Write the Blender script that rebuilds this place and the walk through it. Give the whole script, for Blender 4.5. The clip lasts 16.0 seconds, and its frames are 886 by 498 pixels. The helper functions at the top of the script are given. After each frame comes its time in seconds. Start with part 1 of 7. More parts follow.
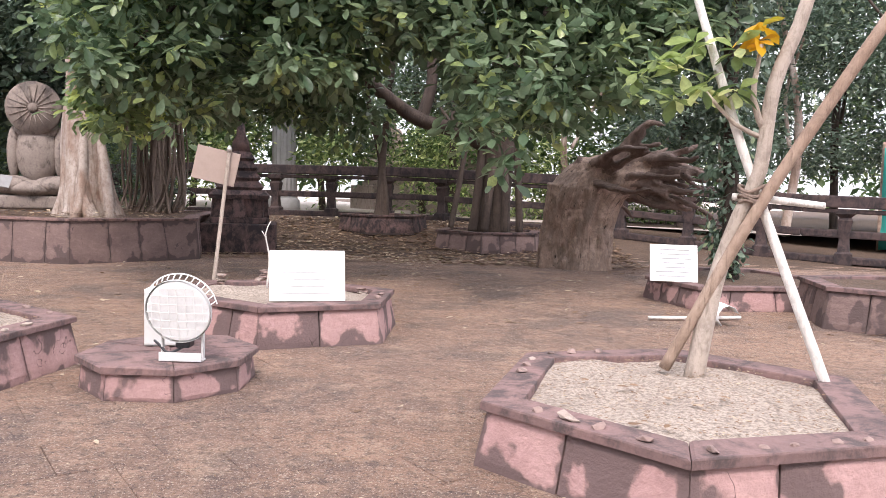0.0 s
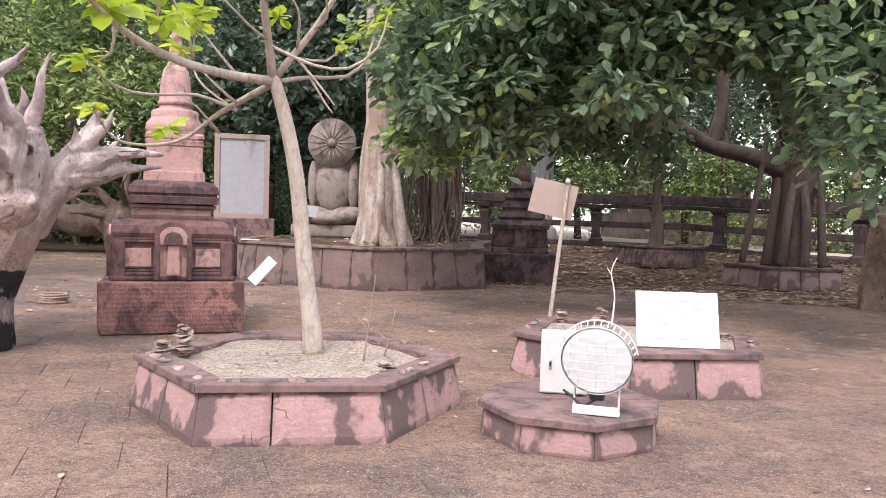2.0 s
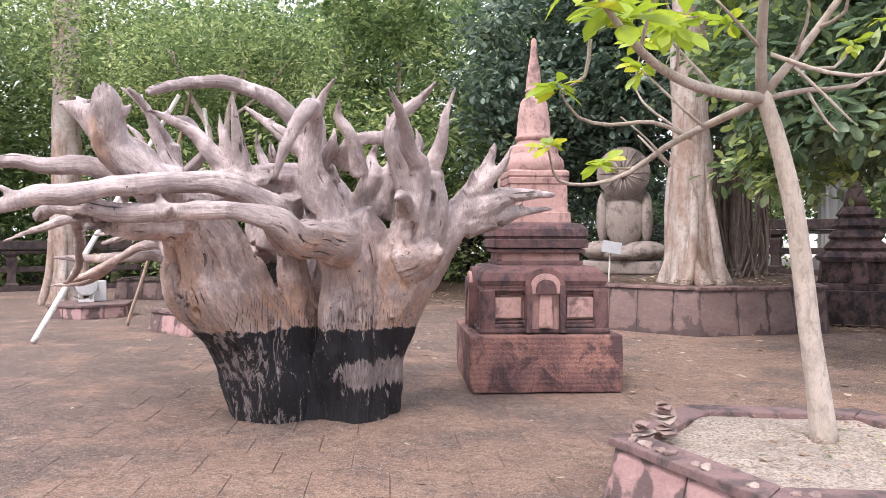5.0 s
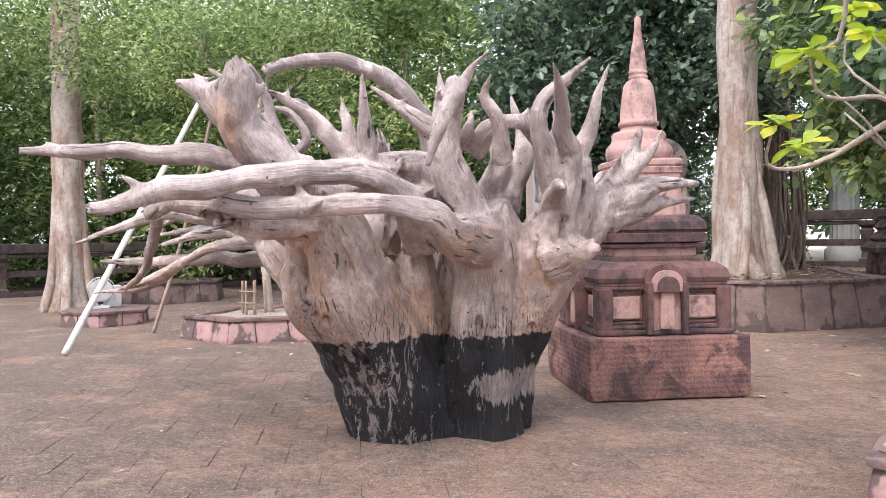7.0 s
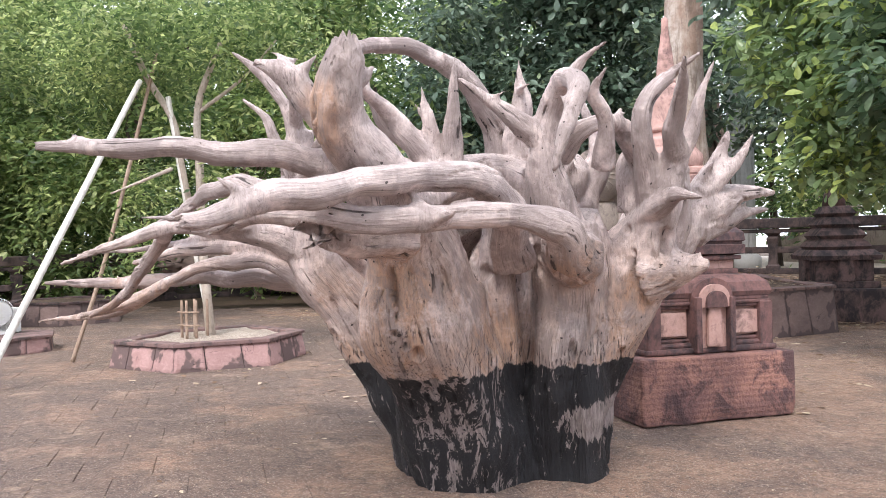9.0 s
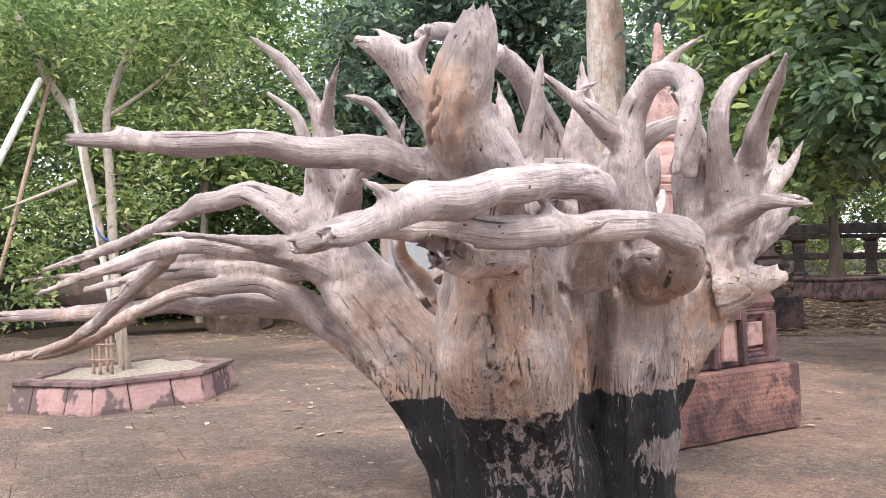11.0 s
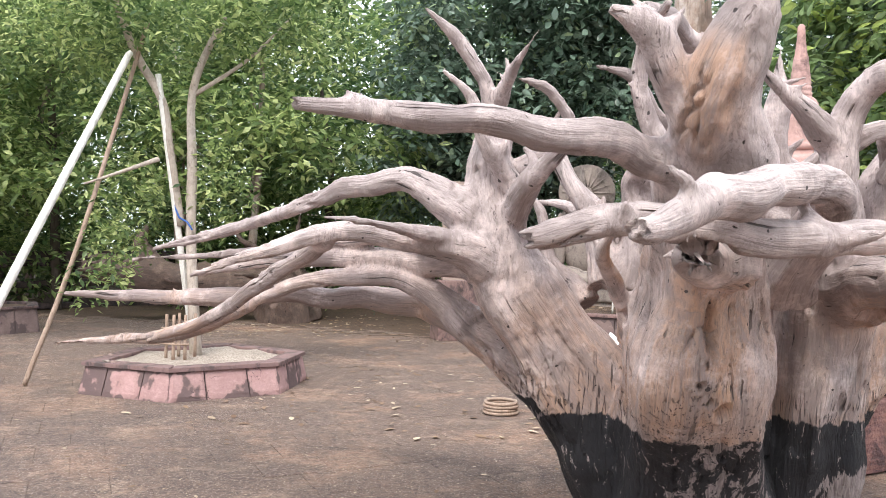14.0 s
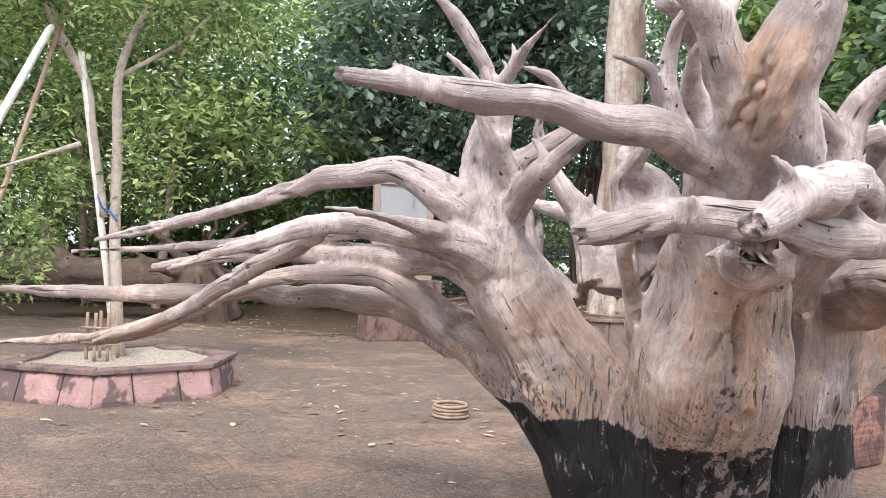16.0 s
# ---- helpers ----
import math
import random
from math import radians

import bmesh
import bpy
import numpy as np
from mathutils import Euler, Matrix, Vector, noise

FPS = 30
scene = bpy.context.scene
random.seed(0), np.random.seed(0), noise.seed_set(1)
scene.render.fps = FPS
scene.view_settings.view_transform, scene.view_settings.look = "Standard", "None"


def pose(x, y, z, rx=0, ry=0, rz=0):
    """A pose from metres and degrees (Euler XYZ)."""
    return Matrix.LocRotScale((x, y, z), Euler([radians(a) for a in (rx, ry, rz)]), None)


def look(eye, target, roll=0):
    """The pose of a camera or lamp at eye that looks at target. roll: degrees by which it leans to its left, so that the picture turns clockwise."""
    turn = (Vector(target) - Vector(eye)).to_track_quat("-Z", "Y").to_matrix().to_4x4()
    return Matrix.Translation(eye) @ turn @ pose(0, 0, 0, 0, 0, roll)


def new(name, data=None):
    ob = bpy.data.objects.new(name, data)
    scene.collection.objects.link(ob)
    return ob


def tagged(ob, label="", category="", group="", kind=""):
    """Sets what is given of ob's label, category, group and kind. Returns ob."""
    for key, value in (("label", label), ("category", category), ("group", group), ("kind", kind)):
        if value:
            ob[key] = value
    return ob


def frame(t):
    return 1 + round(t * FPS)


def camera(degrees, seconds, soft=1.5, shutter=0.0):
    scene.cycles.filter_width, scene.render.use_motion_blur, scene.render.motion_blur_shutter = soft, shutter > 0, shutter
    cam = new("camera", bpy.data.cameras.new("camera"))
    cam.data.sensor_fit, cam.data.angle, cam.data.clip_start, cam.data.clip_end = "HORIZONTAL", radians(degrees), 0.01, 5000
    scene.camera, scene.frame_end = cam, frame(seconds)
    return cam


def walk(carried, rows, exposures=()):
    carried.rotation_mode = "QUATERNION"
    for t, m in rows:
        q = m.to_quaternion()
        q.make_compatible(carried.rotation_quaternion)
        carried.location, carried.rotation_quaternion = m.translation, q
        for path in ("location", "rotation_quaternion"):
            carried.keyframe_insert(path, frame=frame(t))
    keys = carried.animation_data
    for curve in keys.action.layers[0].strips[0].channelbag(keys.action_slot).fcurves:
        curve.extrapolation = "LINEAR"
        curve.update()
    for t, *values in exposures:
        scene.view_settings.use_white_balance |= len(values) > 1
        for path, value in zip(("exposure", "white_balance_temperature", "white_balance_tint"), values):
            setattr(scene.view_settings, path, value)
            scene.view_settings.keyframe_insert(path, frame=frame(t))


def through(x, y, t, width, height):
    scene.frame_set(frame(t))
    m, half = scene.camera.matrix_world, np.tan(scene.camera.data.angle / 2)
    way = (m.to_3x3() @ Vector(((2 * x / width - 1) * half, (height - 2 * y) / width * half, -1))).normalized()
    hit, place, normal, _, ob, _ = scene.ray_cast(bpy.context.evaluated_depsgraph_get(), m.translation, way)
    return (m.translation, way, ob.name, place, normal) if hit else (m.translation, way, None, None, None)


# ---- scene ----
cam = camera(59.6, 16.0, soft=0.8)
PATH = [
    (0, (0.124, 0.449, 1.353), (0.103, 2.444, 1.209), 1.6),
    (0.5, (-0.19, 0.514, 1.383), (-0.29, 2.507, 1.244), 2.7),
    (1, (-0.509, 0.526, 1.402), (-0.665, 2.515, 1.26), 2.8),
    (1.5, (-0.867, 0.649, 1.406), (-1.368, 2.58, 1.269), 1.6),
    (2, (-1.177, 0.72, 1.399), (-1.755, 2.632, 1.306), 1.7),
    (2.5, (-1.458, 0.687, 1.426), (-1.961, 2.622, 1.361), 1.8),
    (3, (-1.728, 0.751, 1.429), (-2.156, 2.704, 1.374), 1.7),
    (3.5, (-2.056, 0.896, 1.464), (-2.483, 2.849, 1.402), 0.9),
    (4, (-2.428, 0.905, 1.469), (-3.061, 2.801, 1.411), 0.3),
    (4.5, (-2.799, 0.876, 1.496), (-3.548, 2.73, 1.456), -0.0),
    (5, (-3.23, 0.964, 1.488), (-4.293, 2.658, 1.465), 0.1),
    (5.2, (-3.368, 0.977, 1.48), (-4.508, 2.62, 1.463), 0.2),
    (7.5, (-5.146, 0.829, 1.488), (-6.057, 2.609, 1.449), -0.9),
    (8, (-5.591, 0.949, 1.5), (-6.425, 2.766, 1.46), -0.8),
    (8.5, (-5.954, 0.958, 1.526), (-6.716, 2.807, 1.512), -0.8),
    (9, (-6.328, 0.916, 1.548), (-7.003, 2.799, 1.536), -1.2),
    (11.3, (-7.765, 1.306, 1.586), (-8.048, 3.286, 1.613), -2.4),
    (11.5, (-7.814, 1.353, 1.583), (-8.076, 3.336, 1.615), -2.3),
    (12, (-7.862, 1.365, 1.556), (-8.005, 3.36, 1.551), 1.0),
    (12.5, (-7.987, 1.396, 1.569), (-7.97, 3.395, 1.51), 1.8),
    (13, (-8.158, 1.33, 1.583), (-8.143, 3.329, 1.539), 1.5),
    (13.5, (-8.309, 1.353, 1.59), (-8.533, 3.34, 1.578), 1.0),
    (14, (-8.513, 1.446, 1.581), (-8.884, 3.411, 1.603), 1.2),
    (14.5, (-8.72, 1.456, 1.573), (-9.093, 3.42, 1.602), 1.8),
    (15, (-8.836, 1.416, 1.593), (-9.146, 3.392, 1.635), 2.6),
    (15.5, (-8.935, 1.495, 1.582), (-9.173, 3.481, 1.618), 2.8),
    (16, (-8.995, 1.65, 1.554), (-9.127, 3.646, 1.582), 2.1),
]
walk(cam, [(t, look(eye, target, roll)) for t, eye, target, roll in PATH],
     [(0, 1.08, 6650, 18), (4.0, 1.12, 6450, 18), (7.5, 1.15, 6400, 13), (11.5, 1.23, 6450, 10), (16, 1.25, 6400, 8)])

# ---- light ----
world = bpy.data.worlds.new("world")
scene.world = world
world.use_nodes = True
wn, wl = world.node_tree.nodes, world.node_tree.links
wn.clear()
sky = wn.new("ShaderNodeTexSky")
sky.sky_type = "NISHITA"
sky.sun_disc = False
sky.sun_elevation, sky.sun_rotation = radians(58), radians(200)
sky.dust_density, sky.air_density = 4.0, 1.0
cloud = wn.new("ShaderNodeMix")
cloud.data_type = "RGBA"
cloud.inputs[0].default_value = 0.8
cloud.inputs[7].default_value = (10.6, 11.2, 12.2, 1)
back = wn.new("ShaderNodeBackground")
back.inputs[1].default_value = 0.115
wout = wn.new("ShaderNodeOutputWorld")
wl.new(sky.outputs[0], cloud.inputs[6])
wl.new(cloud.outputs[2], back.inputs[0])
wl.new(back.outputs[0], wout.inputs[0])
sun = new("sun", bpy.data.lights.new("sun", "SUN"))
sun.data.energy, sun.data.angle, sun.data.color = 1.4, radians(14), (1.0, 0.95, 0.88)
sun.matrix_world = look((-4, -14, 24), (-4, 4, 0))

# ---- materials ----


class Nodes:
    """A small builder of node materials."""

    def __init__(self, name):
        self.m = bpy.data.materials.new(name)
        self.m.use_nodes = True
        self.t = self.m.node_tree
        self.b = self.t.nodes["Principled BSDF"]
        self.out = self.t.nodes["Material Output"]

    def add(self, kind, **settings):
        n = self.t.nodes.new(kind)
        for key, value in settings.items():
            if key == "op":
                n.operation = value
            elif key == "data":
                n.data_type = value
            elif key == "blend":
                n.blend_type = value
        return n

    def link(self, a, b):
        self.t.links.new(a, b)

    def place(self, what="position"):
        if what == "position":
            return self.add("ShaderNodeNewGeometry").outputs["Position"]
        if what == "object":
            return self.add("ShaderNodeTexCoord").outputs["Object"]
        a = self.add("ShaderNodeAttribute")
        a.attribute_name = what
        return a.outputs["Vector"]

    def stretch(self, vec, scale, offset=(0, 0, 0)):
        n = self.add("ShaderNodeMapping")
        n.inputs["Scale"].default_value = scale
        n.inputs["Location"].default_value = offset
        self.link(vec, n.inputs["Vector"])
        return n.outputs[0]

    def noise(self, vec, scale, detail=4, rough=0.6, warp=0.0):
        n = self.add("ShaderNodeTexNoise")
        n.inputs["Scale"].default_value, n.inputs["Detail"].default_value = scale, detail
        n.inputs["Roughness"].default_value, n.inputs["Distortion"].default_value = rough, warp
        self.link(vec, n.inputs["Vector"])
        return n.outputs[0]

    def ramp(self, fac, *stops):
        n = self.add("ShaderNodeValToRGB")
        e = n.color_ramp.elements
        while len(e) < len(stops):
            e.new(0.5)
        for el, (p, c) in zip(e, stops):
            el.position = p
            el.color = (c, c, c, 1) if not isinstance(c, tuple) else (*c, 1)
        self.link(fac, n.inputs[0])
        return n.outputs[0]

    def mix(self, fac, a, b, blend="MIX"):
        n = self.add("ShaderNodeMix", data="RGBA", blend=blend)
        for value, socket in ((fac, n.inputs[0]), (a, n.inputs[6]), (b, n.inputs[7])):
            if isinstance(value, tuple):
                socket.default_value = (*value, 1)
            elif isinstance(value, (int, float)):
                socket.default_value = value
            else:
                self.link(value, socket)
        return n.outputs[2]

    def calc(self, op, a, b=0.0):
        n = self.add("ShaderNodeMath", op=op)
        for value, socket in ((a, n.inputs[0]), (b, n.inputs[1])):
            if isinstance(value, (int, float)):
                socket.default_value = value
            else:
                self.link(value, socket)
        return n.outputs[0]

    def axis(self, vec, i):
        n = self.add("ShaderNodeSeparateXYZ")
        self.link(vec, n.inputs[0])
        return n.outputs[i]

    def random(self):
        return self.add("ShaderNodeObjectInfo").outputs["Random"]

    def island(self):
        return self.add("ShaderNodeNewGeometry").outputs["Random Per Island"]

    def done(self, colour, rough=0.8, bump=None, strength=0.4, distance=0.01, metal=0.0):
        if isinstance(colour, tuple):
            self.b.inputs["Base Color"].default_value = (*colour, 1)
        else:
            self.link(colour, self.b.inputs["Base Color"])
        if isinstance(rough, (int, float)):
            self.b.inputs["Roughness"].default_value = rough
        else:
            self.link(rough, self.b.inputs["Roughness"])
        self.b.inputs["Metallic"].default_value = metal
        if bump is not None:
            n = self.add("ShaderNodeBump")
            n.inputs["Strength"].default_value, n.inputs["Distance"].default_value = strength, distance
            self.link(bump, n.inputs["Height"])
            self.link(n.outputs[0], self.b.inputs["Normal"])
        return self.m


def stone(name, light, dark, stain, stained=0.5, grain=30.0, vary=0.25, relief=0.012):
    """Weathered sandstone: two tones, black weathering in patches and runs."""
    n = Nodes(name)
    p = n.place()
    big = n.noise(p, 2.3, 5, 0.65, 0.3)
    fine = n.noise(p, grain, 6, 0.7)
    runs = n.noise(n.stretch(p, (6, 6, 3.0)), 1.0, 5, 0.7, 0.4)
    c = n.mix(n.ramp(big, (0.3, 0.0), (0.7, 1.0)), dark, light)
    c = n.mix(n.calc("MULTIPLY", n.random(), vary), c, tuple(v * 0.72 for v in light))
    c = n.mix(n.ramp(fine, (0.35, 0.35), (0.65, 0.0)), c, tuple(v * 0.55 for v in dark))
    mask = n.calc("ADD", n.calc("MULTIPLY", runs, 0.55), n.calc("MULTIPLY", n.noise(p, 3.4, 7, 0.72, 0.8), 0.55))
    c = n.mix(n.ramp(mask, (0.615 - 0.16 * stained, 0.0), (0.735 - 0.16 * stained, 0.95)), c, stain)
    return n.done(c, 0.88, n.calc("ADD", fine, n.noise(p, 8, 4, 0.6)), 0.55, relief)


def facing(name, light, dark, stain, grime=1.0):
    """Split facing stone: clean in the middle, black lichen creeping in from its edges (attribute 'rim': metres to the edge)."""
    n = Nodes(name)
    p = n.place()
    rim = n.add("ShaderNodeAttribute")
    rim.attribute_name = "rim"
    big, fine = n.noise(p, 3.1, 5, 0.65), n.noise(p, 38, 6, 0.7)
    c = n.mix(n.ramp(big, (0.35, 0.0), (0.65, 1.0)), dark, light)
    c = n.mix(n.calc("MULTIPLY", n.random(), 0.55), c, tuple(v * 0.74 for v in light))
    c = n.mix(n.ramp(n.noise(n.stretch(p, (9, 9, 22)), 1.0, 4, 0.6, 0.5), (0.52, 0.0), (0.66, 0.35)), c, tuple(min(1.0, v * 1.22) for v in light))
    c = n.mix(n.ramp(fine, (0.34, 0.3), (0.60, 0.0)), c, tuple(v * 0.6 for v in dark))
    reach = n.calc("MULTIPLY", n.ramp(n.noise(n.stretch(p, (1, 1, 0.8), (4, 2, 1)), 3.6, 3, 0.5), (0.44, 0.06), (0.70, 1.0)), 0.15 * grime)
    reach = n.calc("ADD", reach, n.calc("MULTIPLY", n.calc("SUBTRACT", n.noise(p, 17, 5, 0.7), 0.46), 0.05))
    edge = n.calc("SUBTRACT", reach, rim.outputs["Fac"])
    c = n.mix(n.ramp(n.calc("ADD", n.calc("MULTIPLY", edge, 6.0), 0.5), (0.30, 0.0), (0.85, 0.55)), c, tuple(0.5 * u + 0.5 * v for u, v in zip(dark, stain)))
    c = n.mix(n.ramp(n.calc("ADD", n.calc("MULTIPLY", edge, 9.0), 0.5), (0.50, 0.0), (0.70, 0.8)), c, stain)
    split = n.calc("ABSOLUTE", n.calc("ADD", n.noise(p, 3.7, 2, 0.5, 0.6), -0.47))
    crack = n.calc("MULTIPLY", n.ramp(split, (0.002, 0.9), (0.005, 0.0)), n.ramp(n.noise(p, 2.2, 2, 0.5), (0.58, 0.0), (0.62, 1.0)))
    c = n.mix(crack, c, tuple(v * 0.6 for v in stain))
    height = n.calc("SUBTRACT", n.calc("ADD", fine, n.calc("MULTIPLY", n.noise(n.stretch(p, (7, 7, 12)), 1.0, 4, 0.6), 1.6)), crack)
    return n.done(c, 0.88, height, 0.6, 0.016)


def chiselled(name, light, dark, stain):
    """Red stone dressed in rows of short chisel strokes, black at its weathered edges."""
    n = Nodes(name)
    p, o = n.place(), n.place("object")
    row = n.noise(n.stretch(o, (34, 34, 15)), 1.0, 2, 0.5, 0.1)
    wave = n.add("ShaderNodeTexWave")
    wave.bands_direction = "Z"
    wave.inputs["Scale"].default_value, wave.inputs["Distortion"].default_value = 6.5, 4.5
    wave.inputs["Detail"].default_value, wave.inputs["Detail Scale"].default_value = 3.0, 6.0
    n.link(o, wave.inputs["Vector"])
    c = n.mix(n.ramp(n.noise(p, 1.7, 5, 0.65, 0.4), (0.38, 0.0), (0.60, 1.0)), dark, light)
    c = n.mix(n.calc("MULTIPLY", n.ramp(wave.outputs["Fac"], (0.25, 0.30), (0.6, 0.0)), n.ramp(row, (0.4, 0.0), (0.55, 1.0))), c, stain)
    c = n.mix(n.ramp(n.noise(p, 3.0, 7, 0.75, 0.9), (0.47, 0.0), (0.58, 0.9)), c, stain)
    return n.done(c, 0.88, n.calc("ADD", n.calc("MULTIPLY", wave.outputs["Fac"], 0.35), n.calc("ADD", row, n.noise(p, 30, 5, 0.7))), 0.6, 0.014)


def ground_material():
    n = Nodes("laterite_paving")
    p = n.place()
    big = n.noise(p, 0.42, 7, 0.62)
    mid = n.noise(p, 3.1, 9, 0.74)
    grit = n.noise(p, 55, 6, 0.8)
    c = n.mix(n.ramp(big, (0.38, 0.0), (0.60, 1.0)), (0.185, 0.118, 0.095), (0.35, 0.21, 0.145))
    c = n.mix(n.ramp(mid, (0.46, 0.0), (0.62, 0.75)), c, (0.43, 0.275, 0.195))
    # dark stains; the stump's shade is painted in as darkening towards low x
    stain_shade = n.calc("ADD", n.noise(n.stretch(p, (1, 1, 1), (2.5, 8, 0)), 0.75, 9, 0.72), n.ramp(n.calc("MULTIPLY", n.axis(p, 0), -0.05), (0.28, 0.0), (0.52, 0.10)))
    c = n.mix(n.ramp(stain_shade, (0.50, 0.0), (0.60, 0.72)), c, (0.115, 0.084, 0.077))
    c = n.mix(n.ramp(n.noise(n.stretch(p, (1.0, 1.0, 1.0), (7, 3, 0)), 1.9, 8, 0.74), (0.55, 0.0), (0.66, 0.7)), c, (0.47, 0.33, 0.24))
    c = n.mix(n.calc("MULTIPLY", n.random(), 0.22), c, (0.15, 0.10, 0.088))
    c = n.mix(n.ramp(n.noise(p, 12, 8, 0.82), (0.40, 0.7), (0.51, 0.0)), c, (0.085, 0.062, 0.053))
    c = n.mix(n.ramp(n.noise(n.stretch(p, (1, 1, 1), (1, 5, 0)), 23, 6, 0.8), (0.53, 0.0), (0.64, 0.75)), c, (0.44, 0.33, 0.26))
    c = n.mix(n.ramp(grit, (0.38, 0.75), (0.5, 0.0)), c, (0.05, 0.036, 0.032))
    c = n.mix(n.ramp(n.noise(p, 75, 4, 0.7), (0.57, 0.0), (0.64, 0.8)), c, (0.56, 0.46, 0.38))
    return n.done(c, 0.93, n.calc("ADD", grit, n.calc("ADD", mid, n.noise(p, 14, 5, 0.7))), 0.9, 0.024)


def soil(name, a, b, speck, scale=60.0):
    n = Nodes(name)
    p = n.place()
    c = n.mix(n.noise(p, 5, 5, 0.7), a, b)
    c = n.mix(n.ramp(n.noise(p, 2.6, 7, 0.75, 0.8), (0.52, 0.0), (0.66, 0.7)), c, tuple(0.45 * u + 0.35 * v for u, v in zip(a, speck)))
    c = n.mix(n.ramp(n.noise(p, scale, 4, 0.8), (0.42, 0.75), (0.56, 0.0)), c, speck)
    return n.done(c, 0.95, n.noise(p, scale, 5, 0.8), 0.8, 0.02)


def wood(name, pale, tan, deep, cracks=0.9, tar=False):
    """Dead wood with the grain along each limb (attribute 'grain': two across, one along, in metres);
    'whole' fades the grain where limbs meet, 'heart' shows bared heartwood."""
    n = Nodes(name)
    g, p = n.place("grain"), n.place()
    whole, heart = n.add("ShaderNodeAttribute"), n.add("ShaderNodeAttribute")
    whole.attribute_name, heart.attribute_name = "whole", "heart"
    whole, heart = whole.outputs["Fac"], heart.outputs["Fac"]

    def along(fine, slow, detail, rough, warp, scale):
        a = n.noise(n.stretch(g, (fine, fine, slow)), 1.0, detail, rough, warp)
        b = n.noise(n.stretch(p, (scale, scale, scale * 0.25)), 1.0, detail, rough, warp)
        return n.calc("ADD", n.calc("MULTIPLY", a, whole), n.calc("MULTIPLY", b, n.calc("SUBTRACT", 1.0, whole)))

    fibre = along(95, 2.4, 6, 0.72, 0.5, 60)
    band = along(15, 1.6, 6, 0.68, 0.9, 12)
    streak = along(6, 1.3, 5, 0.7, 0.9, 5)
    blotch = n.noise(p, 6.5, 6, 0.7, 0.5)
    c = n.mix(n.ramp(blotch, (0.36, 0.0), (0.62, 1.0)), tuple(v * 0.66 for v in pale), tuple(min(1, v * 1.10) for v in pale))
    low = n.ramp(n.calc("MULTIPLY", n.axis(p, 2), 0.4), (0.42, 0.9), (0.68, 0.0))
    warm = n.calc("MULTIPLY", n.ramp(n.noise(p, 2.1, 5, 0.6, 0.3), (0.34, 0.0), (0.56, 0.95)), low)
    c = n.mix(n.calc("MAXIMUM", warm, n.calc("MULTIPLY", heart, n.ramp(streak, (0.25, 0.8), (0.6, 1.0)))), c, tan)
    c = n.mix(n.ramp(streak, (0.34, 0.55), (0.49, 0.0)), c, tuple(0.45 * u + 0.35 * v for u, v in zip(deep, pale)))
    c = n.mix(n.ramp(band, (0.34, 0.72), (0.53, 0.0)), c, tuple(v * 0.58 for v in pale))
    c = n.mix(n.ramp(fibre, (0.34, cracks * 0.8), (0.50, 0.0)), c, tuple(0.75 * u + 0.15 * v for u, v in zip(deep, pale)))
    grey = along(3.2, 0.9, 7, 0.75, 1.1, 3)
    c = n.mix(n.ramp(grey, (0.50, 0.0), (0.60, 0.8)), c, tuple(0.40 * u + 0.7 * v for u, v in zip(pale, deep)))
    age = n.add("ShaderNodeAttribute")
    age.attribute_name = "age"
    c = n.mix(n.calc("MULTIPLY", age.outputs["Fac"], n.ramp(streak, (0.35, 1.0), (0.62, 0.35))), c, tuple(0.30 * u + 0.75 * v for u, v in zip(pale, deep)))
    knot = n.noise(p, 5.5, 4, 0.75, 1.2)
    c = n.mix(n.ramp(knot, (0.665, 0.0), (0.72, 0.8)), c, tuple(v * 0.8 for v in deep))
    bored = n.ramp(n.noise(p, 31, 1, 0.3), (0.765, 0.0), (0.785, 0.9))
    c = n.mix(bored, c, tuple(v * 0.3 for v in deep))
    c = n.mix(n.ramp(n.noise(p, 3.9, 6, 0.7), (0.52, 0.0), (0.68, 0.6)), c, tuple(min(1, v * 1.55) for v in pale))
    split = n.ramp(n.noise(n.stretch(g, (34, 34, 0.9)), 1.0, 2, 0.45, 0.15), (0.30, 1.0), (0.345, 0.0))
    line = n.calc("MULTIPLY", split, n.ramp(n.noise(p, 2.9, 3, 0.5), (0.46, 0.0), (0.54, 1.0)))
    line = n.calc("MULTIPLY", line, whole)
    c = n.mix(n.calc("MULTIPLY", line, 0.85), c, tuple(v * 0.3 for v in deep))
    if tar:
        check = n.ramp(n.noise(n.stretch(p, (75, 75, 2.2)), 1.0, 3, 0.5, 0.1), (0.36, 0.8), (0.43, 0.0))
        foot = n.calc("ADD", n.calc("MULTIPLY", n.axis(p, 2), -1.6), n.calc("MULTIPLY", n.noise(p, 3.5, 3, 0.6), 1.3))
        check = n.calc("MULTIPLY", check, n.ramp(n.calc("ADD", foot, 1.45), (0.40, 0.0), (0.70, 1.0)))
        c = n.mix(check, c, tuple(v * 0.55 for v in deep))
        line = n.calc("MAXIMUM", line, check)
    rough = 0.82
    height = n.calc("SUBTRACT", n.calc("ADD", n.calc("ADD", n.calc("MULTIPLY", band, 1.1), fibre), n.calc("MULTIPLY", blotch, 1.2)), n.calc("ADD", n.calc("MULTIPLY", line, 2.2), bored))
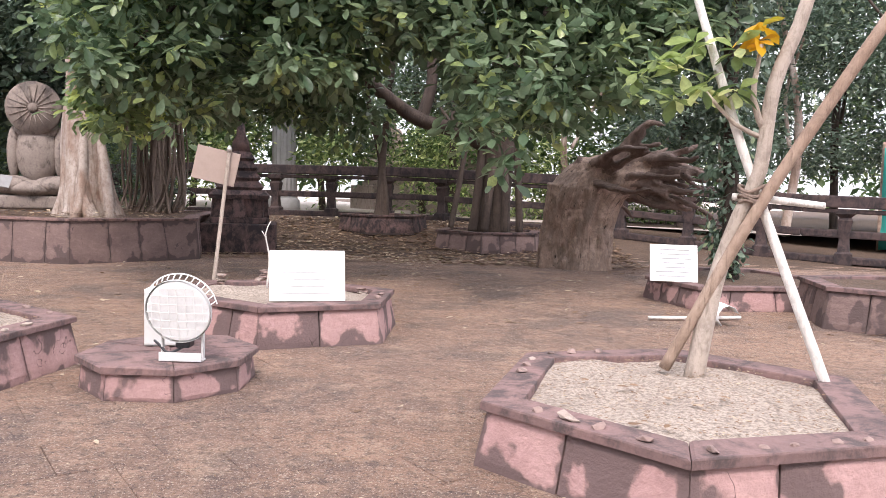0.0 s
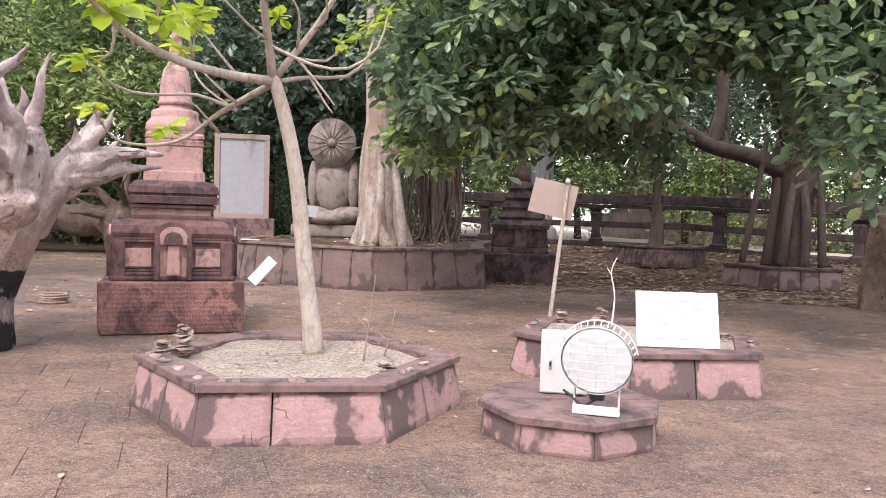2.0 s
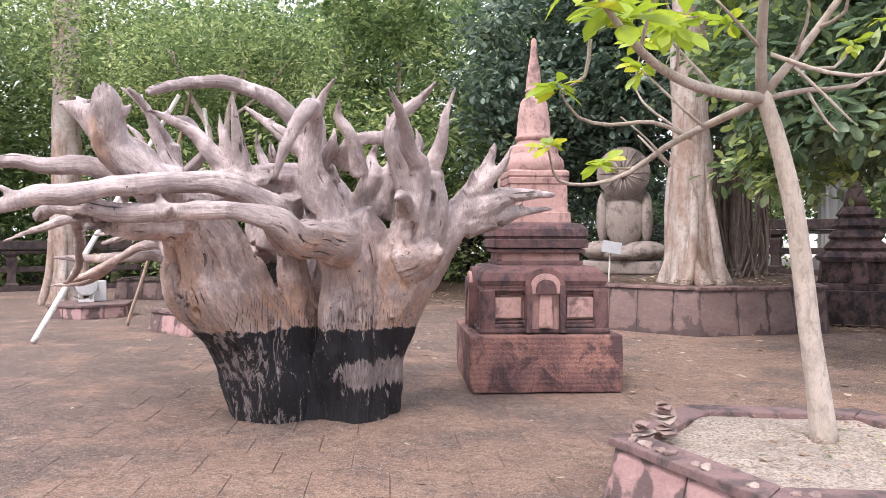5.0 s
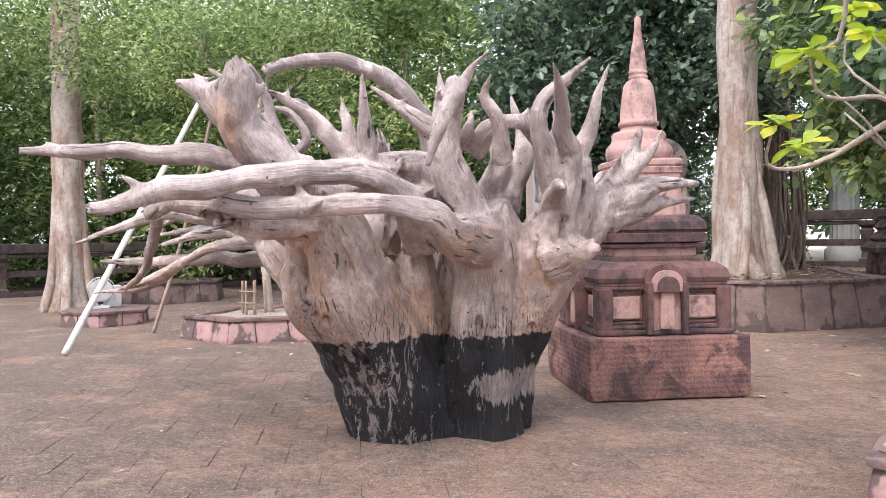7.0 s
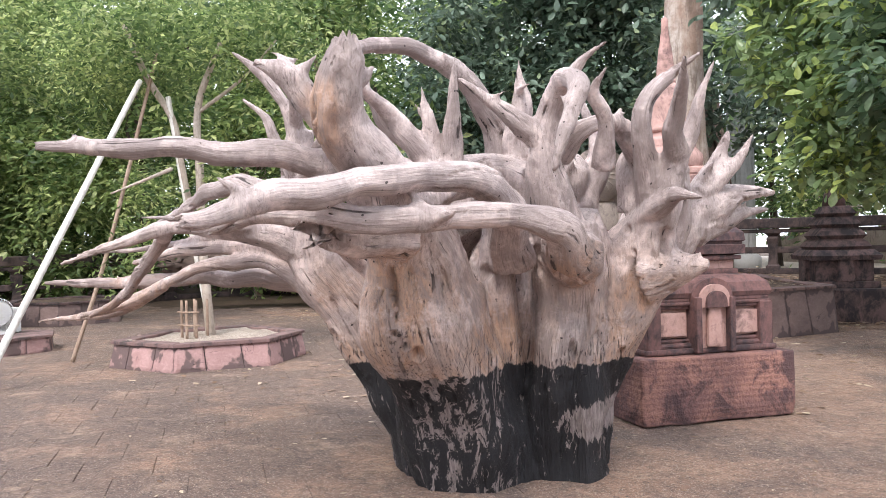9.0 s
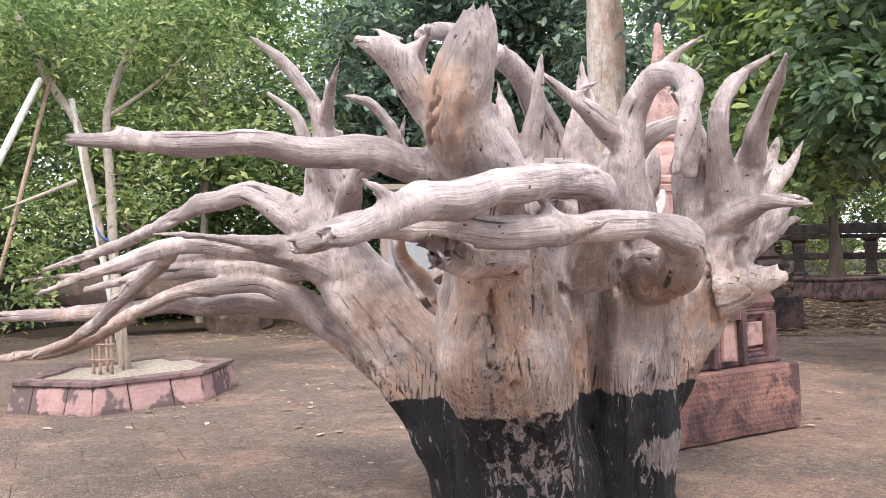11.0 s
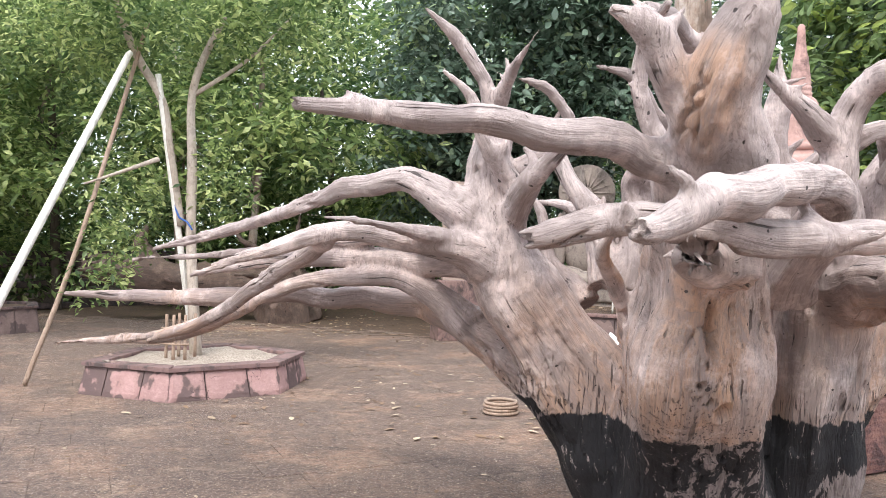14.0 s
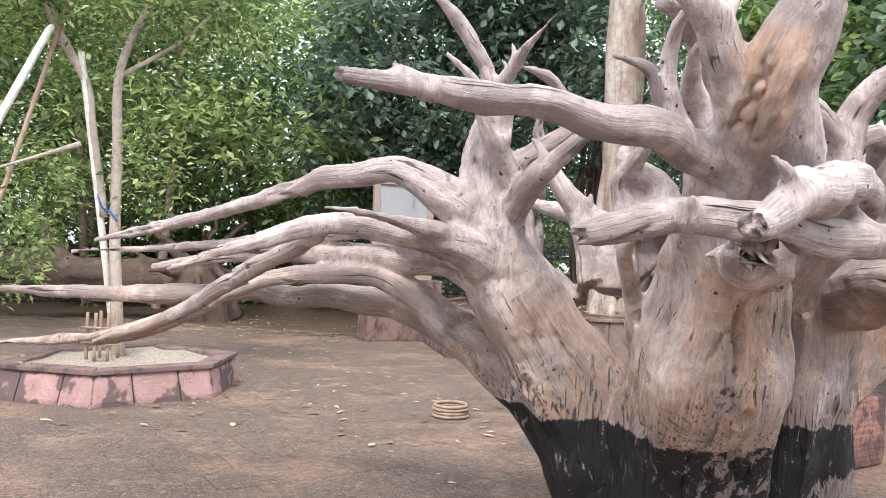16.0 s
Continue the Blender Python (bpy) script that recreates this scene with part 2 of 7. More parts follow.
    if tar:
        z = n.axis(p, 2)
        edge = n.calc("ADD", z, n.calc("MULTIPLY", n.noise(n.stretch(p, (9, 9, 3)), 1.0, 4, 0.7), 0.16))
        cover = n.ramp(edge, (0.842, 1.0), (0.852, 0.0))
        worn = n.noise(n.stretch(p, (13, 13, 4.5), (3.1, 1.2, 0.4)), 1.0, 6, 0.75, 0.9)
        x = n.axis(p, 0)
        bias = n.ramp(n.calc("ABSOLUTE", n.calc("ADD", x, 7.86)), (0.10, 0.085), (0.34, 0.0))
        rub = n.ramp(n.calc("ADD", worn, bias), (0.595, 0.0), (0.62, 0.9))
        d1 = n.calc("DIVIDE", n.calc("ADD", x, 7.09), 0.23)
        d2 = n.calc("DIVIDE", n.calc("ADD", z, -0.385), 0.125)
        r2 = n.calc("ADD", n.calc("MULTIPLY", d1, d1), n.calc("MULTIPLY", d2, d2))
        bald = n.ramp(n.calc("ADD", r2, n.calc("MULTIPLY", n.calc("ADD", n.noise(n.stretch(p, (24, 24, 3.0)), 1.0, 5, 0.7, 0.4), -0.5), 5.0)), (0.9, 0.9), (1.15, 0.0))
        bare = n.calc("MAXIMUM", rub, bald)
        coat = n.mix(bare, (0.011, 0.010, 0.013), n.mix(n.ramp(fibre, (0.35, 0.0), (0.6, 1.0)), (0.15, 0.12, 0.115), (0.38, 0.31, 0.30)))
        c = n.mix(cover, c, coat)
        rough = n.mix(cover, (0.82, 0.82, 0.82), (0.68, 0.68, 0.68))
    return n.done(c, rough, height, 0.9, 0.016)


def bark(name, a, b, streak=(14, 14, 1.2), deep=0.4):
    n = Nodes(name)
    p = n.place()
    s = n.noise(n.stretch(p, streak), 1.0, 6, 0.7, 0.5)
    c = n.mix(n.ramp(n.noise(n.stretch(p, (2.2, 2.2, 0.9)), 1.0, 6, 0.68), (0.40, 0.0), (0.58, 1.0)), a, b)
    c = n.mix(n.ramp(n.noise(p, 11, 6, 0.75), (0.38, 0.45), (0.52, 0.0)), c, tuple(v * 0.6 for v in a))
    c = n.mix(n.ramp(s, (0.34, 0.75), (0.48, 0.0)), c, tuple(v * deep for v in a))
    return n.done(c, 0.9, n.calc("ADD", s, n.calc("MULTIPLY", n.noise(p, 40, 4, 0.7), 0.3)), 0.7, 0.025)


def leaves(name, deep, mid, bright, some=0.12, through=0.35, gloss=0.42):
    """Leaves: each leaf a tone of its own, with light let through."""
    n = Nodes(name)
    r = n.island()
    c = n.mix(n.ramp(r, (0.0, 0.0), (0.85, 1.0)), deep, mid)
    c = n.mix(n.ramp(r, (1 - some, 0.0), (1 - some + 0.04, 1.0)), c, bright)
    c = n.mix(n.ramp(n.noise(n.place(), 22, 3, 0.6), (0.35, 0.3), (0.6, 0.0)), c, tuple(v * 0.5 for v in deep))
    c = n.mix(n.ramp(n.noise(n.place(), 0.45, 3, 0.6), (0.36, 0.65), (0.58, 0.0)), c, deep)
    n.done(c, gloss)
    tr = n.add("ShaderNodeBsdfTranslucent")
    n.link(c, tr.inputs[0])
    mixer = n.add("ShaderNodeMixShader")
    mixer.inputs[0].default_value = through
    n.link(n.b.outputs[0], mixer.inputs[1])
    n.link(tr.outputs[0], mixer.inputs[2])
    n.link(mixer.outputs[0], n.out.inputs[0])
    return n.m


def paint(name, colour, rough=0.5, metal=0.0, dirt=0.12):
    n = Nodes(name)
    p = n.place()
    c = n.mix(n.ramp(n.noise(p, 9, 5, 0.7), (0.45, 0.0), (0.75, dirt * 3)), colour, tuple(v * 0.6 for v in colour))
    c = n.mix(n.ramp(n.noise(p, 60, 4, 0.7), (0.5, 0.0), (0.8, dirt)), c, (0.2, 0.15, 0.1))
    return n.done(c, rough, n.noise(p, 80, 3, 0.6), 0.1, 0.002, metal)


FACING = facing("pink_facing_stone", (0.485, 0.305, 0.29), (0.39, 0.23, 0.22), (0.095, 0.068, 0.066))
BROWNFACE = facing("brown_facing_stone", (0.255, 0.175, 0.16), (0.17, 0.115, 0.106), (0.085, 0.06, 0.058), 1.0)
COPING = stone("dark_coping_stone", (0.27, 0.165, 0.155), (0.18, 0.115, 0.11), (0.075, 0.055, 0.054), 0.6)
MORTAR = stone("dark_mortar", (0.10, 0.075, 0.07), (0.07, 0.05, 0.05), (0.04, 0.03, 0.03), 0.6)
STUPA = stone("red_sandstone", (0.52, 0.34, 0.305), (0.40, 0.225, 0.195), (0.11, 0.065, 0.062), 0.42)
STUPA_DARK = stone("blackened_sandstone", (0.21, 0.105, 0.095), (0.10, 0.055, 0.056), (0.038, 0.026, 0.030), 0.7)
CHISELLED = chiselled("chiselled_sandstone", (0.31, 0.155, 0.125), (0.15, 0.078, 0.074), (0.065, 0.036, 0.04))
CAIRN = stone("flat_brown_stone", (0.36, 0.255, 0.225), (0.25, 0.17, 0.15), (0.09, 0.065, 0.06), 0.3)
PALE = stone("pale_sandstone", (0.46, 0.385, 0.335), (0.34, 0.265, 0.225), (0.14, 0.11, 0.10), 0.35)
STATUE = stone("grey_sandstone", (0.36, 0.30, 0.265), (0.25, 0.20, 0.175), (0.10, 0.08, 0.072), 0.4)
FENCE = stone("black_weathered_stone", (0.115, 0.075, 0.07), (0.06, 0.042, 0.042), (0.025, 0.02, 0.022), 0.7)
DARKSTONE = stone("sooty_stone", (0.19, 0.115, 0.105), (0.10, 0.062, 0.06), (0.025, 0.02, 0.022), 0.75)
BROWNBLOCK = stone("brown_block_stone", (0.29, 0.185, 0.165), (0.19, 0.115, 0.108), (0.05, 0.036, 0.036), 0.55)
GROUND = ground_material()
SAND = soil("pale_gravel", (0.42, 0.345, 0.285), (0.53, 0.45, 0.385), (0.17, 0.13, 0.11), 45)
DIRT = soil("leafy_soil", (0.10, 0.065, 0.045), (0.16, 0.10, 0.07), (0.05, 0.035, 0.025), 40)
OUTSIDE = soil("pale_road", (0.55, 0.47, 0.42), (0.62, 0.55, 0.50), (0.40, 0.33, 0.29), 12)
STUMP = wood("silvered_dead_wood", (0.56, 0.46, 0.44), (0.52, 0.325, 0.23), (0.115, 0.082, 0.08), 0.9, True)
OLDWOOD = wood("dark_dead_wood", (0.20, 0.14, 0.115), (0.16, 0.10, 0.08), (0.05, 0.035, 0.03), 0.9)
GREYWOOD = wood("grey_dead_wood", (0.37, 0.27, 0.215), (0.30, 0.20, 0.15), (0.07, 0.05, 0.042), 0.9)
BANYAN = bark("banyan_bark", (0.30, 0.205, 0.16), (0.50, 0.43, 0.385), (7, 7, 0.8), 0.42)
FIGROOT = bark("fig_root_bark", (0.16, 0.115, 0.09), (0.26, 0.20, 0.165))
DARKBARK = bark("dark_bark", (0.048, 0.034, 0.028), (0.085, 0.062, 0.05))
PALEBARK = bark("pale_smooth_bark", (0.40, 0.33, 0.275), (0.52, 0.44, 0.38), (30, 30, 9), 0.6)
BAMBOO = bark("weathered_bamboo", (0.34, 0.235, 0.175), (0.44, 0.33, 0.26), (40, 40, 3), 0.6)
WHITEPOLE = bark("whitewashed_bamboo", (0.70, 0.66, 0.61), (0.82, 0.79, 0.75), (40, 40, 4), 0.75)
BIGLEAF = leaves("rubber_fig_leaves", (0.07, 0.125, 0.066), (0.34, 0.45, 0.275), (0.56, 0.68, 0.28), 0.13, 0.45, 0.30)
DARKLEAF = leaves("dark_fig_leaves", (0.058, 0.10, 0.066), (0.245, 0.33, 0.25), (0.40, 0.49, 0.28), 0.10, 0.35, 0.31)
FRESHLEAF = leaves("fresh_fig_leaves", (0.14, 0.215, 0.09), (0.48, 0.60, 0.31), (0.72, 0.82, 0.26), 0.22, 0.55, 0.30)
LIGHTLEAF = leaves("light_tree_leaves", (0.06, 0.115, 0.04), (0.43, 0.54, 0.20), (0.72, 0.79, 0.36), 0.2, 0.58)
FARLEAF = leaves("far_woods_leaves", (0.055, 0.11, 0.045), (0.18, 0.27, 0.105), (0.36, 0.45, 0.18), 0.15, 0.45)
LIME = leaves("young_lime_leaves", (0.30, 0.42, 0.03), (0.46, 0.58, 0.06), (0.62, 0.62, 0.05), 0.2, 0.5)
ORANGE = leaves("yellowed_leaves", (0.62, 0.33, 0.01), (0.75, 0.47, 0.03), (0.30, 0.36, 0.05), 0.2, 0.4)
LITTER = leaves("dry_leaf_litter", (0.17, 0.10, 0.06), (0.42, 0.28, 0.18), (0.62, 0.50, 0.36), 0.3, 0.1, 0.8)
WHITE = paint("white_board", (0.74, 0.74, 0.73), 0.45, 0, 0.05)
ENAMEL = paint("grey_white_enamel", (0.62, 0.62, 0.61), 0.4, 0, 0.08)
CHROME = paint("worn_steel", (0.55, 0.53, 0.50), 0.35, 0.8)
BLACKPLASTIC = paint("black_plastic", (0.025, 0.025, 0.03), 0.45)
TANBOARD = paint("tan_board", (0.35, 0.265, 0.225), 0.7)
GREYPANEL = paint("grey_panel", (0.36, 0.36, 0.38), 0.6)
INK = paint("faded_ink", (0.58, 0.585, 0.60), 0.7)
TEAL = paint("teal_netting", (0.02, 0.30, 0.26), 0.6)
GREYCONC = paint("grey_concrete", (0.30, 0.30, 0.305), 0.85)
BLUE = paint("blue_cord", (0.03, 0.10, 0.35), 0.6)
LENS = paint("lamp_front", (0.80, 0.81, 0.81), 0.2)

# ---- mesh tools ----


def raw(name, verts, faces, material, parent=None, label="", smooth=False):
    me = bpy.data.meshes.new(name)
    me.from_pydata([tuple(v) for v in verts], [], faces)
    me.materials.append(material)
    if smooth:
        me.polygons.foreach_set("use_smooth", [True] * len(me.polygons))
    me.update()
    ob = new(name, me)
    if parent is not None:
        ob.parent = parent
    return tagged(ob, label=label)


def part(name, bm, material, parent=None, label="", smooth=False):
    me = bpy.data.meshes.new(name)
    bm.to_mesh(me)
    bm.free()
    me.materials.append(material)
    if smooth:
        me.polygons.foreach_set("use_smooth", [True] * len(me.polygons))
    ob = new(name, me)
    if parent is not None:
        ob.parent = parent
    return tagged(ob, label=label)


def thing(name, place, label, category, group="", turn=0.0):
    ob = new(name)
    ob.matrix_world = pose(*place, 0, 0, turn)
    return tagged(ob, label, category, group)


def box(bm, size, centre=(0, 0, 0), turn=0.0, bevel=0.0, taper=1.0):
    m = Matrix.Translation(centre) @ Matrix.Rotation(radians(turn), 4, "Z")
    made = bmesh.ops.create_cube(bm, size=1.0)["verts"]
    for v in made:
        k = taper if v.co.z > 0 else 1.0
        v.co = m @ Vector((v.co.x * size[0] * k, v.co.y * size[1] * k, v.co.z * size[2]))
    if bevel:
        edges = list({e for v in made for e in v.link_edges})
        bmesh.ops.bevel(bm, geom=edges, offset=bevel, segments=2, affect="EDGES", profile=0.6)
    return bm


def boxed(name, size, centre, material, parent, label="", turn=0.0, bevel=0.006, taper=1.0):
    return part(name, box(bmesh.new(), size, centre, turn, bevel, taper), material, parent, label)


def smooth_line(points, step):
    """Points (x, y, z, r) along a smooth curve, about step apart."""
    p = [np.array(q, float) for q in points]
    p = [2 * p[0] - p[1], *p, 2 * p[-1] - p[-2]]
    out = []
    for i in range(1, len(p) - 2):
        n = max(2, int(np.linalg.norm(p[i + 1][:3] - p[i][:3]) / step))
        for k in range(n):
            t = k / n
            a, b, c, d = p[i - 1], p[i], p[i + 1], p[i + 2]
            q = 0.5 * (2 * b + (c - a) * t + (2 * a - 5 * b + 4 * c - d) * t * t + (3 * b - a - 3 * c + d) * t ** 3)
            q[3] = max(q[3], 0.003)
            out.append(q)
    out.append(p[-2])
    return np.array(out)


def frames_of(line):
    tan = np.gradient(line[:, :3], axis=0)
    tan /= np.linalg.norm(tan, axis=1)[:, None] + 1e-9
    up = np.array((0.0, 0.0, 1.0)) if abs(tan[0][2]) < 0.9 else np.array((1.0, 0.0, 0.0))
    n = np.cross(tan[0], up)
    n /= np.linalg.norm(n)
    ns = []
    for t in tan:
        n = n - t * n.dot(t)
        n /= np.linalg.norm(n) + 1e-9
        ns.append(n)
    ns = np.array(ns)
    return tan, ns, np.cross(tan, ns)


def tube(verts, faces, line, seg=10, lobes=0.0, seed=0.0, grain=None):
    """Adds a capped tube along a line of (x, y, z, r)."""
    tan, n, b = frames_of(line)
    base, along = len(verts), 0.0
    for i, q in enumerate(line):
        if i:
            along += float(np.linalg.norm(q[:3] - line[i - 1][:3]))
        for k in range(seg):
            a = 2 * math.pi * k / seg
            r = q[3]
            if lobes:
                r *= 1 + lobes * noise.noise(Vector((math.cos(a) * 1.4 + seed, math.sin(a) * 1.4, along * 1.3 + seed)))
            u, w = r * math.cos(a), r * math.sin(a)
            verts.append(q[:3] + n[i] * u + b[i] * w)
            if grain is not None:
                grain.append((u + seed, w, along))
    for i in range(len(line) - 1):
        for k in range(seg):
            k2 = (k + 1) % seg
            faces.append((base + i * seg + k, base + i * seg + k2, base + (i + 1) * seg + k2, base + (i + 1) * seg + k))
    faces.append(tuple(base + k for k in reversed(range(seg))))
    end = base + (len(line) - 1) * seg
    faces.append(tuple(end + k for k in range(seg)))


def rod(name, points, material, parent=None, label="", seg=8, step=0.08, lobes=0.0, seed=0.0):
    verts, faces, grain = [], [], []
    tube(verts, faces, smooth_line(points, step), seg, lobes, seed, grain)
    ob = raw(name, verts, faces, material, parent, label, True)
    at = ob.data.attributes.new("grain", "FLOAT_VECTOR", "POINT")
    at.data.foreach_set("vector", np.array(grain, np.float32).ravel())
    return ob


def turned(name, profile, material, parent=None, label="", seg=24, centre=(0, 0), square=False, turn=0.0, smooth=True):
    """A solid from a profile of (radius, z): round, or four-sided with square=True."""
    verts, faces = [], []
    seg = 4 if square else seg
    for r, z in profile:
        for k in range(seg):
            a = 2 * math.pi * (k + (0.5 if square else 0)) / seg + radians(turn)
            rr = r * math.sqrt(2) if square else r
            verts.append((centre[0] + rr * math.cos(a), centre[1] + rr * math.sin(a), z))
    for i in range(len(profile) - 1):
        for k in range(seg):
            k2 = (k + 1) % seg
            faces.append((i * seg + k, i * seg + k2, (i + 1) * seg + k2, (i + 1) * seg + k))
    faces.append(tuple(reversed(range(seg))))
    faces.append(tuple((len(profile) - 1) * seg + k for k in range(seg)))
    return raw(name, verts, faces, material, parent, label, smooth and not square)


def rise(x, y):
    """The height of the ground: flat court, banked up gently under the trees at the back."""
    t = min(1.0, max(0.0, (y - 16.2) / 6.0))
    wide = min(1.0, max(0.25, (x + 18.0) / 8.0))
    return 0.6 * t * t * (3 - 2 * t) * wide


LEAF_BIG = (((0, 0, 0), (0.15, 0.28, 0.05), (0.25, 0.60, 0.06), (0.17, 0.86, 0.01), (0, 1, -0.07), (-0.17, 0.86, 0.01), (-0.25, 0.60, 0.06), (-0.15, 0.28, 0.05), (0, 0.55, -0.01)),
            ((0, 1, 8), (1, 2, 8), (2, 3, 8), (3, 4, 8), (4, 5, 8), (5, 6, 8), (6, 7, 8), (7, 0, 8)))
LEAF_SMALL = (((0, 0, 0), (0.21, 0.5, 0.05), (0, 1, -0.06), (-0.21, 0.5, 0.05)), ((0, 1, 2), (0, 2, 3)))


def foliage(name, spots, size, material, per=7, form=LEAF_BIG, seed=1, spread=0.16, parent=None, label="", droop=0.5, twig=0.0):
    """Many sprays of leaves: spots are (x, y, z); each spray holds some leaves round a short twig."""
    rng = np.random.default_rng(seed)
    spots = np.asarray(spots, float)
    count = len(spots) * per
    at = np.repeat(spots, per, axis=0)
    az = np.repeat(rng.uniform(0, 2 * np.pi, len(spots)), per) + rng.normal(0, 1.1, count)
    tilt = rng.normal(-droop * 0.5, 0.45, count)
    d = np.stack([np.cos(az) * np.cos(tilt), np.sin(az) * np.cos(tilt), np.sin(tilt)], 1)
    at = at + d * rng.uniform(0.0, spread, count)[:, None] + rng.normal(0, spread * 0.35, (count, 3))
    side = np.cross(d, np.array((0, 0, 1.0)))
    side /= np.linalg.norm(side, axis=1)[:, None] + 1e-6
    roll = rng.normal(0, 0.6, count)[:, None]
    up = np.cross(side, d)
    side, up = side * np.cos(roll) + up * np.sin(roll), up * np.cos(roll) - side * np.sin(roll)
    scale = (size * rng.uniform(0.6, 1.25, count))[:, None]
    form_v, form_f = np.array(form[0], float), np.array(form[1], int)
    v = at[:, None, :] + scale[:, None, :] * (form_v[None, :, 0:1] * side[:, None, :] + form_v[None, :, 1:2] * d[:, None, :] + form_v[None, :, 2:3] * up[:, None, :])
    f = form_f[None] + (np.arange(count) * len(form_v))[:, None, None]
    v, f = v.reshape(-1, 3), f.reshape(-1, 3)
    me = bpy.data.meshes.new(name)
    me.vertices.add(len(v))
    me.vertices.foreach_set("co", v.astype(np.float32).ravel())
    me.loops.add(f.size)
    me.loops.foreach_set("vertex_index", f.astype(np.int32).ravel())
    me.polygons.add(len(f))
    me.polygons.foreach_set("loop_start", np.arange(0, f.size, 3, dtype=np.int32))
    me.update(calc_edges=True)
    me.materials.append(material)
    ob = new(name, me)
    if parent is not None:
        ob.parent = parent
    return tagged(ob, label=label)


def cloud_of(rng, lumps, n, hollow=0.55):
    """Spots in a set of lumps (x, y, z, rx, ry, rz), mostly near their skins."""
    lumps = np.asarray(lumps, float)
    vol = (lumps[:, 3] * lumps[:, 4] * lumps[:, 5]) ** 0.75
    pick = rng.choice(len(lumps), n, p=vol / vol.sum())
    d = rng.normal(0, 1, (n, 3))
    d /= np.linalg.norm(d, axis=1)[:, None]
    r = rng.uniform(hollow ** 3, 1, n)[:, None] ** (1 / 3)
    return lumps[pick, :3] + d * r * lumps[pick, 3:]



STRAW = (((0, 0, 0), (0.035, 0.45, 0.03), (0, 1, 0), (-0.035, 0.5, 0.02)), ((0, 1, 2), (0, 2, 3)))


def clumped(rng, lumps, clumps, each, hollow, wide):
    """Spots gathered into sprays, with gaps between the sprays."""
    at = np.repeat(cloud_of(rng, lumps, clumps, hollow), each, axis=0)
    return at + rng.normal(0, 1, at.shape) * wide * np.array((1.0, 1.0, 0.7))


def rosettes(name, spots, size, material, count, parent, label, seed):
    """Whorls of soft drooping leaves at twig ends: spots are (x, y, z, scale)."""
    g2, verts, faces = random.Random(seed), [], []
    form = [(0, 0, 0), (0.10, 0.22, 0.02), (0.23, 0.52, 0.03), (0.22, 0.76, -0.03), (0, 1.0, -0.13), (-0.22, 0.76, -0.03), (-0.23, 0.52, 0.03), (-0.10, 0.22, 0.02), (0, 0.3, -0.015), (0, 0.65, -0.05)]
    tris = [(0, 1, 8), (1, 2, 8), (2, 9, 8), (2, 3, 9), (3, 4, 9), (4, 5, 9), (5, 6, 9), (6, 8, 9), (6, 7, 8), (7, 0, 8)]
    for x, y, z, k in spots:
        spin = g2.uniform(0, 6.28)
        for j in range(count):
            a, rise_by = spin + 2.4 * j, g2.uniform(-35, 40) - 8 * (j % 3)
            m = pose(x + g2.uniform(-0.02, 0.02), y + g2.uniform(-0.02, 0.02), z + g2.uniform(-0.03, 0.03), 0, 0, math.degrees(a)) @ Matrix.Rotation(radians(rise_by), 4, "X") @ Matrix.Rotation(radians(g2.uniform(-30, 30)), 4, "Y")
            long = size * k * g2.uniform(0.65, 1.15)
            b = len(verts)
            verts += [m @ (Vector(v) * long) for v in form]
            faces += [tuple(b + i for i in f) for f in tris]
    return raw(name, verts, faces, material, parent, label, True)


# ---- ground ----
gx = [-60, -40, -30] + [-26 + 1.0 * i for i in range(45)] + [22, 30, 45, 60]
gy = [-40, -20, -8] + [-4 + 1.0 * i for i in range(33)] + [34, 45, 70]
gv = [(x, y, rise(x, y) - 0.007) for y in gy for x in gx]
gf = [(j * len(gx) + i, j * len(gx) + i + 1, (j + 1) * len(gx) + i + 1, (j + 1) * len(gx) + i) for j in range(len(gy) - 1) for i in range(len(gx) - 1)]
far = 2500.0
tagged(raw("ground", gv, gf, DIRT), "bare brown earth under the court and trees", "ground", kind="structure")
skirt_v = [(-far, -far, -0.05), (far, -far, -0.05), (far, far, -0.05), (-far, far, -0.05)]
tagged(raw("road", skirt_v, [(0, 1, 2, 3)], OUTSIDE), "pale open ground outside the court", "ground", kind="structure")
lane_v = [(-14, 23.6, 0.62), (0, 23.6, 0.62), (10, 18.6, 0.56), (24, 11, 0.3), (44, 30, 0.3), (10, 60, 0.5), (-14, 60, 0.62)]
tagged(raw("pavement", lane_v, [tuple(range(7))], OUTSIDE), "sunlit pale ground beyond the balustrade", "ground", kind="structure")


# ---- planters ----
def inward(poly, by):
    """A polygon drawn in by a distance, all sides alike."""
    n, out = len(poly), []
    for i in range(n):
        a, b, c = (Vector(poly[(i + k) % n][:2]) for k in (-1, 0, 1))
        d1, d2 = (b - a).normalized(), (c - b).normalized()
        n1, n2 = Vector((-d1.y, d1.x)), Vector((-d2.y, d2.x))
        m = (n1 + n2).normalized()
        out.append(tuple(b + m * by / max(0.3, m.dot(n1))))
    return out


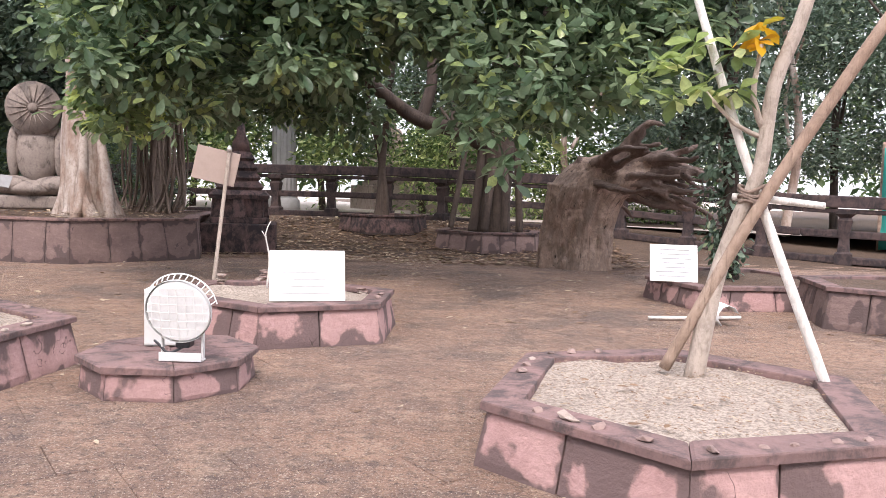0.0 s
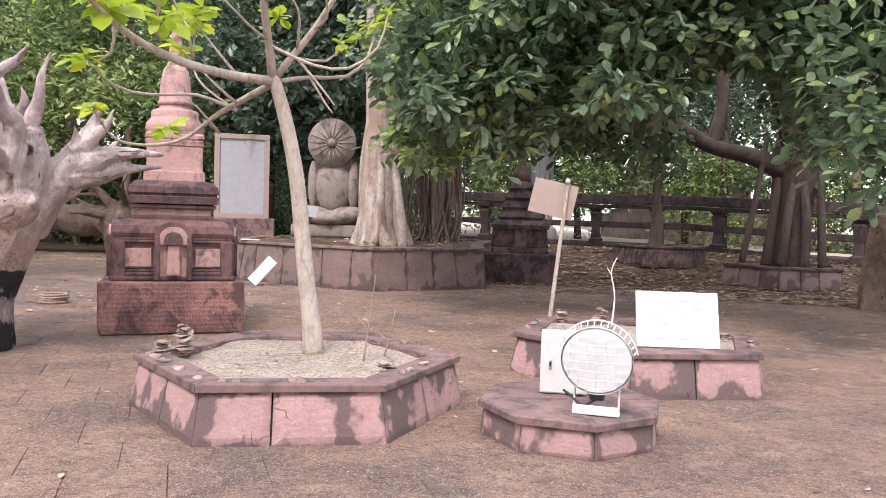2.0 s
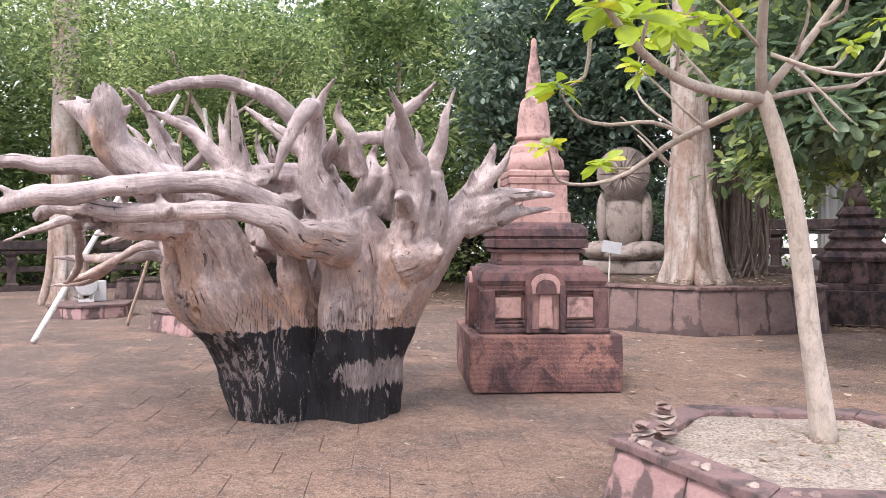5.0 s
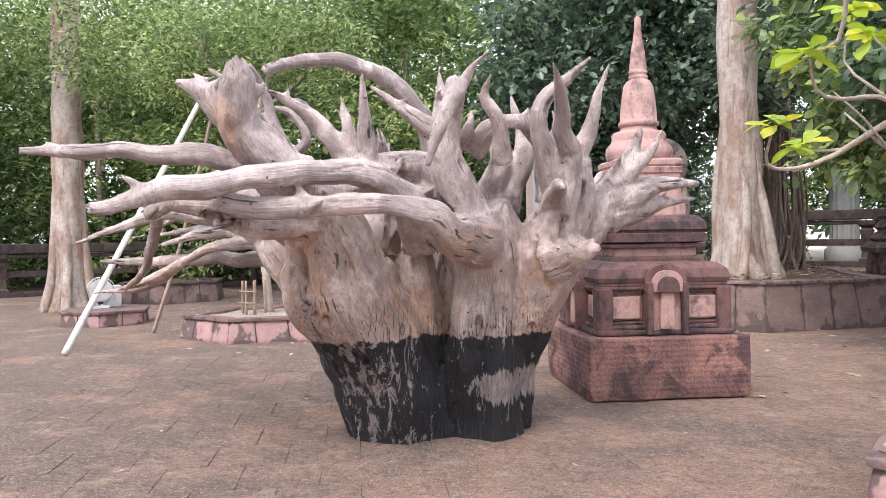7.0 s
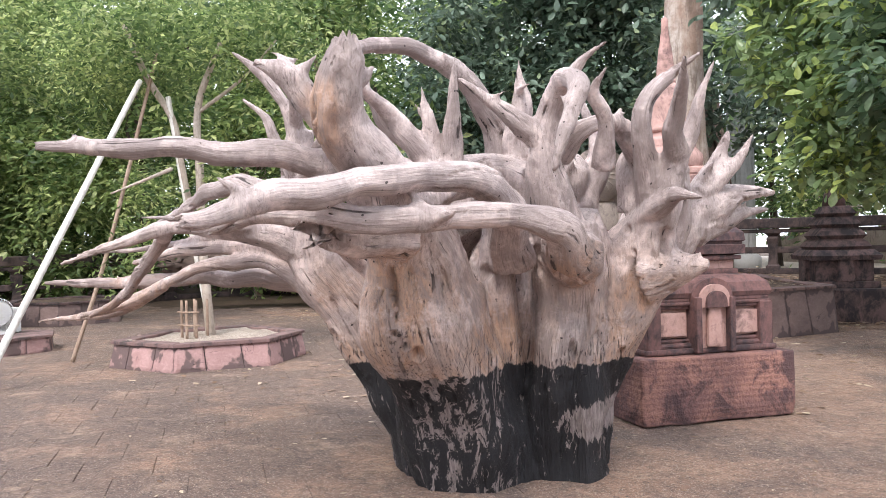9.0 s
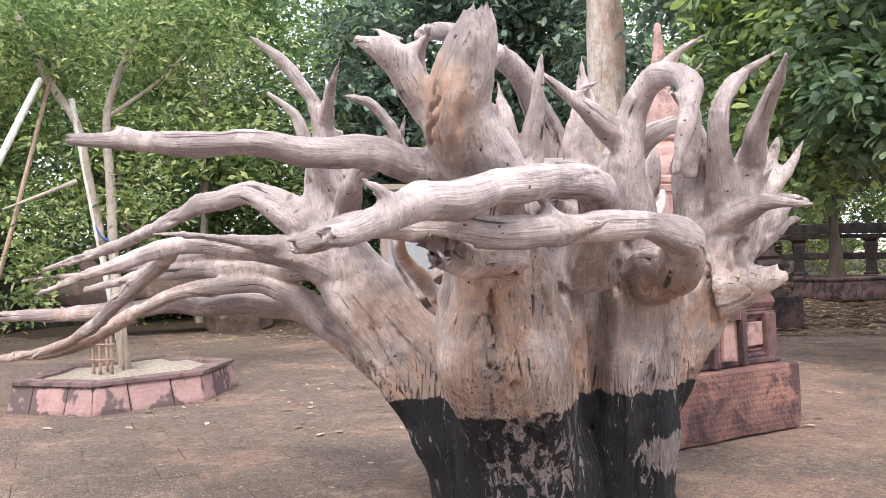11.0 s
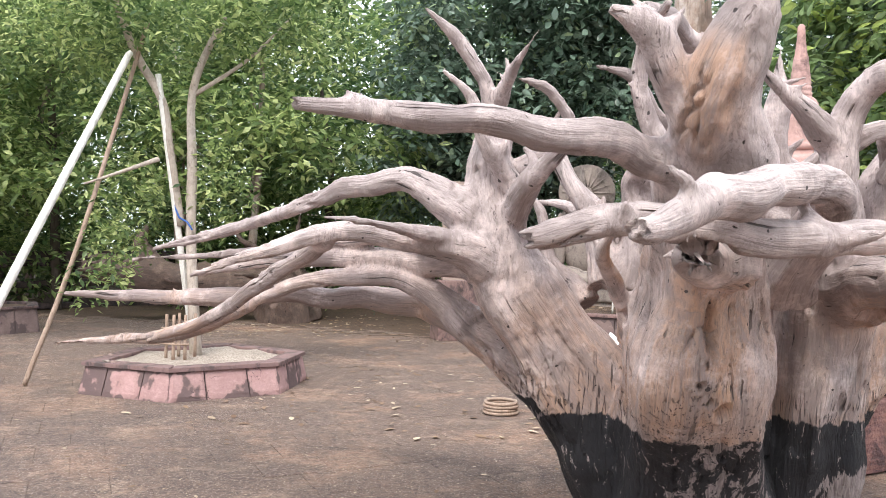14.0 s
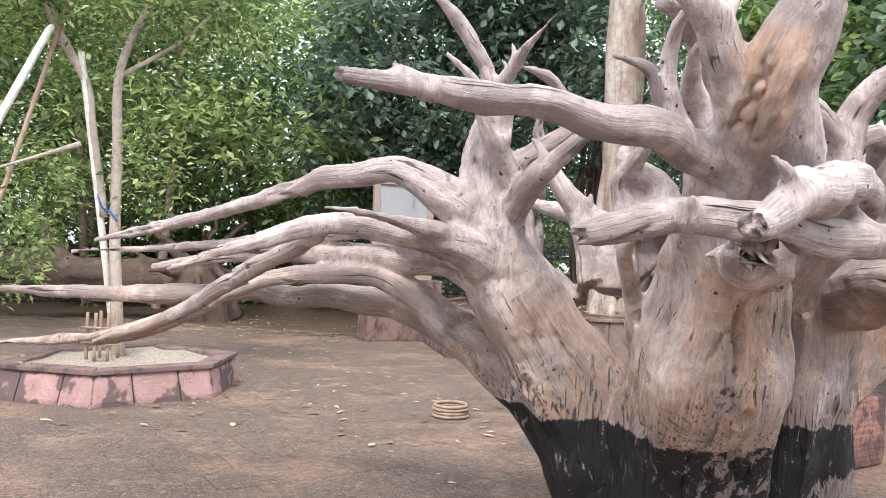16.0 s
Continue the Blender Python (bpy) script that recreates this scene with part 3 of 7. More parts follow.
def facing_stone(p0, p1, p2, p3, out, rng, material, parent):
    """One split stone with a chipped outline and an uneven face; keeps how far each point lies from its edge."""
    cols, rows = 5, 3
    long, high = (p1 - p0).length, (p3 - p0).length
    proud, seed = rng.uniform(0.0, 0.010), rng.uniform(0, 50)
    verts, rim, faces = [], [], []
    for j in range(rows + 1):
        for i in range(cols + 1):
            u, w = (0.0, 0.1, 0.36, 0.64, 0.9, 1.0)[i], (0.0, 0.16, 0.84, 1.0)[j]
            q = p0.lerp(p1, u).lerp(p3.lerp(p2, u), w)
            d = min(u * long * 1.5, (1 - u) * long * 1.5, w * high * 0.8, (1 - w) * high * 1.3)
            shift = noise.noise(q * 5 + Vector((seed, 0, 0)))
            q = q + out * (proud + 0.006 * shift if d > 0 else -0.004 + 0.003 * shift)
            if d > 0:
                q += (p1 - p0).normalized() * 0.012 * noise.noise(q * 7 + Vector((0, seed, 0)))
            verts.append(q)
            rim.append(d)
    w1 = cols + 1
    faces = [(j * w1 + i, j * w1 + i + 1, (j + 1) * w1 + i + 1, (j + 1) * w1 + i) for j in range(rows) for i in range(cols)]
    ring = list(range(cols + 1)) + [j * w1 + cols for j in range(1, rows + 1)] + [rows * w1 + i for i in reversed(range(cols))] + [j * w1 for j in reversed(range(1, rows))]
    base = len(verts)
    verts += [verts[k] - out * 0.03 for k in ring]
    rim += [0.0] * len(ring)
    faces += [(base + k, base + (k + 1) % len(ring), ring[(k + 1) % len(ring)], ring[k]) for k in range(len(ring))]
    ob = raw("facing_stone", verts, faces, material, parent)
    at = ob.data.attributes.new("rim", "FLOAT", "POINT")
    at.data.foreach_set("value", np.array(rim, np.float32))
    return ob


def planter(poly, height, label, fill, base=0.0, coping=0.17, batter=0.06, stones=0.5, face=FACING, cap=COPING, solid=False, seed=1, group="stone planters"):
    """A low bed of stones: core, facing stones, coping pieces and its filling. poly runs anticlockwise on the ground."""
    rng = random.Random(seed)
    cx, cy = (sum(p[i] for p in poly) / len(poly) for i in (0, 1))
    thing_ob = thing("planter" if not solid else "plinth", (cx, cy, base), label, "planter" if not solid else "plinth", group)
    low = [(x - cx, y - cy) for x, y in poly]
    top = inward(low, batter)
    n = len(low)
    core_l, core_t = inward(low, 0.011), inward(top, 0.011)
    v = [(*p, -0.05) for p in core_l] + [(*p, height - 0.13) for p in core_t]
    f = [(i, (i + 1) % n, n + (i + 1) % n, n + i) for i in range(n)] + [tuple(reversed(range(n))), tuple(range(n, 2 * n))]
    raw("core", v, f, MORTAR, thing_ob, "dark mortar core")
    h = height - 0.045
    for i in range(n):
        a0, a1 = Vector((*low[i], 0)), Vector((*low[(i + 1) % n], 0))
        b0, b1 = Vector((*top[i], h)), Vector((*top[(i + 1) % n], h))
        count = max(1, round((a1 - a0).length / stones))
        cuts = [0.0] + [(k + rng.uniform(-0.22, 0.22)) / count for k in range(1, count)] + [1.0]
        slant = [0.0] + [rng.uniform(-0.02, 0.02) for _ in range(count - 1)] + [0.0]
        gap = 0.006 / max(0.2, (a1 - a0).length)
        out = (a1 - a0).cross(b0 - a0).normalized()
        for k in range(count):
            l0, l1 = cuts[k] + gap - slant[k], cuts[k + 1] - gap - slant[k + 1]
            u0, u1 = cuts[k] + gap + slant[k], cuts[k + 1] - gap + slant[k + 1]
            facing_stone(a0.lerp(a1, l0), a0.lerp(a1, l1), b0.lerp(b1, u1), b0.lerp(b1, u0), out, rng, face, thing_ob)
    outer = inward(top, -0.035)
    inner = [(0, 0)] * n if solid else inward(top, coping)
    for i in range(n):
        j = (i + 1) % n
        o0, o1, i0, i1 = (Vector((*p, 0)) for p in (outer[i], outer[j], inner[i], inner[j]))
        mid = (o0 + o1 + i0 + i1) / 4
        ring = [p.lerp(mid, 0.004) for p in ((o0, o1, i1, i0) if not solid else (o0, o1, i0))]
        m = len(ring)
        dz = [rng.uniform(-0.006, 0.006) for _ in ring]
        verts = [(p.x, p.y, height - 0.045) for p in ring] + [(p.x, p.y, height - 0.008 + dz[k]) for k, p in enumerate(ring)] + [(*(p.lerp(mid, 0.035)).to_2d(), height + dz[k]) for k, p in enumerate(ring)]
        faces = [tuple(reversed(range(m)))]
        for layer in (0, 1):
            faces += [(layer * m + k, layer * m + (k + 1) % m, (layer + 1) * m + (k + 1) % m, (layer + 1) * m + k) for k in range(m)]
        faces.append(tuple(range(2 * m, 3 * m)))
        raw("coping_stone", verts, faces, cap, thing_ob, "dark red coping slab")
    if not solid:
        rings, seg = 7, n * 6
        verts, faces = [(0, 0, height - 0.02)], []
        bound = inward(top, coping - 0.03)
        for r in range(1, rings + 1):
            for k in range(seg):
                t = k / 6
                p = Vector(bound[int(t) % n]).lerp(Vector(bound[(int(t) + 1) % n]), t % 1) * (r / rings)
                lump = 0.035 * noise.noise(Vector((p.x * 3 + cx, p.y * 3 + cy, 0.5))) + 0.02 * noise.noise(Vector((p.x * 11, p.y * 11, cx)))
                verts.append((p.x, p.y, height - 0.035 + lump))
        faces += [(0, 1 + k, 1 + (k + 1) % seg) for k in range(seg)]
        for r in range(rings - 1):
            faces += [(1 + r * seg + k, 1 + (r + 1) * seg + k, 1 + (r + 1) * seg + (k + 1) % seg, 1 + r * seg + (k + 1) % seg) for k in range(seg)]
        raw("gravel_fill" if fill is SAND else "soil_fill", verts, faces, fill, thing_ob, "pale gravel and sand" if fill is SAND else "brown soil with dead leaves", True)
    return thing_ob


def hexagon(cx, cy, r, turn=0.0, n=6, ry=None):
    return [(cx + r * math.cos(radians(turn + 360 * k / n)), cy + (ry or r) * math.sin(radians(turn + 360 * k / n))) for k in range(n)]


PL_A = [(0.26, 4.23), (1.09, 3.42), (2.16, 3.72), (2.52, 5.00), (1.66, 5.76), (0.62, 5.50)]
PL_B = [(-4.81, 5.22), (-3.82, 4.53), (-2.79, 5.02), (-2.64, 6.18), (-3.60, 6.87), (-4.66, 6.38)]
PL_C = [(-2.58, 7.52), (-1.48, 6.80), (-0.46, 7.24), (-0.42, 8.32), (-1.55, 9.05), (-2.55, 8.55)]
PL_E = [(2.78, 11.10), (3.14, 9.86), (4.72, 10.05), (5.45, 11.30), (4.95, 12.70), (3.55, 12.75)]
PL_BP = [(-10.3, 16.2), (-9.7, 13.9), (-7.75, 13.35), (-6.2, 13.15), (-4.55, 14.75), (-5.0, 16.3), (-5.5, 19.3), (-9.6, 19.3)]
PL_D = [(-14.00, 9.06), (-12.80, 8.86), (-11.90, 9.70), (-12.0, 10.8), (-13.25, 11.3), (-14.2, 10.4)]
planter(PL_A, 0.33, "hexagonal pink sandstone planter with pale gravel round a propped sapling", SAND, seed=3)
planter(PL_B, 0.36, "hexagonal pink sandstone planter with a crooked bare sapling in gravel", SAND, seed=5)
planter(PL_C, 0.36, "hexagonal pink sandstone planter with a white notice board", SAND, seed=8)
planter(PL_E, 0.30, "stained pink stone planter under a vine-covered tree", DIRT, seed=9)
planter(hexagon(5.35, 9.25, 1.25, 200), 0.46, "dark brown stone planter with a wide coping", DIRT, seed=10, face=BROWNFACE)
planter(PL_BP, 0.76, "large brown block planter round the banyan and seated statue", DIRT, seed=11, stones=0.55, face=BROWNFACE, cap=BROWNBLOCK, coping=0.25)
planter(hexagon(-1.6, 20.0, 1.15, 15), 0.42, "dark low stone planter with a thin dark tree", DIRT, base=rise(-1.6, 20.0) - 0.05, seed=12, face=DARKSTONE, cap=DARKSTONE)
planter(hexagon(1.0, 18.5, 1.35, 200), 0.46, "dark low stone planter with an aerial-root fig", DIRT, base=rise(1, 17.4), seed=13, face=BROWNFACE, cap=DARKSTONE)
planter(PL_D, 0.36, "pink sandstone planter with gravel and a staked sapling", SAND, seed=14, stones=0.36)
planter(hexagon(-20.1, 14.3, 1.35, 10), 0.5, "brown stone planter by the far balustrade", DIRT, seed=16, face=BROWNFACE, cap=DARKSTONE)
planter(hexagon(-1.80, 5.72, 0.585, 22.5, 8, 0.60), 0.22, "low octagonal pink stone plinth carrying a floodlight", SAND, solid=True, batter=0.02, seed=17, group="floodlight plinths", stones=0.5)
planter(hexagon(-17.0, 10.05, 0.8, 15, 6), 0.27, "low pink stone plinth carrying a floodlight", SAND, solid=True, batter=0.02, seed=18, group="floodlight plinths", stones=0.5)


# ---- stupa ----
def square_tier(name, side, z0, z1, material, parent, label="", bevel=0.02, taper=1.0):
    return boxed(name, (side, side, z1 - z0), (0, 0, (z0 + z1) / 2), material, parent, label, bevel=bevel, taper=taper)


def tiers(name, profile, material, parent, label="", seg=4):
    return turned(name, profile, material, parent, label, square=True) if seg == 4 else turned(name, profile, material, parent, label, seg)


stupa = thing("stupa", (-6.78, 8.42, 0), "red sandstone stupa with niches, dark tiers and a slender spire", "stupa", turn=36)
bm = bmesh.new()
box(bm, (1.5, 1.5, 0.56), (0, 0, 0.29), 0, 0.025)
bmesh.ops.subdivide_edges(bm, edges=bm.edges[:], cuts=6, use_grid_fill=True)
for v in bm.verts:
    if v.co.z < 0.1:
        v.co.z += 0.025 * noise.noise(v.co * 4)
        v.co.x *= 0.985
        v.co.y *= 0.985
    v.co += Vector((noise.noise(v.co * 6), noise.noise(v.co * 6 + Vector((9, 0, 0))), 0)) * 0.007
part("plinth", bm, CHISELLED, stupa, "chisel-marked dark red block")
for z0, z1, s in ((0.575, 0.625, 1.30), (0.625, 0.665, 1.24), (0.665, 0.70, 1.17)):
    square_tier("base_moulding", s, z0, z1, STUPA_DARK, stupa, "blackened moulding")
square_tier("body", 1.10, 0.70, 0.96, STUPA, stupa, "salmon sandstone dado")
for z0, z1, s in ((0.955, 0.985, 1.20), (0.985, 1.015, 1.24), (1.015, 1.05, 1.21)):
    square_tier("cornice_moulding", s, z0, z1, STUPA_DARK, stupa, "blackened moulding", 0.012)
tiers("shoulder", [(0.61, 1.05), (0.625, 1.09), (0.60, 1.17), (0.53, 1.225), (0.42, 1.24)], STUPA_DARK, stupa, "blackened sloping shoulder")
for side in range(4):
    a = radians(90 * side - 90)
    out, across = Vector((math.cos(a), math.sin(a), 0)), Vector((-math.sin(a), math.cos(a), 0))
    deg = math.degrees(a) + 90
    for k in (-1, 1):
        c = out * 0.585 + across * 0.555 * k
        boxed("corner_pilaster", (0.13, 0.10, 0.40), (c.x, c.y, 0.80), STUPA_DARK, stupa, turn=deg, bevel=0.015)
        c = out * 0.625 + across * 0.165 * k
        boxed("niche_jamb", (0.055, 0.16, 0.47), (c.x, c.y, 0.82), STUPA_DARK, stupa, turn=deg, bevel=0.012)
        c = out * 0.575 + across * 0.36 * k
        boxed("side_panel", (0.27, 0.04, 0.20), (c.x, c.y, 0.825), STUPA, stupa, "plain recessed panel", turn=deg, bevel=0.006)
    c = out * 0.60
    boxed("niche_panel", (0.29, 0.08, 0.44), (c.x, c.y, 0.80), STUPA, stupa, "worn relief panel", turn=deg, bevel=0.01)
    for wide, high, deep, z in ((0.40, 0.34, 0.66, 1.03), (0.30, 0.27, 0.69, 1.03), (0.20, 0.19, 0.72, 1.03)):
        verts, faces, seg = [], [], 14
        for d in (0.50, deep):
            for k in range(seg + 1):
                t = math.pi * k / seg
                h = high * (math.sin(t) ** 0.62)
                p = out * d + across * (-math.cos(t) * wide / 2)
                verts.append((p.x, p.y, z - 0.06 + h * 0.72))
        n1 = seg + 1
        faces += [(k, k + 1, n1 + k + 1, n1 + k) for k in range(seg)] + [tuple(n1 + k for k in range(n1)), tuple(reversed(range(n1)))]
        raw("arch", verts, faces, STUPA_DARK if wide != 0.30 else STUPA, stupa, "carved horseshoe arch")
    c = out * 0.665
    boxed("niche_figure", (0.15, 0.06, 0.34), (c.x, c.y, 0.80), STUPA, stupa, "worn standing relief", turn=deg, bevel=0.029, taper=0.85)
for z0, z1, s in ((1.235, 1.28, 0.86), (1.28, 1.36, 0.80), (1.36, 1.40, 0.90)):
    square_tier("waist_moulding", s, z0, z1, STUPA if s == 0.80 else STUPA_DARK, stupa, "banded waist", 0.012)
tiers("dark_tier", [(0.396, 1.40), (0.471, 1.415), (0.475, 1.49), (0.453, 1.50), (0.458, 1.52), (0.475, 1.53), (0.466, 1.60), (0.414, 1.655), (0.326, 1.67)], STUPA_DARK, stupa, "blackened rounded tier")
tiers("upper_body", [(0.328, 1.665), (0.324, 1.77), (0.307, 1.78), (0.299, 1.83), (0.295, 2.06), (0.307, 2.07), (0.312, 2.12), (0.299, 2.13), (0.312, 2.15), (0.312, 2.19), (0.287, 2.21)], STUPA, stupa, "salmon sandstone drum")
turned("bell_base", [(0.30, 2.20), (0.31, 2.22), (0.325, 2.27), (0.315, 2.33), (0.27, 2.38), (0.26, 2.40), (0.262, 2.45), (0.245, 2.48), (0.18, 2.50), (0.17, 2.54)], STUPA, stupa, "rounded rings", 28)
turned("bell", [(0.17, 2.53), (0.195, 2.55), (0.195, 2.58), (0.178, 2.59), (0.172, 2.72), (0.158, 2.84), (0.14, 2.94), (0.11, 2.985), (0.085, 3.0)], STUPA, stupa, "slender pink bell", 28)
turned("spire", [(0.085, 2.99), (0.092, 3.01), (0.092, 3.035), (0.08, 3.04), (0.09, 3.055), (0.09, 3.08), (0.078, 3.09), (0.085, 3.11), (0.08, 3.15), (0.058, 3.34), (0.05, 3.36), (0.034, 3.50), (0.03, 3.60), (0.012, 3.62)], STUPA, stupa, "pointed spire", 20)


def small_stupa(x, y, z, material, label, scale=1.0, turn=20.0):
    ob = thing("small_stupa", (x, y, z), label, "stupa", "small stupas", turn)
    s = scale
    square_tier("plinth", 1.5 * s, 0, 0.62 * s, material, ob, bevel=0.03)
    square_tier("base_moulding", 1.15 * s, 0.62 * s, 0.74 * s, material, ob)
    square_tier("body", 0.98 * s, 0.74 * s, 1.12 * s, material, ob)
    for k in range(4):
        a = math.pi / 2 * k
        boxed("niche", (0.32 * s, 0.2 * s, 0.5 * s), (0.5 * s * math.cos(a), 0.5 * s * math.sin(a), 0.98 * s), material, ob, turn=math.degrees(a) + 90, bevel=0.03, taper=0.6)
    tiers("shoulder", [(0.58 * s, 1.12 * s), (0.6 * s, 1.2 * s), (0.5 * s, 1.3 * s)], material, ob)
    for k in range(4):
        w = (0.42 - 0.06 * k) * s
        tiers("tier", [(w, (1.3 + 0.2 * k) * s), (w + 0.05, (1.36 + 0.2 * k) * s), (w, (1.44 + 0.2 * k) * s), (w * 0.85, (1.5 + 0.2 * k) * s)], material, ob)
    turned("spire", [(0.2 * s, 2.1 * s), (0.17 * s, 2.3 * s), (0.1 * s, 2.45 * s), (0.03 * s, 2.9 * s)], material, ob, "", 16)
    return ob


small_stupa(-4.35, 16.75, 0.0, DARKSTONE, "soot-black sandstone stupa beside the large planter", 1.0, 12)
small_stupa(0.1, 30.0, 0.6, PALE, "pale plastered stupa beyond the balustrade", 1.9, 10)
small_stupa(-2.6, 33.0, 0.6, PALE, "pale plastered stupa beyond the balustrade", 1.6, 30)


# ---- balustrade ----
def balustrade(points, name="balustrade"):
    for (x0, y0), (x1, y1) in zip(points, points[1:]):
        length, ang = math.hypot(x1 - x0, y1 - y0), math.degrees(math.atan2(y1 - y0, x1 - x0))
        count = max(1, round(length / 1.75))
        z0, z1 = rise(x0, y0), rise(x1, y1)
        ob = thing(name, (x0, y0, z0), "black weathered stone balustrade with turned posts and two rails", "balustrade", "court balustrade", ang)
        pitch = math.degrees(math.atan2(z1 - z0, length))
        for zc, h, w, nm in ((1.32, 0.26, 0.34, "top_rail"), (1.12, 0.10, 0.24, "under_rail"), (0.62, 0.17, 0.16, "lower_rail"), (0.06, 0.16, 0.30, "kerb_rail")):
            rail = boxed(nm, (length, w, h), (length / 2, 0, 0), FENCE, ob, bevel=0.03)
            rail.matrix_local = pose(0, 0, zc, 0, -pitch, 0)
        post = None
        for k in range(count):
            z = (z1 - z0) * (k + 0.5) / count
            if post is None:
                post = turned("post", [(0.17, -0.1), (0.17, 0.2), (0.12, 0.24), (0.10, 0.5), (0.13, 0.8), (0.15, 0.92), (0.11, 0.98), (0.19, 1.06), (0.2, 1.16)], FENCE, ob, "", square=True)
                first = post
            else:
                post = new("post", first.data)
                post.parent = ob
            post.location = (length * (k + 0.5) / count, 0, z)


balustrade([(17, 12.6), (12.4, 15.2), (7.9, 17.75), (3.6, 20.1), (-0.9, 22.5)])
balustrade([(-0.9, 22.5), (-7.5, 23.3), (-14, 23.5), (-21, 20.4), (-24.5, 15.6), (-27, 9.0)])

# ---- statue and boards behind ----
bm = bmesh.new()


def blob(bm, centre, size, turn=0.0, seg=20):
    m = Matrix.Translation(centre) @ Matrix.Rotation(radians(turn), 4, "Z") @ Matrix.Diagonal((*size, 1))
    bmesh.ops.create_uvsphere(bm, u_segments=seg, v_segments=12, radius=1.0, matrix=m)


blob(bm, (0, 0, 1.35), (0.40, 0.26, 0.62))
blob(bm, (0, 0.02, 1.78), (0.43, 0.24, 0.22))
for k in (-1, 1):
    blob(bm, (0.42 * k, -0.02, 1.35), (0.12, 0.15, 0.5))
    blob(bm, (0.40 * k, -0.22, 0.72), (0.42, 0.36, 0.19), 20 * k)
blob(bm, (0, -0.32, 0.66), (0.50, 0.30, 0.16))
box(bm, (1.55, 0.95, 0.26), (0, 0, 0.40), 0, 0.05)
box(bm, (1.40, 0.85, 0.30), (0, 0, 0.13), 0, 0.03)
bmesh.ops.create_cone(bm, cap_ends=True, segments=36, radius1=0.50, radius2=0.50, depth=0.10, matrix=pose(0, -0.2, 2.2, 90, 0, 0))
bmesh.ops.create_cone(bm, cap_ends=True, segments=24, radius1=0.10, radius2=0.08, depth=0.08, matrix=pose(0, -0.27, 2.2, 90, 0, 0))
for k in range(18):
    a = 2 * math.pi * k / 18
    m = pose(0.27 * math.cos(a), -0.25, 2.2 + 0.27 * math.sin(a), 0, 0, 0) @ Matrix.Rotation(-a, 4, "Y") @ Matrix.Diagonal((0.36, 0.035, 0.016, 1))
    bmesh.ops.create_cube(bm, size=1.0, matrix=m)
statue = part("statue", bm, STATUE, None, "", True)
statue.matrix_world = pose(-8.62, 16.7, 0.50, 0, 0, 12) @ Matrix.Diagonal((1.08, 1.08, 1.08, 1))
tagged(statue, "pale sandstone seated statue with a round ribbed disc for its head", "statue")

board = thing("notice_frame", (-10.75, 16.35, 0), "tall grey panel in a tan timber frame on a stone base", "notice board", turn=28)
boxed("stone_base", (1.5, 0.55, 1.15), (0, 0, 0.575), BROWNBLOCK, board, "brown stone base", bevel=0.03)
boxed("panel", (1.0, 0.04, 1.7), (0, 0, 2.1), GREYPANEL, board, "blank grey panel")
for k in (-1, 1):
    boxed("frame_stile", (0.12, 0.10, 1.9), (0.55 * k, 0, 2.10), TANBOARD, board)
    boxed("frame_rail", (1.22, 0.12, 0.11), (0, 0, 2.1 + 0.9 * k), TANBOARD, board)

column = thing("column", (-5.68, 27.0, 0.6), "grey fluted concrete column behind the dark stupa", "column")
fl = [(0.42 * (1 - 0.08 * (k % 2)) * math.cos(2 * math.pi * k / 32), 0.42 * (1 - 0.08 * (k % 2)) * math.sin(2 * math.pi * k / 32)) for k in range(32)]
raw("shaft", [(x, y, 0.0) for x, y in fl] + [(x * 0.92, y * 0.92, 7.5) for x, y in fl], [(k, (k + 1) % 32, 32 + (k + 1) % 32, 32 + k) for k in range(32)] + [tuple(range(32, 64))], GREYCONC, column)
turned("foot", [(0.56, -0.1), (0.56, 0.35), (0.46, 0.45)], GREYCONC, column)

tarp = thing("tarpaulin", (11.7, 18.2, 0.3), "teal green netting hung on posts beyond the balustrade", "tarpaulin", turn=-28)
tv, tf = [], []
for j in range(13):
    for i in range(17):
        tv.append((i * 0.2 - 1.6, 0.08 * math.sin(i * 1.3 + j * 0.4), j * 0.20))
tf = [(j * 17 + i, j * 17 + i + 1, (j + 1) * 17 + i + 1, (j + 1) * 17 + i) for j in range(12) for i in range(16)]
cloth = raw("cloth", tv, tf, TEAL, tarp, "", True)
mod = cloth.modifiers.new("thickness", "SOLIDIFY")
mod.thickness = 0.01
for k in (-1, 1):
    rod("post", [(1.6 * k, 0.1, -0.4, 0.05), (1.6 * k, 0.1, 2.55, 0.05)], GREYWOOD, tarp)

# ---- the great upturned stump ----
ROOTS = []


def limb(kind, *points):
    ROOTS.append((kind, points))


limb("trunk", (-7.72, 6.40, -0.05, 0.48), (-7.72, 6.40, 0.7, 0.48), (-7.68, 6.38, 1.2, 0.44), (-7.6, 6.3, 1.6, 0.28))
limb("trunk", (-7.92, 5.87, -0.05, 0.40), (-7.98, 5.62, 0.65, 0.39), (-8.02, 5.22, 1.15, 0.34), (-8.0, 5.08, 1.5, 0.28), (-8.03, 4.8, 1.85, 0.19))
limb("trunk", (-7.38, 6.14, -0.05, 0.33), (-7.36, 6.08, 0.7, 0.325), (-7.27, 6.03, 1.25, 0.32), (-7.3, 5.88, 1.7, 0.25))
limb("trunk", (-7.36, 6.33, -0.05, 0.26), (-7.26, 6.31, 0.7, 0.28), (-6.96, 6.28, 1.25, 0.27), (-6.70, 6.24, 1.7, 0.20), (-6.6, 6.15, 2.05, 0.10))
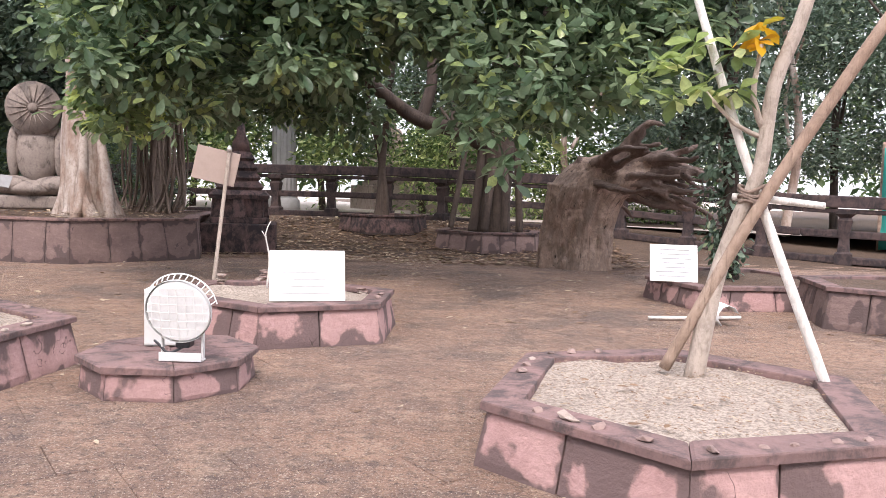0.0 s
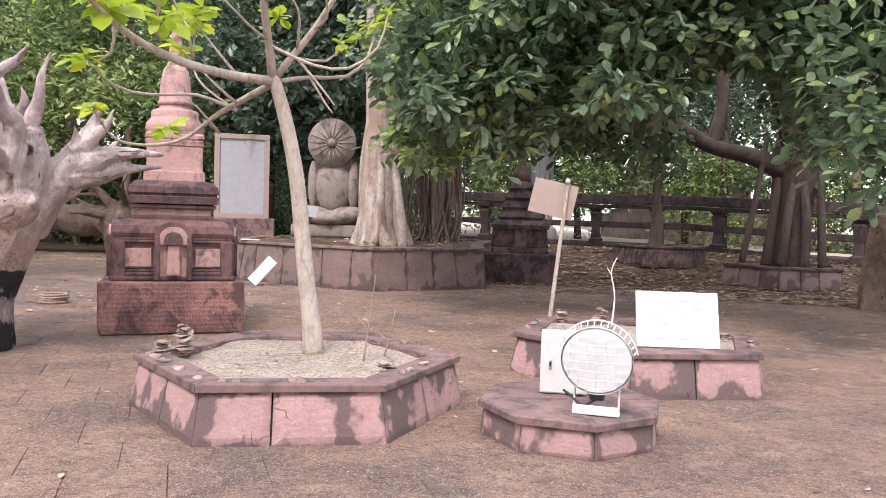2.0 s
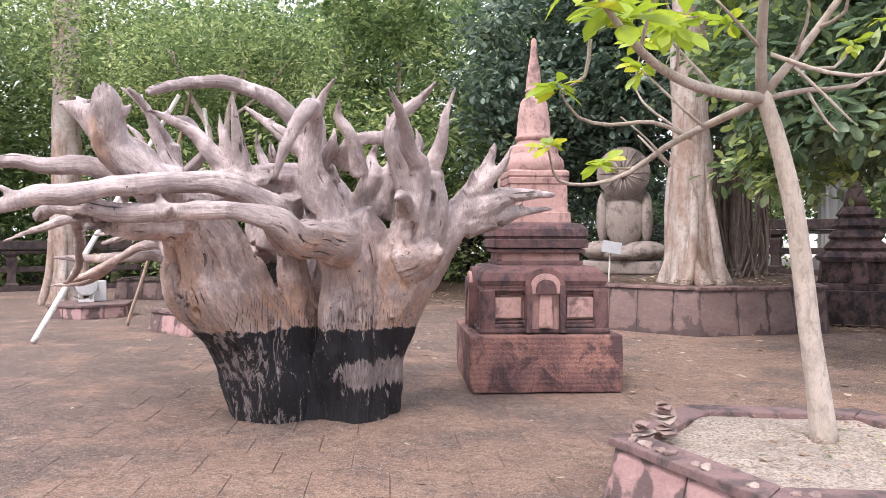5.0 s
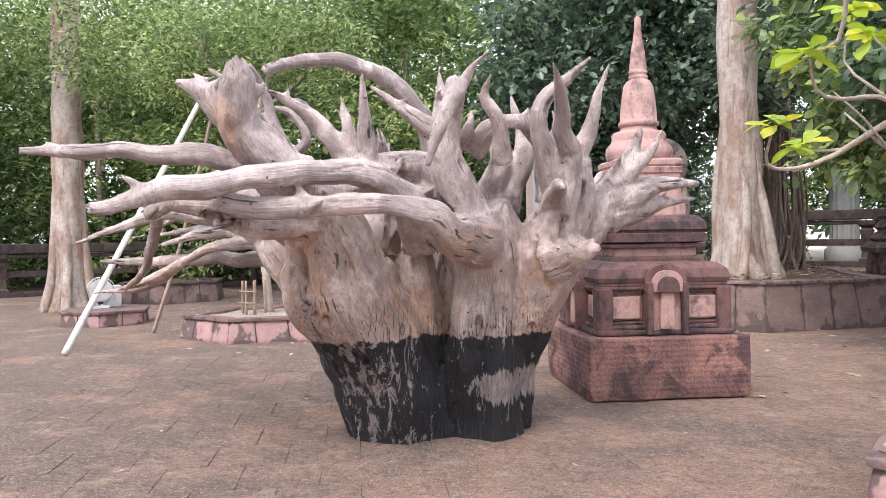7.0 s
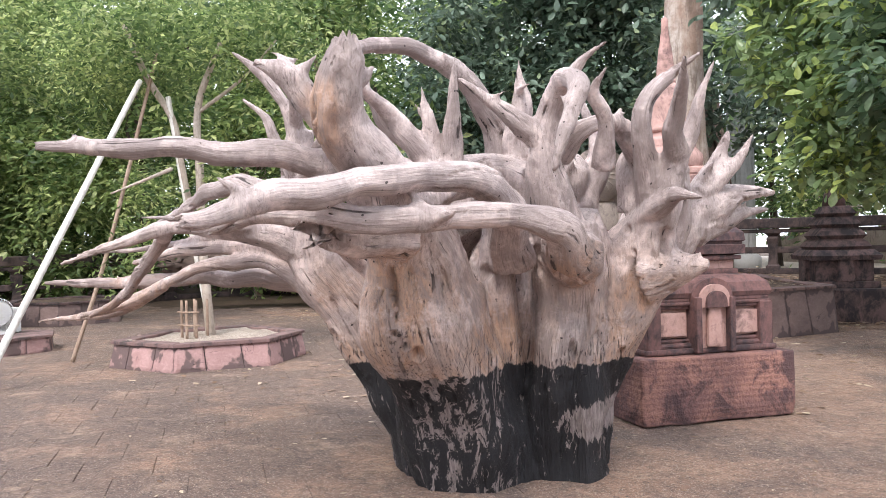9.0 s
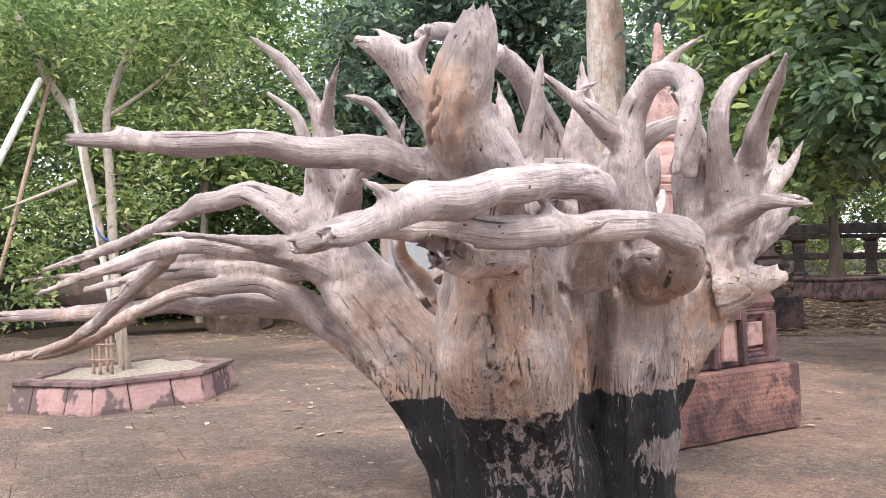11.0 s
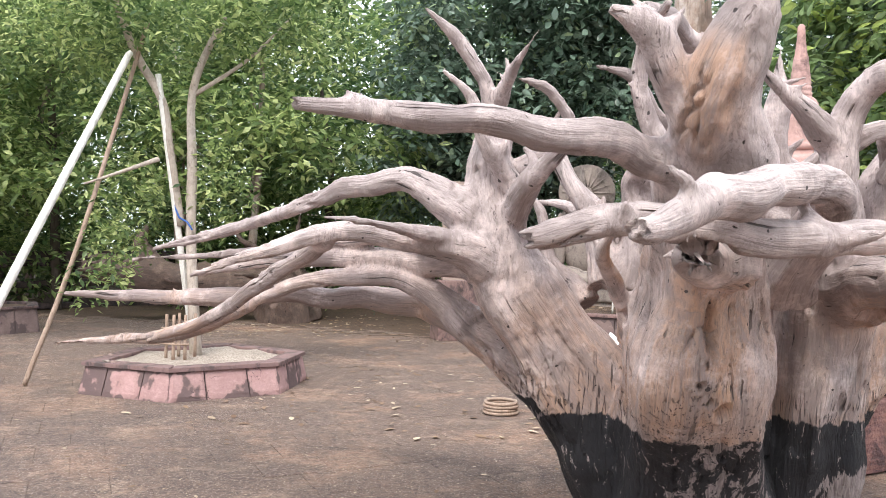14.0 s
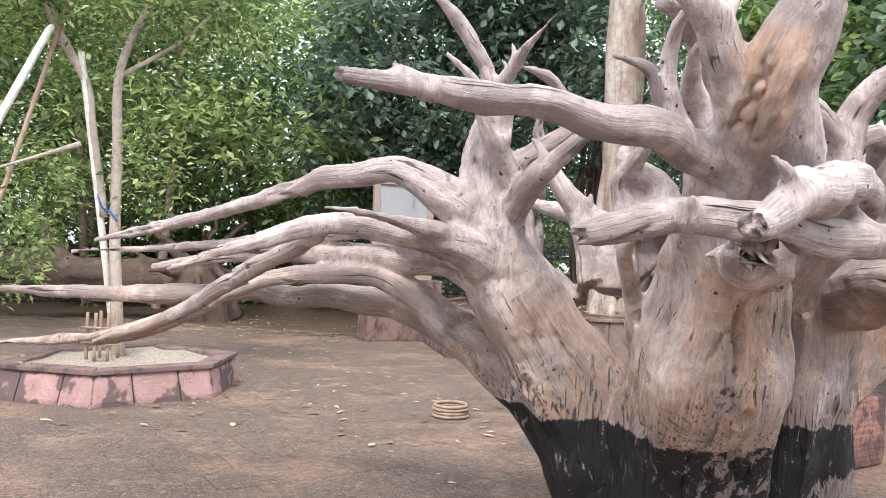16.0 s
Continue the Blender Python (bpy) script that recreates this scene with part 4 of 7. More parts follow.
limb("trunk", (-8.15, 6.10, -0.05, 0.36), (-8.40, 6.0, 0.6, 0.32), (-8.7, 5.78, 1.1, 0.24), (-9.0, 5.62, 1.6, 0.185), (-9.05, 5.6, 2.0, 0.13), (-9.0, 5.55, 2.35, 0.085))
limb("trunk", (-7.70, 5.95, 0.6, 0.18), (-7.69, 5.74, 1.2, 0.13), (-7.66, 5.66, 1.6, 0.10), (-7.6, 5.6, 1.85, 0.11))
limb("trunk", (-8.0, 5.0, 1.8, 0.15), (-7.85, 5.35, 1.95, 0.13), (-7.7, 5.75, 2.0, 0.14), (-7.4, 5.8, 1.85, 0.16))
limb("root", (-7.55, 5.6, 1.45, 0.153), (-7.5, 5.2, 1.75, 0.113), (-7.55, 4.85, 1.88, 0.088), (-7.85, 4.3, 1.87, 0.071), (-8.15, 3.85, 1.76, 0.066), (-8.4, 3.5, 1.67, 0.038))
limb("root", (-7.2, 5.75, 1.45, 0.189), (-7.13, 5.2, 1.5, 0.135), (-7.13, 4.95, 1.63, 0.097), (-7.35, 4.7, 1.70, 0.071), (-7.8, 4.38, 1.66, 0.071), (-8.2, 4.15, 1.71, 0.063), (-8.5, 4.12, 1.70, 0.057), (-8.73, 4.16, 1.66, 0.038))
limb("root", (-7.95, 4.8, 1.6, 0.144), (-8.1, 4.45, 1.6, 0.101), (-8.17, 4.17, 1.59, 0.071))
limb("root", (-7.95, 4.8, 1.88, 0.153), (-8.25, 4.5, 2.0, 0.088), (-8.7, 4.18, 2.04, 0.060), (-9.1, 3.97, 2.06, 0.048), (-9.45, 3.79, 2.07, 0.028))
limb("root", (-8.05, 5.1, 1.5, 0.20), (-8.1, 4.7, 1.88, 0.17), (-8.08, 4.42, 2.1, 0.145), (-8.04, 4.28, 2.3, 0.12), (-8.0, 4.2, 2.44, 0.085), (-7.97, 4.17, 2.53, 0.04))
limb("root", (-7.99, 4.8, 1.75, 0.15), (-7.98, 4.45, 2.0, 0.115), (-7.99, 4.28, 2.2, 0.08), (-7.94, 4.2, 2.44, 0.035))
limb("root", (-8.12, 4.5, 2.1, 0.10), (-8.26, 4.3, 2.33, 0.072), (-8.36, 4.22, 2.42, 0.05), (-8.46, 4.18, 2.46, 0.02))
limb("root", (-8.3, 4.3, 2.36, 0.04), (-8.34, 4.26, 2.48, 0.02), (-8.42, 4.24, 2.52, 0.008))
limb("root", (-8.12, 4.95, 1.95, 0.067), (-8.3, 4.87, 2.25, 0.042), (-8.3, 4.8, 2.48, 0.035), (-8.22, 4.56, 2.6, 0.017))
limb("root", (-9.02, 5.55, 2.3, 0.076), (-9.06, 5.47, 2.5, 0.046), (-9.2, 5.4, 2.7, 0.035), (-9.36, 5.29, 2.86, 0.013))
limb("root", (-9.0, 5.5, 2.38, 0.055), (-8.93, 5.35, 2.5, 0.038), (-8.76, 5.05, 2.65, 0.010))
limb("root", (-8.9, 5.6, 2.05, 0.067), (-8.62, 5.6, 2.25, 0.038), (-8.72, 5.55, 2.46, 0.029), (-8.9, 5.49, 2.53, 0.010))
limb("root", (-8.92, 5.55, 1.8, 0.084), (-8.74, 5.15, 2.02, 0.055), (-8.55, 5.0, 2.18, 0.029))
limb("root", (-8.95, 5.65, 1.65, 0.180), (-9.2, 5.52, 1.86, 0.126), (-9.5, 5.55, 2.0, 0.074), (-9.85, 5.72, 1.97, 0.059), (-10.4, 6.05, 1.85, 0.046), (-11.0, 6.38, 1.72, 0.038), (-11.6, 6.53, 1.60, 0.015))
limb("root", (-9.0, 5.8, 1.55, 0.126), (-9.6, 6.1, 1.72, 0.063), (-10.3, 6.3, 1.65, 0.038), (-11.0, 6.4, 1.57, 0.029), (-11.7, 6.42, 1.52, 0.008))
limb("root", (-8.92, 5.6, 1.5, 0.153), (-9.3, 5.35, 1.66, 0.080), (-9.7, 5.18, 1.70, 0.059), (-10.05, 5.0, 1.6, 0.040), (-10.36, 4.8, 1.47, 0.012))
limb("root", (-9.2, 5.38, 1.68, 0.050), (-9.5, 5.0, 1.735, 0.020), (-9.76, 4.74, 1.76, 0.005))
limb("root", (-8.65, 6.3, 0.85, 0.243), (-9.3, 6.5, 1.18, 0.135), (-9.9, 6.6, 1.28, 0.088), (-10.5, 6.5, 1.30, 0.071), (-11.0, 6.4, 1.27, 0.063), (-11.6, 6.4, 1.26, 0.042), (-12.2, 6.4, 1.27, 0.017))
limb("root", (-8.2, 6.3, 0.2, 0.360), (-8.62, 6.3, 0.72, 0.234), (-9.15, 6.25, 1.1, 0.140), (-9.5, 6.2, 1.36, 0.080), (-9.9, 6.2, 1.46, 0.063), (-10.4, 6.2, 1.38, 0.050), (-10.9, 6.1, 1.15, 0.046), (-11.45, 6.05, 1.0, 0.018))
limb("root", (-10.65, 6.15, 1.25, 0.042), (-11.2, 6.2, 1.02, 0.044), (-11.7, 6.3, 0.98, 0.035), (-12.2, 6.3, 0.92, 0.010))
limb("root", (-9.8, 5.15, 1.66, 0.050), (-10.3, 5.5, 1.42, 0.044), (-10.8, 5.8, 1.17, 0.039), (-11.3, 6.0, 1.0, 0.018))
limb("root", (-8.3, 5.4, 1.2, 0.076), (-8.35, 5.2, 1.4, 0.042), (-8.45, 4.9, 1.6, 0.029), (-8.4, 4.75, 1.72, 0.017))
limb("root", (-7.3, 5.75, 1.6, 0.180), (-7.32, 5.55, 2.0, 0.105), (-7.27, 5.5, 2.35, 0.071), (-7.16, 5.36, 2.5, 0.069), (-7.04, 5.12, 2.38, 0.059), (-7.1, 5.0, 2.1, 0.040), (-7.15, 4.97, 1.92, 0.013))
limb("root", (-7.3, 5.55, 2.15, 0.101), (-7.5, 5.4, 2.32, 0.055), (-7.77, 5.27, 2.53, 0.015))
limb("root", (-7.2, 5.45, 2.45, 0.050), (-7.05, 5.4, 2.6, 0.025), (-6.9, 5.35, 2.68, 0.008))
limb("root", (-7.3, 5.9, 2.1, 0.084), (-7.08, 5.82, 2.3, 0.055), (-6.85, 6.05, 2.26, 0.046), (-6.7, 6.2, 2.0, 0.042))
limb("root", (-6.75, 6.1, 1.5, 0.153), (-6.62, 5.97, 1.95, 0.092), (-6.56, 5.8, 2.25, 0.063), (-6.5, 5.45, 2.57, 0.012))
limb("root", (-6.7, 6.12, 1.7, 0.135), (-6.77, 5.87, 2.2, 0.063), (-6.74, 5.87, 2.42, 0.055), (-6.62, 6.0, 2.58, 0.038), (-6.42, 5.95, 2.7, 0.008))
limb("root", (-6.62, 6.15, 1.95, 0.084), (-6.47, 6.1, 2.35, 0.046), (-6.34, 6.1, 2.68, 0.008))
limb("root", (-6.92, 6.36, 1.15, 0.216), (-6.55, 6.46, 1.68, 0.135), (-6.36, 6.58, 2.0, 0.092), (-6.26, 6.6, 2.3, 0.013))
limb("root", (-6.5, 6.5, 1.72, 0.144), (-6.2, 6.75, 1.86, 0.076), (-5.95, 7.1, 1.88, 0.015))
limb("root", (-6.5, 6.5, 1.62, 0.126), (-6.2, 6.85, 1.72, 0.059), (-6.0, 7.15, 1.76, 0.012))
limb("root", (-6.45, 6.5, 1.85, 0.084), (-6.2, 6.6, 2.1, 0.038), (-6.1, 6.6, 2.26, 0.008))
limb("root", (-6.78, 6.1, 1.68, 0.101), (-6.6, 5.75, 1.8, 0.055), (-6.42, 5.41, 1.78, 0.012))
limb("root", (-6.75, 6.15, 1.35, 0.225), (-6.5, 6.05, 1.38, 0.076), (-6.4, 6.0, 1.4, 0.021))
limb("root", (-7.6, 6.2, 1.7, 0.216), (-7.74, 6.05, 2.2, 0.113), (-7.8, 5.95, 2.45, 0.084), (-7.95, 5.7, 2.68, 0.071), (-8.15, 5.4, 2.78, 0.059), (-8.3, 5.05, 2.72, 0.046), (-8.3, 4.8, 2.62, 0.034))
limb("root", (-7.9, 5.35, 1.85, 0.144), (-8.0, 5.22, 2.12, 0.084), (-8.15, 5.1, 2.33, 0.049), (-8.2, 4.8, 2.45, 0.030), (-8.14, 4.6, 2.44, 0.008))
limb("root", (-7.85, 5.35, 1.95, 0.092), (-7.8, 5.22, 2.28, 0.046), (-7.74, 5.12, 2.63, 0.008))
limb("root", (-7.95, 5.35, 1.95, 0.084), (-7.95, 5.25, 2.25, 0.046), (-7.98, 5.2, 2.5, 0.010))
limb("root", (-7.55, 5.95, 1.95, 0.153), (-7.55, 5.85, 2.4, 0.076), (-7.53, 5.8, 2.74, 0.010))
limb("root", (-7.3, 6.3, 1.7, 0.180), (-7.15, 6.4, 2.2, 0.067), (-7.25, 6.45, 2.6, 0.013))
limb("root", (-8.1, 6.3, 1.5, 0.225), (-8.5, 6.4, 1.9, 0.084), (-8.75, 6.4, 2.3, 0.042), (-8.7, 6.3, 2.55, 0.010))
limb("root", (-7.8, 6.6, 1.3, 0.270), (-8.2, 7.1, 1.8, 0.126), (-8.7, 7.5, 2.0, 0.042), (-9.0, 7.7, 2.05, 0.013))
limb("root", (-7.2, 6.7, 1.3, 0.225), (-7.0, 7.2, 1.7, 0.084), (-6.9, 7.6, 2.05, 0.017))

limb("root", (-8.75, 6.1, 1.2, 0.16), (-9.15, 6.15, 1.5, 0.11), (-9.62, 6.2, 1.56, 0.085), (-10.1, 6.3, 1.56, 0.07), (-10.6, 6.3, 1.53, 0.05), (-11.1, 6.3, 1.44, 0.02))
limb("root", (-8.9, 5.5, 1.95, 0.07), (-9.05, 5.35, 2.2, 0.05), (-9.12, 5.3, 2.4, 0.03), (-9.25, 5.25, 2.52, 0.012))
limb("root", (-8.4, 6.1, 1.45, 0.13), (-8.5, 6.2, 1.8, 0.07), (-8.62, 6.25, 2.05, 0.045), (-8.7, 6.3, 2.22, 0.012))
limb("root", (-8.3, 6.05, 1.4, 0.12), (-8.25, 6.15, 1.75, 0.06), (-8.18, 6.2, 2.0, 0.035), (-8.28, 6.2, 2.2, 0.010))
limb("root", (-8.55, 6.2, 1.3, 0.12), (-8.75, 6.3, 1.62, 0.055), (-8.82, 6.3, 1.9, 0.03), (-8.95, 6.3, 2.05, 0.010))
limb("root", (-7.75, 5.4, 1.9, 0.10), (-7.98, 5.3, 2.1, 0.07), (-8.2, 5.25, 2.25, 0.05), (-8.32, 5.2, 2.45, 0.03), (-8.5, 5.15, 2.5, 0.01))
limb("root", (-7.0, 5.75, 2.0, 0.08), (-6.95, 5.6, 2.25, 0.055), (-7.02, 5.5, 2.42, 0.035), (-6.92, 5.42, 2.55, 0.012))


def spurs(limbs, count, seed, reach=(0.07, 0.22)):
    """Small thorns and broken twigs along the roots."""
    g2, made = random.Random(seed), []
    roots = [p for kind, p in limbs if kind == "root" and p[0][3] > 0.05]
    for _ in range(count):
        line = smooth_line(g2.choice(roots), 0.05)
        i = g2.randrange(len(line) // 4, max(len(line) // 4 + 1, int(len(line) * 0.9)))
        q = line[min(i, len(line) - 2)]
        d = Vector(line[min(i, len(line) - 2) + 1][:3] - q[:3]).normalized()
        side = Vector((g2.uniform(-1, 1), g2.uniform(-1, 1), g2.uniform(-0.05, 1))).normalized()
        way = (d * g2.uniform(-0.2, 1.0) + side).normalized()
        r, long = min(0.045, q[3] * 0.5), g2.uniform(*reach) + q[3]
        p = Vector(q[:3])
        bend = p + way * long * 0.6 + side.cross(d) * long * 0.12
        end = p + way * long
        made.append(("spur", ((*p, r * 1.5), (*bend, r * 0.7), (*end, max(0.006, r * 0.2)))))
    return made


def spikes(limbs, count, seed):
    """Upright jagged roots between the great ones."""
    g2, made = random.Random(seed), []
    for _ in range(count):
        t = g2.random()
        x, y = -8.15 + 1.75 * t + g2.uniform(-0.15, 0.15), 5.5 + 0.75 * g2.random() + 0.25 * t
        h, r = g2.uniform(0.35, 0.8), g2.uniform(0.05, 0.10)
        lean = Vector((g2.uniform(-0.3, 0.3), g2.uniform(-0.35, 0.15), h))
        b = Vector((x, y, 1.75))
        k = Vector((g2.uniform(-0.08, 0.08), g2.uniform(-0.08, 0.08), 0))
        made.append(("root", ((*b, r * 1.6), (*(b + lean * 0.45 + k), r), (*(b + lean * 0.8 - k), r * 0.55), (*(b + lean), 0.01))))
    return made


def tidy(quads, owner):
    """Gives stray islands of faces to the neighbour that they touch, so that each piece is whole."""
    edges = np.sort(np.stack([quads, np.roll(quads, -1, 1)], 2).reshape(-1, 2), 1)
    face = np.repeat(np.arange(len(quads)), 4)
    order = np.lexsort((edges[:, 1], edges[:, 0]))
    e, f = edges[order], face[order]
    same = (e[1:] == e[:-1]).all(1)
    a, b = f[:-1][same], f[1:][same]
    label = np.arange(len(quads))
    joined = owner[a] == owner[b]
    p, q = a[joined], b[joined]
    for _ in range(400):
        low = np.minimum(label[p], label[q])
        before = label.copy()
        np.minimum.at(label, p, low)
        np.minimum.at(label, q, low)
        label = label[label]
        if (label == before).all():
            break
    size = np.bincount(label, minlength=len(quads))
    largest = {}
    for root in np.unique(label):
        o = owner[root]
        if o not in largest or size[root] > size[largest[o]]:
            largest[o] = root
    main = np.array([largest[o] for o in owner]) == label
    fresh = owner.copy()
    x, y = a[~joined], b[~joined]
    into = {}
    for s, t in zip(np.concatenate([x, y]), np.concatenate([y, x])):
        if not main[s] and (label[s] not in into or main[t]):
            into[label[s]] = owner[t]
    for i in np.nonzero(~main)[0]:
        fresh[i] = into.get(label[i], owner[i])
    return fresh


def wooden(name, limbs, material, label, category, voxel=0.02, rough=0.008, seed=0.0, clefts=(), top=None, hearts=(), cuts=(), holes=0):
    """Limbs melted into one body of dead wood, then cut again into trunk and roots."""
    verts, faces, lines = [], [], []
    for i, (kind, points) in enumerate(limbs):
        line = smooth_line(points, 0.05)
        wob = np.array([[noise.noise(Vector((s * 0.16 + i * 7.3, k * 5.1, seed))) for k in range(3)] for s in range(len(line))])
        fade = np.minimum(1, np.arange(len(line)) / 6.0)[:, None]
        if kind != "trunk":
            line[:, :3] += wob * 0.6 * fade * np.minimum(line[:, 3:4], 0.08)
        line[:, 3] *= 1 + 0.10 * wob[:, 0]
        lines.append(line)
        tube(verts, faces, line, 18 if kind == "trunk" else 14, 0.30 if kind == "trunk" else 0.22, i * 3.7 + seed)
    me = bpy.data.meshes.new("wood")
    me.from_pydata([tuple(v) for v in verts], [], faces)
    tmp = new("wood", me)
    mod = tmp.modifiers.new("melt", "REMESH")
    mod.mode, mod.voxel_size, mod.use_smooth_shade = "VOXEL", voxel, True
    smo = tmp.modifiers.new("soften", "SMOOTH")
    smo.factor, smo.iterations = 0.5, 2
    done = bpy.data.meshes.new_from_object(tmp.evaluated_get(bpy.context.evaluated_depsgraph_get()))
    bpy.data.objects.remove(tmp)
    co = np.empty(len(done.vertices) * 3, np.float32)
    done.vertices.foreach_get("co", co)
    co = co.reshape(-1, 3).astype(float)
    best, own = np.full(len(co), 1e9), np.zeros(len(co), int)
    second = np.full(len(co), 1e9)
    grain = np.zeros((len(co), 3))
    torn = np.zeros((len(co), 3))
    for i, line in enumerate(lines):
        tan, nn, bb = frames_of(line)
        along = np.concatenate([[0], np.cumsum(np.linalg.norm(np.diff(line[:, :3], axis=0), axis=1))])
        low, high = line[:, :3].min(0) - 0.9, line[:, :3].max(0) + 0.9
        idx = np.nonzero(((co > low) & (co < high)).all(1))[0]
        d = np.linalg.norm(co[idx][:, None] - line[None, :, :3], axis=2)
        j = (d - line[None, :, 3]).argmin(1)
        gap = d[np.arange(len(idx)), j] - line[j, 3]
        win = gap < best[idx]
        second[idx] = np.where(win, best[idx], np.minimum(second[idx], gap))
        k, j = idx[win], j[win]
        best[k], own[k] = gap[win], i
        off = co[k] - line[j, :3]
        grain[k] = np.stack([(off * nn[j]).sum(1) + i * 3.1, (off * bb[j]).sum(1), along[j] + (off * tan[j]).sum(1)], 1)
        reach = line[-1, 3]
        if limbs[i][0] == "root" and reach > 0.025:
            near = np.clip(1 - (along[-1] - grain[k][:, 2]) / (reach * 2.2), 0, 1)
            jag = np.array([noise.noise(Vector((g[0] * 30, g[1] * 55, 1.5))) + 0.6 * noise.noise(Vector((g[0] * 80, g[1] * 80, 4.5))) for g in grain[k]])
            torn[k] = tan[-1] * (near * jag * reach * 1.3)[:, None]
    blend = np.clip((second - best - 0.018) / 0.06, 0.0, 1.0)
    blend = blend * blend * (3 - 2 * blend)
    nor = np.empty(len(co) * 3, np.float32)
    done.vertex_normals.foreach_get("vector", nor)
    nor = nor.reshape(-1, 3)
    ridge = np.array([0.45 * noise.noise(Vector((g[0] * 24, g[1] * 24, g[2] * 1.6))) + 0.9 * noise.noise(Vector((g[0] * 9, g[1] * 9, g[2] * 1.3 + 5))) for g in grain])
    lump = np.array([noise.noise(Vector(c) * 5.0) + 0.6 * noise.noise(Vector(c) * 11.0) + 0.35 * noise.noise(Vector(c) * 23.0) for c in co])
    rift = np.array([abs(noise.noise(Vector((g[0] * 8, g[1] * 8, g[2] * 0.9 + 31)))) for g in grain])
    some = np.array([noise.noise(Vector(c) * 2.6 + Vector((seed, 3, 9))) for c in co])
    rift = np.clip(1 - rift / 0.05, 0, 1) * np.clip(some * 6 - 0.4, 0, 1)
    co += torn + nor * (ridge * rough * blend + lump * rough * 0.9 - rift * blend * rough * 2.6)[:, None]
    g3 = np.random.default_rng(int(seed) + 7)
    stem = np.nonzero(np.isin(own, [i for i, (kind, _) in enumerate(limbs) if kind == "trunk"]) & (np.abs(nor[:, 2]) < 0.7) & (co[:, 2] > 0.75))[0]
    for k in g3.choice(stem, holes) if holes else ():
        wide, long = g3.uniform(0.014, 0.034), g3.uniform(1.0, 2.8)
        d = (co - co[k]) / np.array((wide, wide, wide * long))
        d = np.sqrt((d * d).sum(1))
        co += nor * (-wide * 1.5 * np.clip(1.15 - d, 0, 1) + wide * 0.35 * np.exp(-((d - 1.5) / 0.45) ** 2))[:, None]
    for at_p, way, reach in cuts:
        at_p, way = np.array(at_p), np.array(way) / np.linalg.norm(way)
        d = (co - at_p) @ way
        fade = np.clip((reach - np.linalg.norm(co - at_p, axis=1)) / 0.16, 0, 1)
        co -= way * (np.maximum(d, 0) * fade * 0.9)[:, None]
    g4 = random.Random(int(seed) + 3)
    years = np.array([0.0 if kind == "trunk" else max(0.0, g4.uniform(-0.7, 1.0)) for kind, _ in limbs])
    age = years[own] * blend
    bared = np.zeros(len(co))
    for x, y, z, rx, rz in hearts:
        d = np.sqrt(((co[:, 0] - x) / rx) ** 2 + ((co[:, 1] - y) / 0.5) ** 2 + ((co[:, 2] - z) / rz) ** 2)
        bared = np.maximum(bared, np.clip((1.15 - d + 0.35 * ridge) * 2.2, 0, 1))
    for p0, p1, wide, deep in clefts:
        p0, p1 = np.array(p0), np.array(p1)
        t = np.clip(((co - p0) @ (p1 - p0)) / ((p1 - p0) @ (p1 - p0)), 0, 1)
        d = np.linalg.norm(co - (p0 + t[:, None] * (p1 - p0)), axis=1)
        co -= nor * (deep * np.clip(1 - (d / (wide * (0.35 + 0.65 * np.sin(np.pi * np.clip(t, 0.05, 0.95))) * 2.2)) ** 2, 0, 1))[:, None]
    done.vertices.foreach_set("co", co.astype(np.float32).ravel())
    done.update()
    loops = np.array([p.vertices[:] for p in done.polygons if len(p.vertices) == 4], int)
    fown = own[loops[:, 0]]
    trunk_ids = {i for i, (kind, _) in enumerate(limbs) if kind == "trunk"}
    fown = np.array([0 if f in trunk_ids else f for f in fown])
    for _ in range(7):
        fown = tidy(loops, fown)
    base = limbs[0][1][0]
    ob = thing(name, (base[0], base[1], 0), label, category)
    off = np.array((base[0], base[1], 0))
    vn = np.array([v.vector[:] for v in done.vertex_normals])
    for f in sorted(set(fown.tolist())):
        quads = loops[fown == f]
        used, inv = np.unique(quads, return_inverse=True)
        me = bpy.data.meshes.new("piece")
        me.from_pydata((co[used] - off).tolist(), [], inv.reshape(-1, 4).tolist())
        me.materials.append(material if f == 0 or top is None else top)
        me.polygons.foreach_set("use_smooth", [True] * len(me.polygons))
        at = me.attributes.new("grain", "FLOAT_VECTOR", "POINT")
        at.data.foreach_set("vector", grain[used].astype(np.float32).ravel())
        whole = me.attributes.new("whole", "FLOAT", "POINT")
        whole.data.foreach_set("value", blend[used].astype(np.float32))
        hw = me.attributes.new("heart", "FLOAT", "POINT")
        hw.data.foreach_set("value", bared[used].astype(np.float32))
        ag = me.attributes.new("age", "FLOAT", "POINT")
        ag.data.foreach_set("value", age[used].astype(np.float32))
        me.normals_split_custom_set_from_vertices(vn[used].tolist())
        child = new("trunk" if f == 0 else limbs[f][0], me)
        child.parent = ob
    bpy.data.meshes.remove(done)
    return ob


